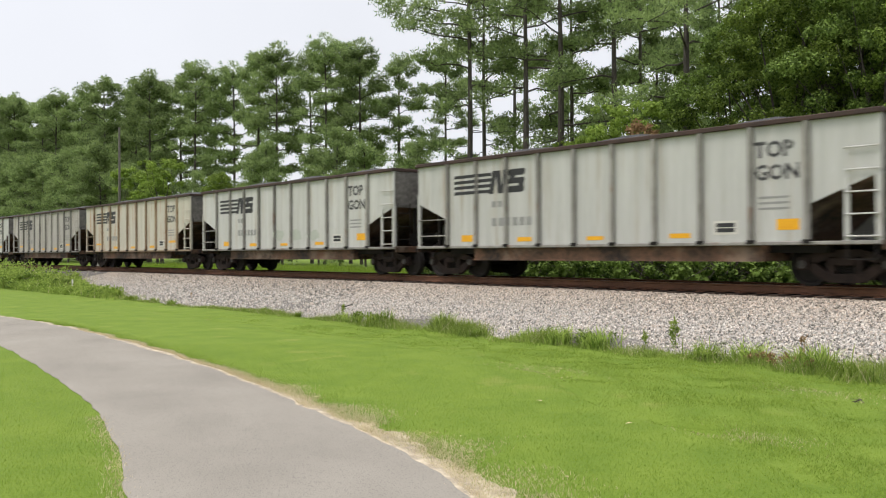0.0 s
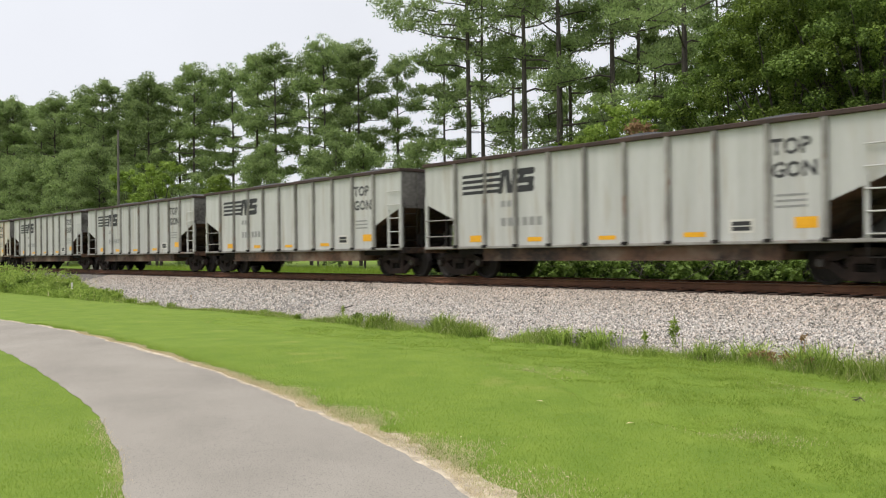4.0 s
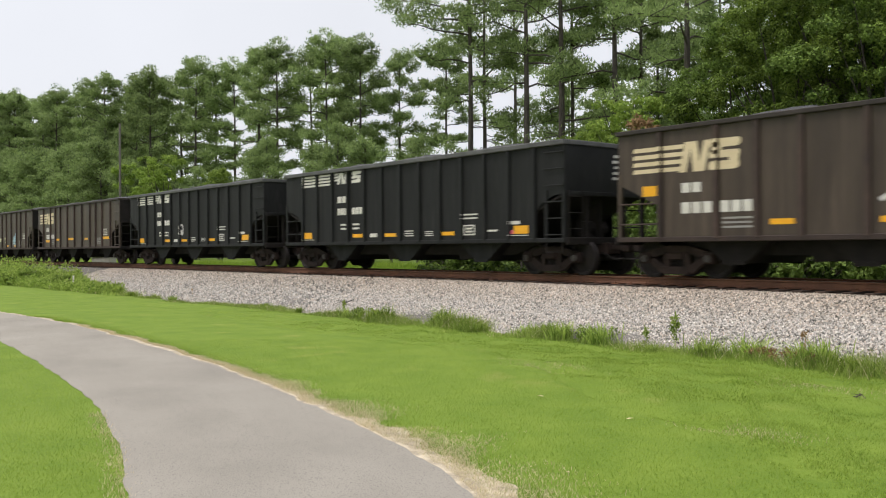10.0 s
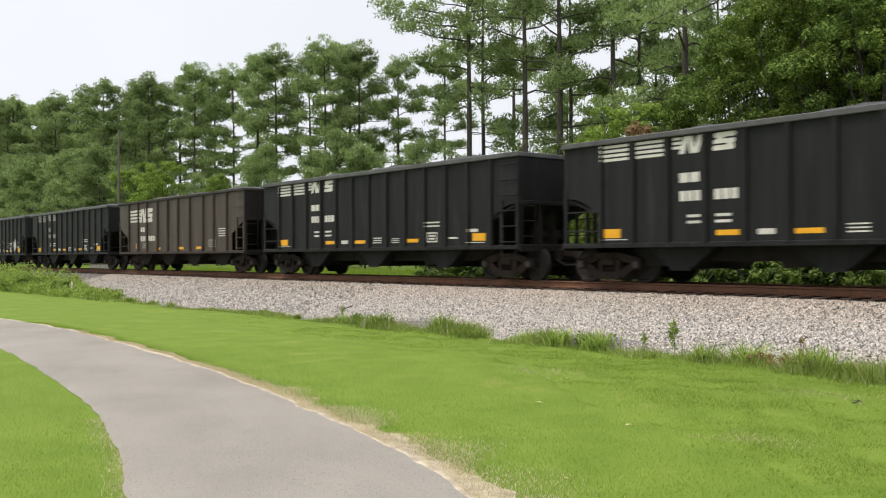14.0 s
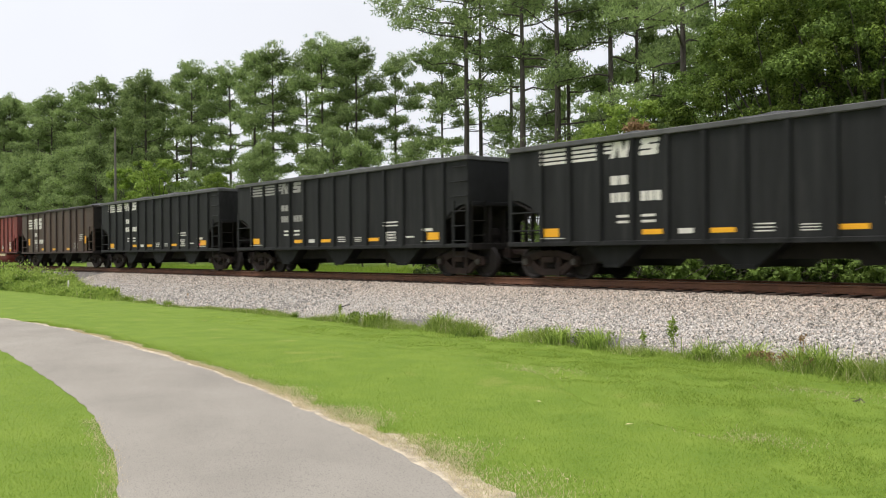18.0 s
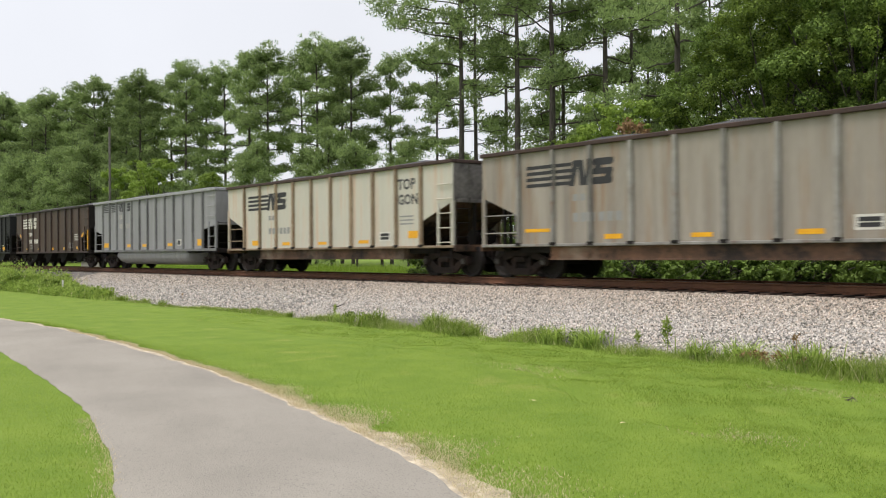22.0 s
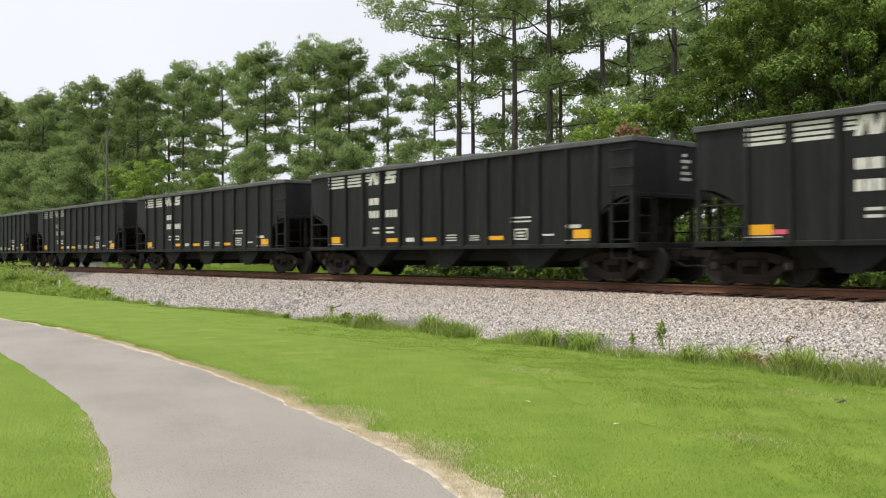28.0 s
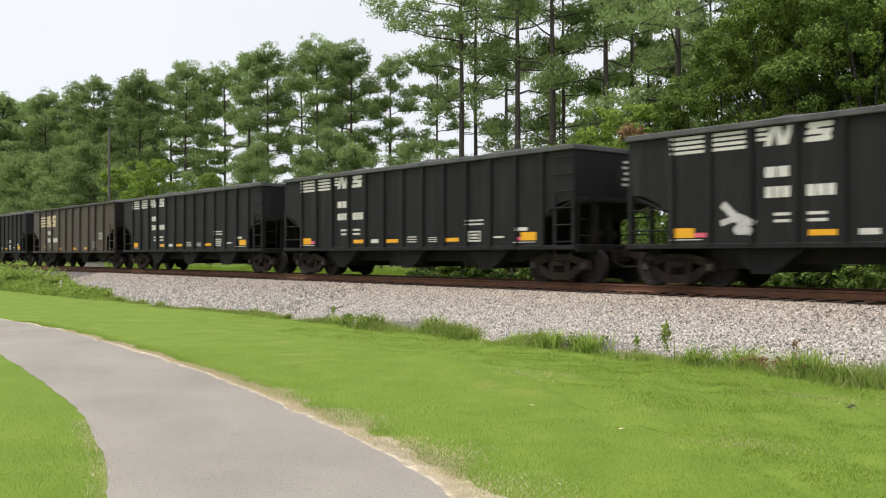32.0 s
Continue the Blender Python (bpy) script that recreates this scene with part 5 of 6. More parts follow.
        bm = bmesh.new()
        rod(bm, (e - s * 0.5, -0.45, sill + 0.28), (e - s * 0.5, 0.45, sill + 0.28), 0.2, 12)
        box(bm, *sorted((e - s * 0.75, e - s * 0.35)), -0.3, 0.3, sill - 0.02, sill + 0.14)
        part("air_reservoir", finish(bm, "air_reservoir", M["under"]), car)
        if s > 0 and T["base"] == "chutes":           # added dark plate, stands in for shade in the end opening
            bm = bmesh.new()
            prism(bm, [(e - 0.16, sill), (e - 0.16, ze - 0.12), (c, zc - 0.08), (c, sill)], -0.03, 0.03)
            part("web_plate", finish(bm, "web_plate", M["under"]), car)
        # draft gear and coupler
        bm = bmesh.new()
        reach = (PITCH[kind] - (a1 - a0)) / 2
        box(bm, *sorted((e - s * 0.3, e + s * 0.25)), -0.28, 0.28, 0.55, 0.86, 0.02)
        box(bm, *sorted((e + s * 0.2, e + s * (reach - 0.12))), -0.09, 0.09, 0.66, 0.80, 0.02)
        box(bm, *sorted((e + s * (reach - 0.22), e + s * (reach + 0.03))), -0.16, 0.16, 0.60, 0.87, 0.04)
        part("coupler", finish(bm, "coupler", M["truck"]), car)
        bm = bmesh.new()
        limb(bm, [Vector((e + s * 0.15, -0.35, 0.60)), Vector((e + s * (0.15 + reach * 0.5), -0.36, 0.42)), Vector((e + s * (reach + 0.05), -0.30, 0.44))], 0.03, 0.025, 6)
        part("brake_hose", finish(bm, "brake_hose", M["under"]), car)
    # corner posts, ladders and grab irons, the same on both sides when the car is turned about
    bm = bmesh.new()
    box(bm, a1 - 0.10, a1 + 0.012, -HALF - 0.035, -HALF + 0.05, sill, top - 0.05)
    post_r = finish(bm, "corner_post", paint)
    bm = bmesh.new()
    box(bm, a0 - 0.012, a0 + 0.09, -HALF - 0.03, -HALF + 0.05, sill, ze + 0.25)
    post_l = finish(bm, "corner_post", paint)
    bm = bmesh.new()
    x_in = a1 - 0.66
    box(bm, x_in - 0.045, x_in + 0.045, -HALF - 0.05, -HALF + 0.0, sill, zc + 0.50 if kind == "gondola" else ze + 0.1)
    ladder_mesh = finish(bm, "ladder", paint)
    bm = bmesh.new()
    for x in (x_in, a1 - 0.1):
        box(bm, x - 0.016, x + 0.016, -HALF - 0.035, -HALF - 0.015, sill - 0.34, sill + 0.02)
    box(bm, x_in - 0.016, a1 - 0.084, -HALF - 0.04, -HALF - 0.01, sill - 0.36, sill - 0.335)
    step_mesh = finish(bm, "sill_step", M["under"])
    bm = bmesh.new()
    rod(bm, (x_in - 0.02, -HALF - 0.07, 0), (a1 - 0.02, -HALF - 0.07, 0), 0.017, 6)
    for x in (x_in, a1 - 0.05):
        rod(bm, (x, -HALF - 0.07, 0), (x, -HALF, 0), 0.014, 6)
    rung = finish(bm, "rung", paint)
    bm = bmesh.new()
    rod(bm, (a0 + 0.05, -HALF - 0.04, 0), (c0 + 0.02, -HALF - 0.04, 0), 0.018, 6)
    for x in (a0 + 0.06, c0):
        rod(bm, (x, -HALF - 0.04, 0), (x, -HALF, 0), 0.014, 6)
    bar = finish(bm, "grab_iron", rib_mat)
    bm = bmesh.new()
    for y in (-HALF + 0.05, -HALF + 0.55):
        rod(bm, (a1 + 0.08, y, sill), (a1 + 0.08, y, ze + 0.1), 0.016, 6)
    for k in range(3):
        z = sill + 0.25 + 0.42 * k
        rod(bm, (a1 + 0.08, -HALF + 0.05, z), (a1 + 0.08, -HALF + 0.55, z), 0.014, 6)
    end_ladder = finish(bm, "end_ladder", M["under"])
    for m in (pose(0, 0, 0), pose(2 * mid, 0, 0, 0, 0, 180)):
        part("corner_post", post_r, car, m)
        part("corner_post", post_l, car, m)
        ladder = part("ladder", ladder_mesh, car, m)
        for k in range(5 if kind == "gondola" else 6):
            part("rung", rung, ladder, pose(0, 0, sill + 0.10 + 0.43 * k))
        for z in (sill + 0.32, sill + 0.80):
            part("grab_iron", bar, car, m @ pose(0, 0, z))
        part("end_ladder", end_ladder, car, m)
        part("sill_step", step_mesh, car, m)

    # underneath
    bm = bmesh.new()
    box(bm, a0 + 0.2, a1 - 0.2, -0.2, 0.2, 0.60, 0.92)
    part("centre_sill", finish(bm, "centre_sill", M["under"]), car)
    if T["base"] == "floor":
        bm = bmesh.new()
        box(bm, c0 + 1.0, c1 - 1.0, -1.50, 1.50, 0.52, sill - 0.04, 0.02)
        for y in (-1.52, 1.52):
            box(bm, c0 + 1.0, c1 - 1.0, y - 0.02, y + 0.02, 0.515, 0.55)
        part("floor_frame", finish(bm, "floor_frame", M["frame_rust"]), car, None, "rust-stained floor frame")
        # Added dark floor block that closes the view under the car.
        bm = bmesh.new()
        box(bm, c0 - 0.3, c1 + 0.3, -1.30, 1.30, 0.70, sill - 0.05)
        part("cross_frame", finish(bm, "cross_frame", M["under"]), car)
    elif T["base"] == "chutes":
        n = len(T["chutes"])
        half_top = 1.0 if n == 3 else 0.92
        bm = bmesh.new()
        prism(bm, [(-half_top, sill - 0.04), (half_top, sill - 0.04), (0.26, 0.36), (-0.26, 0.36)], -1.22, 1.22)
        for y in (-1.24, 1.24):
            box(bm, -0.28, 0.28, y - 0.02, y + 0.02, 0.33, 0.42)
        # Brown cars' chutes carry the shade under the sill in their colour.
        chute = finish(bm, "hopper_chute", M["under"] if kind.startswith("brown") else paint)
        bm = bmesh.new()
        prism(bm, [(-0.5, sill - 0.1), (0.5, sill - 0.1), (0.42, 0.44), (-0.30, 0.40)], -0.95, 0.95)
        door = finish(bm, "chute_door", M["under"])
        # Added dark body: fills the shaded band between the chutes.
        bm = bmesh.new()
        prism(bm, [(c0 + 0.4, sill - 0.06), (c1 - 0.4, sill - 0.06), (c1 - 1.5, 0.54), (c0 + 1.5, 0.54)], -0.85, 0.85)
        part("hopper_bottom", finish(bm, "hopper_bottom", M["under"]), car)
        for x in T["chutes"]:
            part("hopper_chute", chute, car, pose(x, 0, 0))
            part("chute_door", door, car, pose(x - 0.95, 0, 0))
    else:
        bm = bmesh.new()
        ring = [(-1.50, sill - 0.06), (-1.53, 0.62), (-1.42, 0.42), (-1.15, 0.29), (-0.6, 0.24), (0.6, 0.24), (1.15, 0.29), (1.42, 0.42), (1.53, 0.62), (1.50, sill - 0.06)]
        loops = [[bm.verts.new((x, y * k, z if k == 1 else z * 0.5 + 0.35)) for y, z in ring] for x, k in ((c0 + 1.75, 0.97), (c0 + 2.1, 1), (c1 - 2.1, 1), (c1 - 1.75, 0.97))]
        for p, q in zip(loops, loops[1:]):
            for i in range(len(ring) - 1):
                bm.faces.new((p[i], p[i + 1], q[i + 1], q[i]))
        bm.faces.new(loops[0])
        bm.faces.new(loops[-1][::-1])
        part("tub", finish(bm, "tub", paint, True), car, None, "rounded tub bottom below the sill")
        if kind == "red_tub":
            bm = bmesh.new()
            box(bm, c0 + 1.9, c1 - 1.9, -1.60, -1.53, 0.74, 0.89)
            part("tub_edge", finish(bm, "tub_edge", M["letter_cream"]), car, None, "pale cream strip along the tub's edge")
    # the load
    rng = np.random.default_rng(len(kind))
    nx_, ny_ = 46, 11
    u, v = np.meshgrid(np.linspace(a0 + 0.03, a1 - 0.03, nx_), np.linspace(-HALF + 0.03, HALF - 0.03, ny_))
    heap = (0.17 + 0.17 * (0.5 + 0.5 * np.sin(u * 1.7 + 1))) * np.cos(v / HALF * 1.45) * np.clip((7.0 - np.abs(u - mid)) / 1.6, 0, 1)
    z = top - 0.06 + heap + rng.uniform(-0.03, 0.03, u.shape)
    idx = np.arange(u.size).reshape(u.shape)
    faces = np.stack([idx[:-1, :-1], idx[:-1, 1:], idx[1:, 1:], idx[1:, :-1]], -1).reshape(-1, 4)
    part("coal_load", mesh_from("coal_load", np.stack([u, v, z], -1).reshape(-1, 3), faces, M["coal"]), car, None, "heaped black coal")
    reach = 5.9 if kind == "brown_short" else 6.15
    add_truck(car, mid - reach)
    add_truck(car, mid + reach)
    return car


def clip_x(poly, x, keep_right):
    out = []
    for (xa, za), (xb, zb) in zip(poly, poly[1:] + poly[:1]):
        ina, inb = (xa >= x) == keep_right, (xb >= x) == keep_right
        if ina:
            out.append((xa, za))
        if ina != inb:
            k = (x - xa) / (xb - xa)
            out.append((x, za + k * (zb - za)))
    return out


def mark_mesh(name, polys, kind, mat, over_ribs=True):
    """Flat paint: outlines in x and z laid on the near side sheet, and over the ribs that they cross."""
    bm = bmesh.new()
    spans, last = [], -20.0
    for x in TYPES[kind]["ribs"]:
        spans.append((last, x - 0.068, 0.016))
        if over_ribs:
            spans.append((x - 0.048, x + 0.048, 0.101 if kind == "gondola" else 0.091))
        last = x + 0.068
    spans.append((last, 20.0, 0.016))
    for poly in polys:
        for lo, hi, d in spans:
            piece = clip_x(clip_x(list(poly), lo, True), hi, False) if poly else []
            wide = max(p[0] for p in piece) - min(p[0] for p in piece) if piece else 0.0
            if len(piece) > 2 and wide > (0.004 if over_ribs else 0.4 * (max(p[0] for p in poly) - min(p[0] for p in poly))):
                try:
                    bm.faces.new([bm.verts.new((x, -HALF - d, z)) for x, z in piece])
                except ValueError:
                    pass
    me = bpy.data.meshes.new(name)
    bm.normal_update()
    bm.to_mesh(me)
    bm.free()
    me.materials.append(mat)
    return me


def rect(x0, x1, z0, z1, slant=0.0):
    return [(x0, z0), (x1, z0), (x1 + slant, z1), (x0 + slant, z1)]


def bars(n, x0, x1, z0, z1, fill=0.5, slant=0.0):
    h = (z1 - z0) / (n - 1 + fill)
    return [rect(x0, x1, z0 + h * i, z0 + h * (i + fill), slant) for i in range(n)]


def blocks(n, x0, x1, z0, z1, fill=0.72):
    w = (x1 - x0) / (n - 1 + fill)
    return [rect(x0 + w * i, x0 + w * (i + fill), z0, z1) for i in range(n)]


def rounded(x0, x1, z0, z1, r, slant=0.0):
    out = []
    for cx, cz, a0 in ((x1 - r, z1 - r, 0), (x0 + r, z1 - r, 90), (x0 + r, z0 + r, 180), (x1 - r, z0 + r, 270)):
        for k in range(4):
            a = radians(a0 + 30 * k)
            z = cz + r * math.sin(a)
            out.append((cx + r * math.cos(a) + slant * (z - z0), z))
    return out


def letter_n(x0, x1, z0, z1, slant):
    """A slanted letter N: two legs joined by a diagonal."""
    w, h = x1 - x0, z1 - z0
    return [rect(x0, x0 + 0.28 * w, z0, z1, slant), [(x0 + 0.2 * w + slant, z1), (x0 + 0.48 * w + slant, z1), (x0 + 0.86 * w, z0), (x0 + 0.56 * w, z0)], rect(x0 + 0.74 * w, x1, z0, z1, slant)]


def letter_s(x0, x1, z0, z1, slant):
    """A rounded letter S: three bars joined at alternate sides."""
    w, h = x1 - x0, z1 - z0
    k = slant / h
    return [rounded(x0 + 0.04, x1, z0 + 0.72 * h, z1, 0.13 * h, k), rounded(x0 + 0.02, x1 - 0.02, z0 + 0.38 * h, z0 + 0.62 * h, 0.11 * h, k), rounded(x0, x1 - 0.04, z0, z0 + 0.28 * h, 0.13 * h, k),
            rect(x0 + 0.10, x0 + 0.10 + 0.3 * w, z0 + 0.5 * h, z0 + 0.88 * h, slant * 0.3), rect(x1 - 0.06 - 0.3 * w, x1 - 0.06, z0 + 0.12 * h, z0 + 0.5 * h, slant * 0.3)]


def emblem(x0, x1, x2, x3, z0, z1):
    """Four speed stripes running into the letters N and S."""
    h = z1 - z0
    return bars(4, x0, x1 + 0.1, z0 + 0.06 * h, z1 - 0.06 * h, 0.58, 0.03), letter_n(x1, x2, z0, z1, 0.16), letter_s(x2 + 0.08, x3, z0, z1, 0.12)


WORDS = {}


def word_mesh(text, size, mat):
    """A word in the built-in font as a flat mesh, its foot at the origin, facing the path."""
    if text not in WORDS:
        curve = bpy.data.curves.new(text, "FONT")
        curve.body, curve.size, curve.resolution_u, curve.offset = text, size, 2, 0.014
        temp = new("word", curve)
        me = bpy.data.meshes.new_from_object(temp)
        bpy.data.objects.remove(temp)
        xs = [v.co.x for v in me.vertices]
        for v in me.vertices:
            v.co = Vector((v.co.x - min(xs), 0, v.co.y))
        me.materials.clear()
        me.materials.append(mat)
        WORDS[text] = me
    return WORDS[text]


MARKS = {}


def shifted(polys, dx):
    return [[(x + dx, z) for x, z in poly] for poly in polys]


# amber strips of brown cars that differ from the rest: x0, x1, z0, z1
STRIPS = {12: ((-6.52, -5.94, 1.92, 2.16), (6.40, 6.98, 1.88, 2.10), (-3.21, -2.66, 1.19, 1.31), (-0.91, -0.40, 1.18, 1.30), (2.25, 2.84, 1.15, 1.27), (5.17, 5.75, 1.12, 1.24)),
          15: ((-5.57, -4.60, 1.28, 1.42), (-3.33, -2.77, 1.35, 1.48), (-1.03, 0.02, 1.37, 1.50), (1.96, 2.52, 1.35, 1.47), (4.96, 6.00, 1.36, 1.50)),
          25: ((-5.76, -5.41, 1.40, 1.84), (-2.85, -2.30, 1.06, 1.18), (-0.57, 0.01, 1.05, 1.16), (2.20, 2.78, 1.05, 1.16), (5.30, 5.62, 1.40, 1.82)),
          30: ((-5.00, -4.32, 1.08, 1.22), (-2.50, -1.90, 1.07, 1.20), (0.05, 0.65, 1.06, 1.19), (2.45, 3.12, 1.06, 1.20), (4.80, 5.40, 1.07, 1.21))}
THIN = (2, 3, 4, 10, 27)                                  # gondolas with long thin strips at their ends
SET_BACK = (11, 16, 19, 25, 30, 42)                   # brown cars whose emblem stands one panel further on


def marks_for(kind, i):
    """The paint marks of car i of a kind: (part name, mesh, label)."""
    thin = kind == "gondola" and i in THIN
    key = (kind, i if i in STRIPS else -1 if thin else 0)
    if key in MARKS:
        return MARKS[key]
    short = kind == "brown_short"
    dx, back, along = (1.08, -0.62, 0.0) if short else (0.0, 0.0, -0.15 if kind == "hopper" else 0.0)
    out = []

    def mark(name, polys, mat, label="", over=True):
        out.append((name, mark_mesh(name, shifted(polys, along), kind, M[mat], over), label))

    def each(name, polys, mat, label=""):
        for poly in polys:
            mark(name, [poly], mat, label)

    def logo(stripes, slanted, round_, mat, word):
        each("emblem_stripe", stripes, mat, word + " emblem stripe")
        mark("emblem_block", slanted, mat, word + " slanted emblem letter N")
        mark("emblem_block", round_, mat, word + " rounded emblem letter S")

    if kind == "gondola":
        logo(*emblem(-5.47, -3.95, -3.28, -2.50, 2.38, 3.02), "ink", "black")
        each("number_bar", blocks(2, -3.82, -3.40, 2.0, 2.17) + blocks(3, -3.82, -3.10, 1.47, 1.70) + blocks(3, -2.98, -2.25, 1.47, 1.70), "faint", "faded grey number bars")
        each("notice_bar", bars(3, 4.5, 5.2, 1.60, 1.88, 0.4), "faint")
        mark("data_panel", [rect(3.40, 4.0, 1.10, 1.40)], "letter", "white framed data panel")
        out.append(("data_panel_print", mark_mesh("data_panel_print", bars(2, 3.47, 3.93, 1.15, 1.35, 0.8), kind, M["ink"]), ""))
        for x0, x1, z0, z1 in ((4.58, 5.44, 1.27, 1.37) if thin else (4.92, 5.42, 1.17, 1.40), (-5.52, -4.62, 1.24, 1.33) if thin else (-5.15, -4.65, 1.05, 1.24), (-2.80, -2.25, 1.03, 1.15), (-0.30, 0.25, 1.03, 1.13), (2.22, 2.80, 1.04, 1.15)):
            mark("reflector", [rect(x0, x1, z0, z1)], "yellow", "amber reflective strip", False)
    elif kind == "hopper":
        stripes = bars(4, -5.55, -4.72, 2.98, 3.37, 0.62) + bars(4, -4.50, -3.70, 2.98, 3.37, 0.62)
        n_block = bars(3, -3.44, -3.2, 3.1, 3.37, 0.62) + letter_n(-3.26, -2.74, 2.98, 3.37, 0.12)
        s_block = letter_s(-2.38, -1.80, 2.98, 3.37, 0.08)
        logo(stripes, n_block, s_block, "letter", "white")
        each("number_bar", blocks(2, -3.25, -2.72, 2.33, 2.55, 0.85) + blocks(3, -3.25, -2.70, 1.91, 2.14, 0.85) + blocks(3, -2.34, -1.75, 1.91, 2.14, 0.85), "letter", "white number bars")
        each("capacity_bar", bars(2, -3.05, -2.70, 1.40, 1.60, 0.45) + bars(2, -2.32, -1.92, 1.40, 1.60, 0.45), "letter")
        each("notice_bar", bars(3, 0.65, 1.10, 1.12, 1.30, 0.4) + bars(3, 1.68, 2.08, 1.12, 1.26, 0.4) + [rect(-1.28, -0.88, 1.12, 1.24), rect(4.55, 4.95, 1.20, 1.25)], "letter")
        mark("data_panel", bars(2, 3.45, 4.12, 1.58, 1.73, 0.4) + [rect(3.5, 4.0, 1.37, 1.41), rect(3.5, 4.0, 1.11, 1.15), rect(3.5, 3.54, 1.15, 1.37), rect(3.96, 4.0, 1.15, 1.37)] + bars(2, 3.6, 3.9, 1.19, 1.33, 0.6), "letter", "white framed data panel")
        mark("plate_bars", [rect(5.46, 5.86, 1.38, 1.47), rect(-5.56, -4.78, 1.06, 1.08), rect(5.42, 6.16, 1.065, 1.085)], "letter")
        for x0, x1, z0, z1 in ((-5.56, -4.98, 1.11, 1.33), (-2.30, -1.72, 1.12, 1.24), (-0.44, 0.18, 1.12, 1.23), (2.49, 3.07, 1.12, 1.23), (5.62, 6.18, 1.12, 1.34)):
            mark("reflector", [rect(x0, x1, z0, z1)], "yellow", "amber reflective strip", False)
    elif kind.startswith("brown"):
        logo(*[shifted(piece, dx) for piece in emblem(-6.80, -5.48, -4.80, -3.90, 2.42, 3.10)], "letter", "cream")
        each("number_bar", shifted(blocks(2, -5.41, -4.90, 1.96, 2.18, 0.8) + blocks(3, -5.42, -4.62, 1.49, 1.74, 0.8) + blocks(3, -4.40, -3.62, 1.49, 1.74, 0.8), dx), "letter", "cream number bar")
        each("capacity_bar", shifted(bars(3, -4.36, -3.62, 1.14, 1.38, 0.45), dx * 0.2), "letter_dim")
        each("notice_bar", shifted(bars(4, 5.08, 5.75, 1.58, 1.92, 0.4), back), "letter")
        mark("data_panel", shifted([rect(4.1, 4.78, 1.40, 1.45), rect(4.1, 4.78, 1.13, 1.17), rect(4.1, 4.15, 1.17, 1.40), rect(4.73, 4.78, 1.17, 1.40)] + bars(2, 4.22, 4.66, 1.21, 1.36, 0.6), back), "letter_dim", "white framed data panel")
        for x0, x1, z0, z1 in STRIPS.get(i, ((-5.0, -4.56, 1.13, 1.36), (-2.38, -1.85, 1.05, 1.16), (0.30, 0.85, 1.05, 1.16), (2.20, 2.72, 1.05, 1.16), (5.05, 5.58, 1.12, 1.38)) if not short else ((-5.0, -4.56, 1.13, 1.36), (-2.38, -1.85, 1.05, 1.16), (0.30, 0.85, 1.05, 1.16), (2.20, 2.72, 1.05, 1.16), (5.02, 5.55, 1.12, 1.38))):
            mark("reflector", [rect(x0, x1, z0, z1)], "yellow", "amber reflective strip", False)
    elif kind == "tub":
        stripes = bars(5, -5.82, -5.08, 2.95, 3.38, 0.6) + bars(5, -4.75, -4.05, 2.94, 3.37, 0.6)
        n_block = bars(4, -3.72, -3.5, 3.0, 3.36, 0.6) + letter_n(-3.54, -3.06, 2.92, 3.34, 0.11)
        s_block = letter_s(-2.60, -2.12, 2.92, 3.33, 0.08)
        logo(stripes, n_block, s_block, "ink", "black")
        each("number_bar", blocks(2, -3.60, -3.25, 2.54, 2.76) + blocks(3, -3.6, -3.06, 2.06, 2.30) + blocks(3, -2.72, -2.25, 2.06, 2.30), "dirty")
        mark("data_panel", [rect(3.48, 3.92, 1.13, 1.40)], "letter", "white framed data panel")
        out.append(("data_panel_print", mark_mesh("data_panel_print", [rect(3.54, 3.82, 1.17, 1.36)], kind, M["ink"]), ""))
        for x0, x1, z0, z1 in ((-5.84, -5.20, 1.11, 1.34), (-2.60, -2.08, 1.11, 1.25), (-0.60, -0.02, 1.11, 1.24), (2.42, 3.02, 1.11, 1.25), (5.60, 6.14, 1.10, 1.38)):
            mark("reflector", [rect(x0, x1, z0, z1)], "yellow", "amber reflective strip", False)
    else:
        arc = [[(-6.72 + r0 * math.cos(radians(a)), 2.66 + r0 * math.sin(radians(a))), (-6.72 + r1 * math.cos(radians(a)), 2.66 + r1 * math.sin(radians(a))),
                (-6.72 + r1 * math.cos(radians(a + 20)), 2.66 + r1 * math.sin(radians(a + 20))), (-6.72 + r0 * math.cos(radians(a + 20)), 2.66 + r0 * math.sin(radians(a + 20)))]
               for a in range(10, 200, 20) for r0, r1 in ((0.20, 0.42),)]
        mark("emblem", arc + [rect(-7.14, -6.36, 2.46, 2.56), rect(-7.14, -6.6, 2.62, 2.72)] + bars(2, -7.16, -6.3, 3.16, 3.30, 0.5), "letter", "white wheel-shaped emblem")
        each("number_bar", blocks(2, -4.79, -4.22, 2.36, 2.62) + blocks(2, -5.80, -5.2, 1.82, 2.10) + blocks(2, -4.80, -4.22, 1.82, 2.10) + blocks(2, -3.78, -3.1, 1.82, 2.10), "letter", "white number bars")
        each("capacity_bar", bars(2, -5.7, -5.2, 1.25, 1.5) + bars(2, -4.75, -4.2, 1.12, 1.3) + bars(2, -3.7, -3.1, 1.12, 1.3), "letter_dim")
        each("pale_panel", [rect(0.30, 1.06, 2.86, 3.34), rect(0.45, 1.04, 1.20, 1.54)], "letter_cream", "cream notice panel")
        out.append(("panel_print", mark_mesh("panel_print", bars(4, 0.38, 0.98, 2.92, 3.28, 0.35), kind, M["red"]), ""))
        mark("red_tag", [rect(-0.72, -0.38, 1.92, 2.10)], "pink")
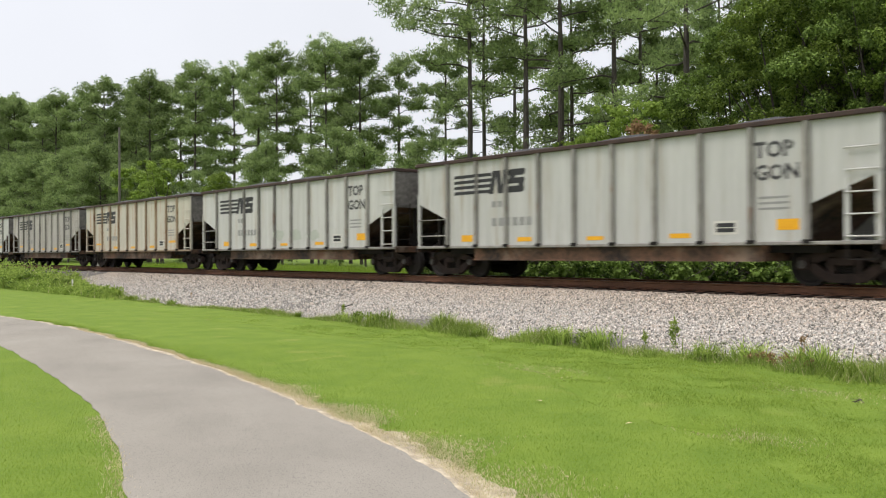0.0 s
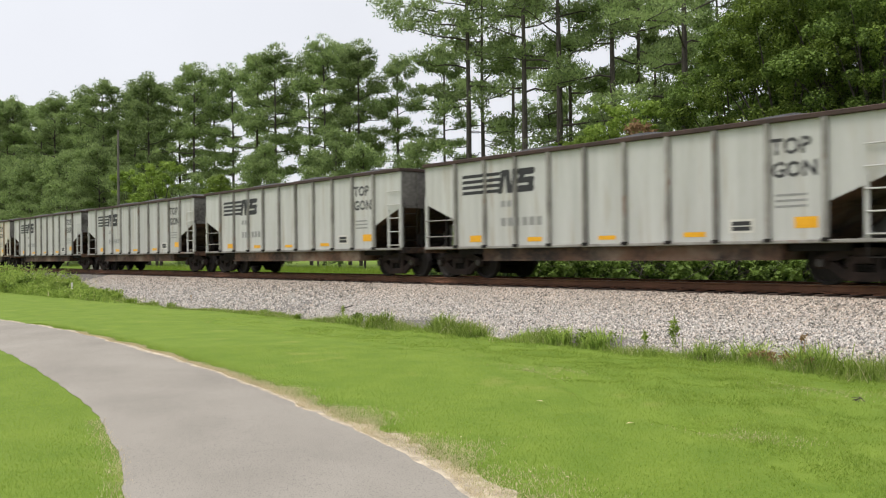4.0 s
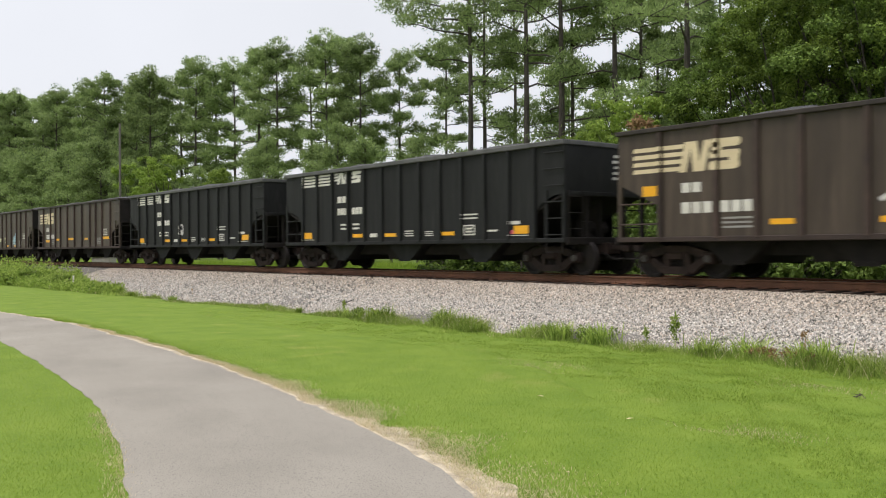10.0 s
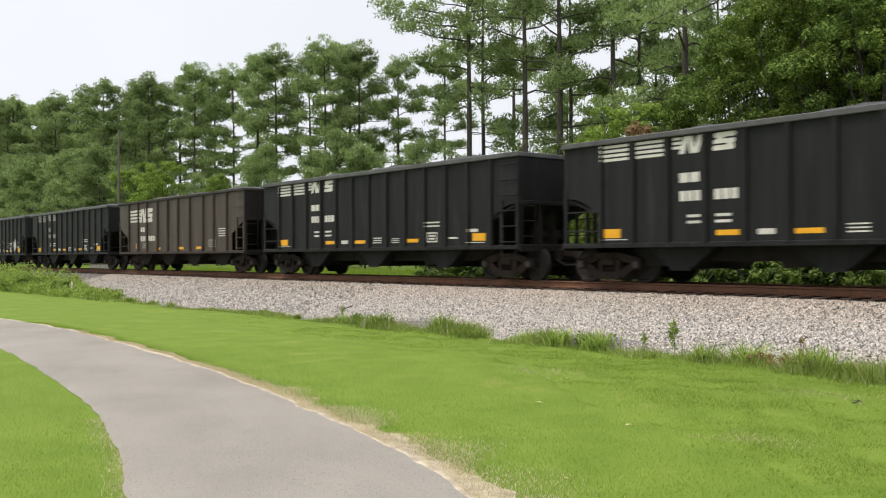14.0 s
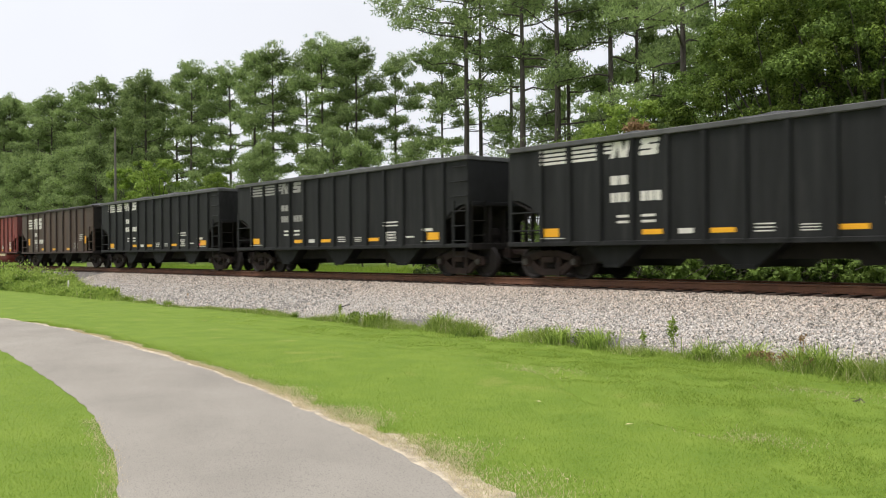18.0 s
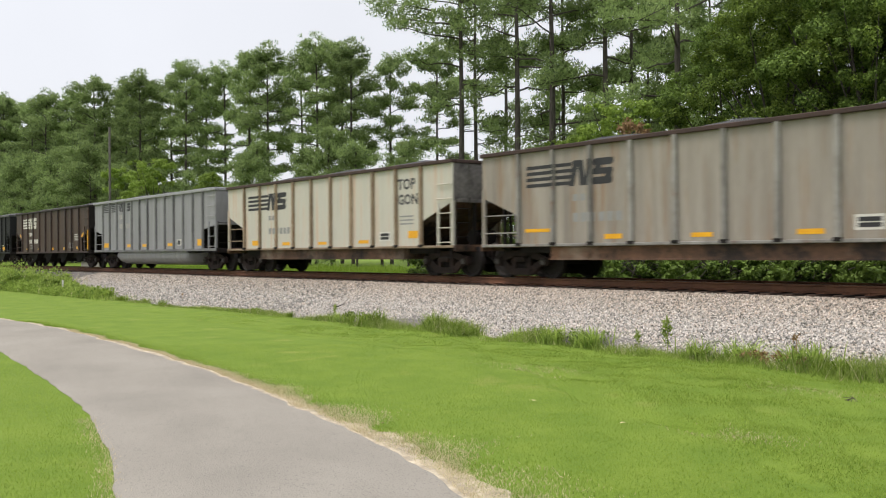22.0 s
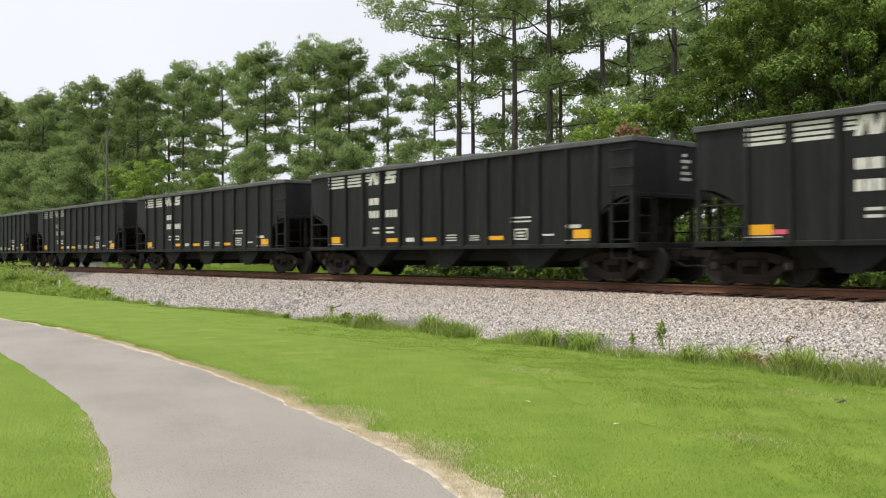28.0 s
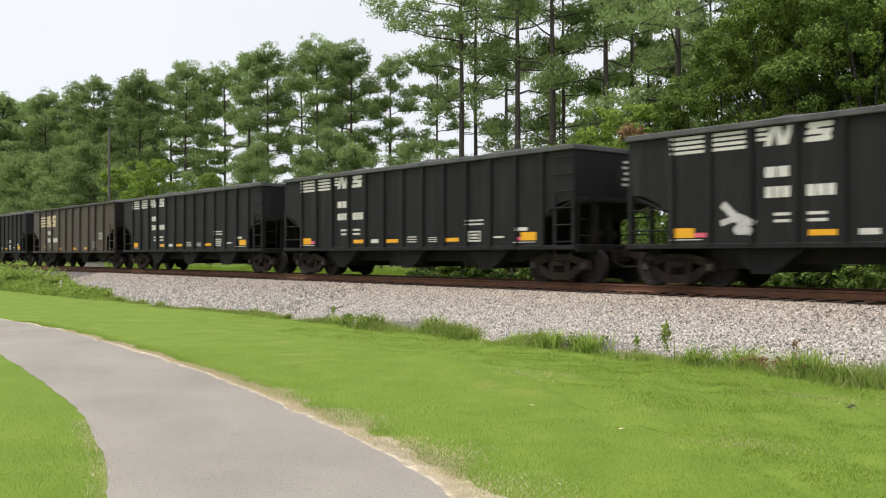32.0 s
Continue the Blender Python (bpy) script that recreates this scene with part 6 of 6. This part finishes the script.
        mark("data_panel", [rect(3.66, 4.30, 1.22, 1.46)], "letter", "white framed data panel")
        each("notice_bar", bars(5, 5.56, 6.02, 1.2, 1.66, 0.5), "letter")
        out.append(("data_panel_print", mark_mesh("data_panel_print", bars(2, 3.74, 4.22, 1.26, 1.42, 0.7), kind, M["ink"]), ""))
        for x0, x1, z0, z1 in ((-5.75, -5.3, 1.05, 1.15), (-2.9, -2.3, 1.05, 1.17), (0.45, 1.04, 1.05, 1.16), (1.4, 2.0, 1.05, 1.15), (3.66, 4.30, 1.08, 1.18), (5.56, 6.05, 1.06, 1.17)):
            mark("reflector", [rect(x0, x1, z0, z1)], "yellow", "amber reflective strip", False)
    MARKS[key] = out
    return out


# the order of the train, from its front: kind, paint, label
LABELS = {
    "white": "pale grey steel coal gondola with black emblem", "cream": "cream-grey coal gondola with rust streaks and black emblem",
    "rusty": "cream coal gondola heavily streaked with orange rust", "dirty": "soot-stained grey coal gondola with faded emblem", "tarnished": "brownish tarnished coal gondola with faded emblem",
    "brown": "faded brown coal hopper car with cream emblem", "black": "black coal hopper car with white striped emblem",
    "red": "oxide-red coal tub car with white wheel emblem", "alloy": "dull grey aluminium coal tub car with black emblem"}
KIND_OF = {"white": "gondola", "cream": "gondola", "rusty": "gondola", "dirty": "gondola", "tarnished": "gondola", "brown": "brown_hopper", "black": "hopper", "red": "red_tub", "alloy": "tub"}
ORDER = (["white"] * 2 + ["rusty", "dirty"] + ["white"] * 5 + ["cream"] * 2 + ["brown"] * 2 + ["black"] * 2 + ["brown"] * 2 + ["black"] * 2 + ["brown"] + ["black"] * 5
         + ["brown", "red", "tarnished", "cream", "alloy", "brown"] + ["black"] * 11 + ["brown", "black", "black"])
KINDS = ["brown_short" if i in SET_BACK else KIND_OF[paint] for i, paint in enumerate(ORDER)]
VIEW_NUDGE = {8: -0.06, 9: -0.04, 11: 0.36, 12: -0.03, 13: 0.06, 14: 0.06, 15: 0.07, 24: -0.03, 25: 0.03, 27: 0.03, 28: 0.03, 30: -0.29, 31: -0.09, 32: -0.09, 33: -0.09, 34: -0.09, 35: 0.04, 36: 0.06, 37: 0.06, 38: 0.06, 39: 0.05, 19: 0.37}   # metres added to single pitches to fit the camera's view
protos, cars, front = {}, [], -22.39
for i, paint in enumerate(ORDER):
    kind = KINDS[i]
    if i:
        front -= PITCH[kind] + VIEW_NUDGE.get(i, 0.0)                          # the near corner of this car's rear end when the clip starts
    place = pose(front - TYPES[kind]["left"], RAIL_Y, RAIL_Z)
    if kind not in protos:
        car = protos[kind] = build_car(kind)
        car.matrix_basis = place
    else:
        car = copy_thing(protos[kind], place)
    if kind == "gondola":
        for ob in car.children_recursive:
            slot = ob.material_slots[0]
            if slot.material is M["white"]:
                slot.link = "OBJECT"
                slot.material = M[paint]
            elif slot.material is M["rib_grey"] and paint in ("cream", "rusty"):
                slot.link = "OBJECT"
                slot.material = M["rib_worn"]
    if i in (25, 30):                                  # two of the brown cars are redder
        for ob in car.children_recursive:
            slot = ob.material_slots[0]
            if slot.material is M["brown"]:
                slot.link = "OBJECT"
                slot.material = M["brown_red"]
    tagged(car, "reddish brown coal hopper car with white emblem" if i in (25, 30) else LABELS[paint], "coal wagon", "wagons of the coal train")
    cars.append(car)

for i, (car, paint) in enumerate(zip(cars, ORDER)):
    kind = KINDS[i]
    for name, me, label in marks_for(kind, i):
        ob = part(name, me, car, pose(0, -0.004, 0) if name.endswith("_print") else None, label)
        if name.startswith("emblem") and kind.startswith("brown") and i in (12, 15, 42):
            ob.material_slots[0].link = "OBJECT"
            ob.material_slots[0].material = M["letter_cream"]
        if name.split("_")[0] in ("emblem", "number") and kind == "hopper" and i in (20, 23, 31, 32, 37, 43):
            ob.material_slots[0].link = "OBJECT"
            ob.material_slots[0].material = M["letter_dim"]
    if kind == "gondola":
        part("lettering", word_mesh("TOP", 0.46, M["ink_worn"]), car, pose(4.40, -HALF - 0.017, 2.70), "black word TOP")
        part("lettering", word_mesh("GON", 0.44, M["ink_worn"]), car, pose(4.42, -HALF - 0.017, 2.23), "black word GON")

# ---- marks of single cars ----
def stroke(points, width):
    """A painted line as a row of four-cornered pieces."""
    out = []
    for (xa, za), (xb, zb) in zip(points, points[1:]):
        d = math.hypot(xb - xa, zb - za) + 1e-6
        nx_, nz_ = -(zb - za) / d * width / 2, (xb - xa) / d * width / 2
        ex, ez = (xb - xa) / d * width * 0.25, (zb - za) / d * width * 0.25
        out.append([(xa - ex + nx_, za - ez + nz_), (xa - ex - nx_, za - ez - nz_), (xb + ex - nx_, zb + ez - nz_), (xb + ex + nx_, zb + ez + nz_)])
    return out


def blot(x, z, w, h, seed, lobes=9):
    """A ragged patch of spray paint."""
    rng = random.Random(seed)
    return [[(x + w / 2 * math.cos(a) * k, z + h / 2 * math.sin(a) * k) for a, k in ((2 * math.pi * i / lobes, rng.uniform(0.65, 1.15)) for i in range(lobes))]]


def swirl(x, z, w, h, turns, seed):
    rng = random.Random(seed)
    return [(x + w / 2 * math.cos(a) * rng.uniform(0.85, 1.1), z + h / 2 * math.sin(a) * rng.uniform(0.85, 1.1)) for a in np.arange(0.3, 6.28 * turns, 0.45)]


def patches(polys, near=0.03):
    """Outlines that touch one another, gathered into separate patches."""
    boxes = [(min(x for x, _ in p) - near, max(x for x, _ in p) + near, min(z for _, z in p) - near, max(z for _, z in p) + near) for p in polys]
    group = list(range(len(polys)))
    for i, j in ((i, j) for i in range(len(polys)) for j in range(i + 1, len(polys))):
        a, b = boxes[i], boxes[j]
        if a[0] < b[1] and b[0] < a[1] and a[2] < b[3] and b[2] < a[3] and group[i] != group[j]:
            old, kept = group[j], group[i]
            group = [kept if g == old else g for g in group]
    return [[p for p, g in zip(polys, group) if g == k] for k in dict.fromkeys(group)]


def spray(i, name, polys, mat, label):
    for patch in patches(polys):
        me = mark_mesh(name, [p if sum(p[k][0] * p[(k + 1) % len(p)][1] - p[(k + 1) % len(p)][0] * p[k][1] for k in range(len(p))) > 0 else p[::-1] for p in patch], KINDS[i], M[mat])
        part(name, me, cars[i], pose(0, -0.003, 0), label)


def moved(polys, a0, a1, b0, b1):
    """Strokes between a0 and a1 along the car, moved and stretched to lie between b0 and b1."""
    return [[(b0 + (x - a0) * (b1 - b0) / (a1 - a0), z) for x, z in poly] for poly in polys]


tag = moved(stroke([(-2.35, 1.62), (-2.05, 1.80), (-1.55, 1.92)], 0.09) + stroke([(-2.0, 1.80), (-1.8, 1.20), (-1.62, 1.05)], 0.10) + stroke([(-1.7, 1.15), (-1.6, 1.9)], 0.07), -2.35, -1.55, -0.9, 0.02)
tag += moved(stroke([(-0.95, 1.72), (-0.55, 1.78), (-0.85, 1.45), (-0.55, 1.35), (-0.5, 1.1), (-0.8, 1.0), (-1.05, 1.15)], 0.08) + stroke([(-0.55, 1.1), (-0.25, 1.98), (0.0, 1.02)], 0.08) + stroke([(-0.45, 1.45), (0.05, 1.5)], 0.07), -1.05, 0.05, 0.51, 1.63)
tag += moved(stroke([(0.28, 1.70), (0.42, 1.88), (0.62, 1.86), (0.66, 1.66), (0.28, 1.18), (0.72, 1.22)], 0.07), 0.28, 1.30, 1.87, 3.05)
tag += moved(stroke([(1.28, 1.86), (0.98, 1.84), (0.94, 1.56), (1.2, 1.58), (1.3, 1.36), (1.12, 1.18), (0.92, 1.24)], 0.07), 0.28, 1.30, 1.87, 3.05)
tag += moved(stroke(swirl(2.05, 1.70, 0.9, 0.5, 1.05, 3), 0.14) + blot(1.75, 1.72, 0.35, 0.5, 5) + stroke([(2.2, 1.85), (2.05, 1.35), (2.75, 1.25)], 0.16) + [rect(2.1, 2.85, 1.1, 1.36)] + blot(1.75, 1.38, 0.4, 0.2, 7), 1.55, 2.85, 3.27, 4.92)
spray(12, "graffiti", tag, "spray_white", "white sprayed graffiti strokes")
spray(16, "graffiti", shifted(blot(-1.85, 1.55, 0.7, 0.28, 1) + blot(-2.1, 1.45, 0.5, 0.2, 2) + blot(-0.45, 1.60, 0.75, 0.32, 3) + blot(-0.3, 1.42, 0.4, 0.3, 4), 0.45), "spray_lime", "pale lime sprayed patches")
spray(14, "graffiti", stroke(swirl(-0.55, 1.75, 0.35, 0.3, 1.2, 4), 0.07) + blot(-0.55, 1.5, 0.4, 0.22, 5), "spray_white", "small white sprayed badge")


def spiky(x, z, r, arms, seed):
    """Sprayed strokes flung out from a middle."""
    rng = random.Random(seed)
    out = blot(x, z, r * 0.8, r * 0.7, seed + 1)
    for k in range(arms):
        a = 2 * math.pi * k / arms + rng.uniform(-0.25, 0.25)
        m, q = r * rng.uniform(0.7, 1.15), a + rng.uniform(-0.5, 0.5)
        out += stroke([(x + 0.15 * r * math.cos(a), z + 0.15 * r * math.sin(a)), (x + 0.6 * m * math.cos(a), z + 0.55 * m * math.sin(a)), (x + m * math.cos(q), z + 0.85 * m * math.sin(q))], r * 0.2)
    return out


spray(21, "graffiti", spiky(-5.2, 1.55, 0.30, 9, 2) + stroke([(-5.4, 1.3), (-5.0, 1.25)], 0.1), "spray_white", "white sprayed graffiti")
spray(21, "graffiti", spiky(-4.1, 1.50, 0.36, 11, 6) + stroke([(-4.5, 1.2), (-4.2, 1.45), (-3.9, 1.15), (-3.6, 1.3)], 0.12), "spray_white", "white sprayed graffiti")
spray(21, "graffiti", spiky(4.75, 1.58, 0.46, 14, 12), "spray_white", "white sprayed star")
spray(16, "graffiti", spiky(2.25, 1.50, 0.40, 13, 21) + spiky(2.62, 1.66, 0.34, 12, 23) + stroke([(1.95, 1.22), (2.2, 1.36), (2.5, 1.18), (2.8, 1.34)], 0.1) + stroke([(2.5, 1.9), (2.75, 2.0), (2.6, 1.8)], 0.09), "spray_blue", "pale blue sprayed graffiti")
spray(21, "graffiti", stroke(swirl(0.3, 1.52, 1.0, 0.5, 0.6, 2), 0.10) + stroke(swirl(1.5, 1.55, 1.0, 0.6, 0.6, 3), 0.12) + blot(3.0, 1.5, 1.2, 0.15, 4) + blot(5.4, 1.75, 0.5, 0.18, 5), "spray_grey", "faded grey sprayed arcs")
spray(39, "graffiti", stroke([(-4.38, 1.80), (-4.05, 1.50), (-3.72, 1.22)], 0.17) + stroke([(-4.42, 1.42), (-4.0, 1.55), (-3.66, 1.40)], 0.13) + blot(-3.95, 1.30, 0.5, 0.28, 4), "spray_white", "white paint patch")
spray(1, "graffiti", blot(-0.4, 1.45, 0.7, 0.5, 2, 11) + blot(0.9, 1.42, 0.8, 0.5, 3, 11) + blot(2.2, 1.42, 0.8, 0.45, 4, 11), "spray_wash", "almost washed-off pale green graffiti")
for i in (34, 38, 39, 40):
    spray(i, "sticker", [rect(-5.12, -4.81, 1.12, 1.22)], "pink", "pink sticker beside the reflector")
for i in (24, 40, 13, 17):
    spray(i, "sticker", [rect(5.355, 5.465, 1.12, 1.22)], "pink", "pink sticker beside the reflector")
bm = bmesh.new()
box(bm, 6.72, 6.82, -HALF - 0.06, -HALF - 0.03, 1.0, 2.1)
handrail = finish(bm, "painted_post", M["yellow"])
for i in (30,):
    part("painted_post", handrail, cars[i], None, "orange painted ladder post")

spray(30, "painted_bar", [[(-6.50, 2.02), (-5.95, 1.76), (-5.90, 1.88), (-6.45, 2.14)], [(5.70, 1.72), (6.26, 1.98), (6.20, 2.10), (5.64, 1.84)]], "yellow", "slanting orange edge bars")
# ---- small things beside the line ----
pole = new("utility_pole")
bm = bmesh.new()
limb(bm, [Vector((0, 0, -0.5)), Vector((0.03, 0, 12.6))], 0.13, 0.09, 10)
part("post", finish(bm, "pole_post", M["pole"]), pole)
pole.matrix_basis = pose(-83.4, 30.0, float(ground_z(-83.4, 30)))
tagged(pole, "weathered grey wooden utility pole before the wood", "pole")
wall = new("concrete_headwall")
bm = bmesh.new()
box(bm, -2.0, 2.0, -0.25, 0.25, -0.6, 1.18, 0.04)
part("wall", finish(bm, "headwall_wall", M["concrete"]), wall)
bm = bmesh.new()
box(bm, -2.06, 2.06, -0.31, 0.31, 1.18, 1.36, 0.04)
part("coping", finish(bm, "headwall_coping", M["concrete"]), wall)
wall.matrix_basis = pose(-69.4, 23.7, 0.05)
tagged(wall, "low pale concrete headwall beyond the track", "wall")
marker = new("marker_post")
bm = bmesh.new()
box(bm, -0.04, 0.04, -0.03, 0.03, -0.2, 0.72, 0.01)
part("post", finish(bm, "marker_post_post", M["letter"]), marker)
marker.matrix_basis = pose(-43.3, 13.4, float(ground_z(-43.3, 13.4)))
tagged(marker, "small white wooden marker post among weeds", "post")

# ---- what moves: the train rolls by and its wheels turn ----
RUN = ((0, 0.00), (4, 78.06), (8, 156.14), (12, 234.25), (16, 312.40), (20, 390.60), (24, 468.85), (28, 547.16), (32, 625.54))


def run_at(t):
    """Metres rolled since the start, gliding through RUN."""
    return float(smooth_curve(RUN, np.array([t]))[0])


VIEW_LEAD = {13: 0.08, 14: 0.22, 15: 0.10, 29: 0.09, 32: 0.07}   # metres added at these seconds to fit the camera's view


def motions():
    for car in cars:
        at = car.matrix_basis.translation.copy()
        walk(car, [(t, pose(at.x + run_at(t) + VIEW_LEAD.get(t, 0.0), at.y, at.z)) for t in (0, 3, 6, 9, 11, 12, 13, 14, 15, 16, 18, 19, 21, 23, 25.5, 28, 29, 30, 32)])
    turned = {}
    for car in cars:
        for ob in car.children_recursive:
            name = ob.name.split(".")[0]
            if name not in ("wheelset", "bearing_cap"):
                continue
            key = round(ob.location.x, 2)
            if key not in turned:
                # one full record of the turning wheel, shared by all wheels at the same place in their truck
                walk(ob, [(k / FPS, pose(key, 0, WHEEL, 0, math.degrees(run_at(k / FPS) / WHEEL), 0)) for k in range(0, 32 * FPS + 1)])
                turned[key] = (ob.animation_data.action, ob.animation_data.action_slot)
            else:
                ob.rotation_mode = "QUATERNION"
                ob.animation_data_create()
                ob.animation_data.action = turned[key][0]
                ob.animation_data.action_slot = turned[key][1]


motions()
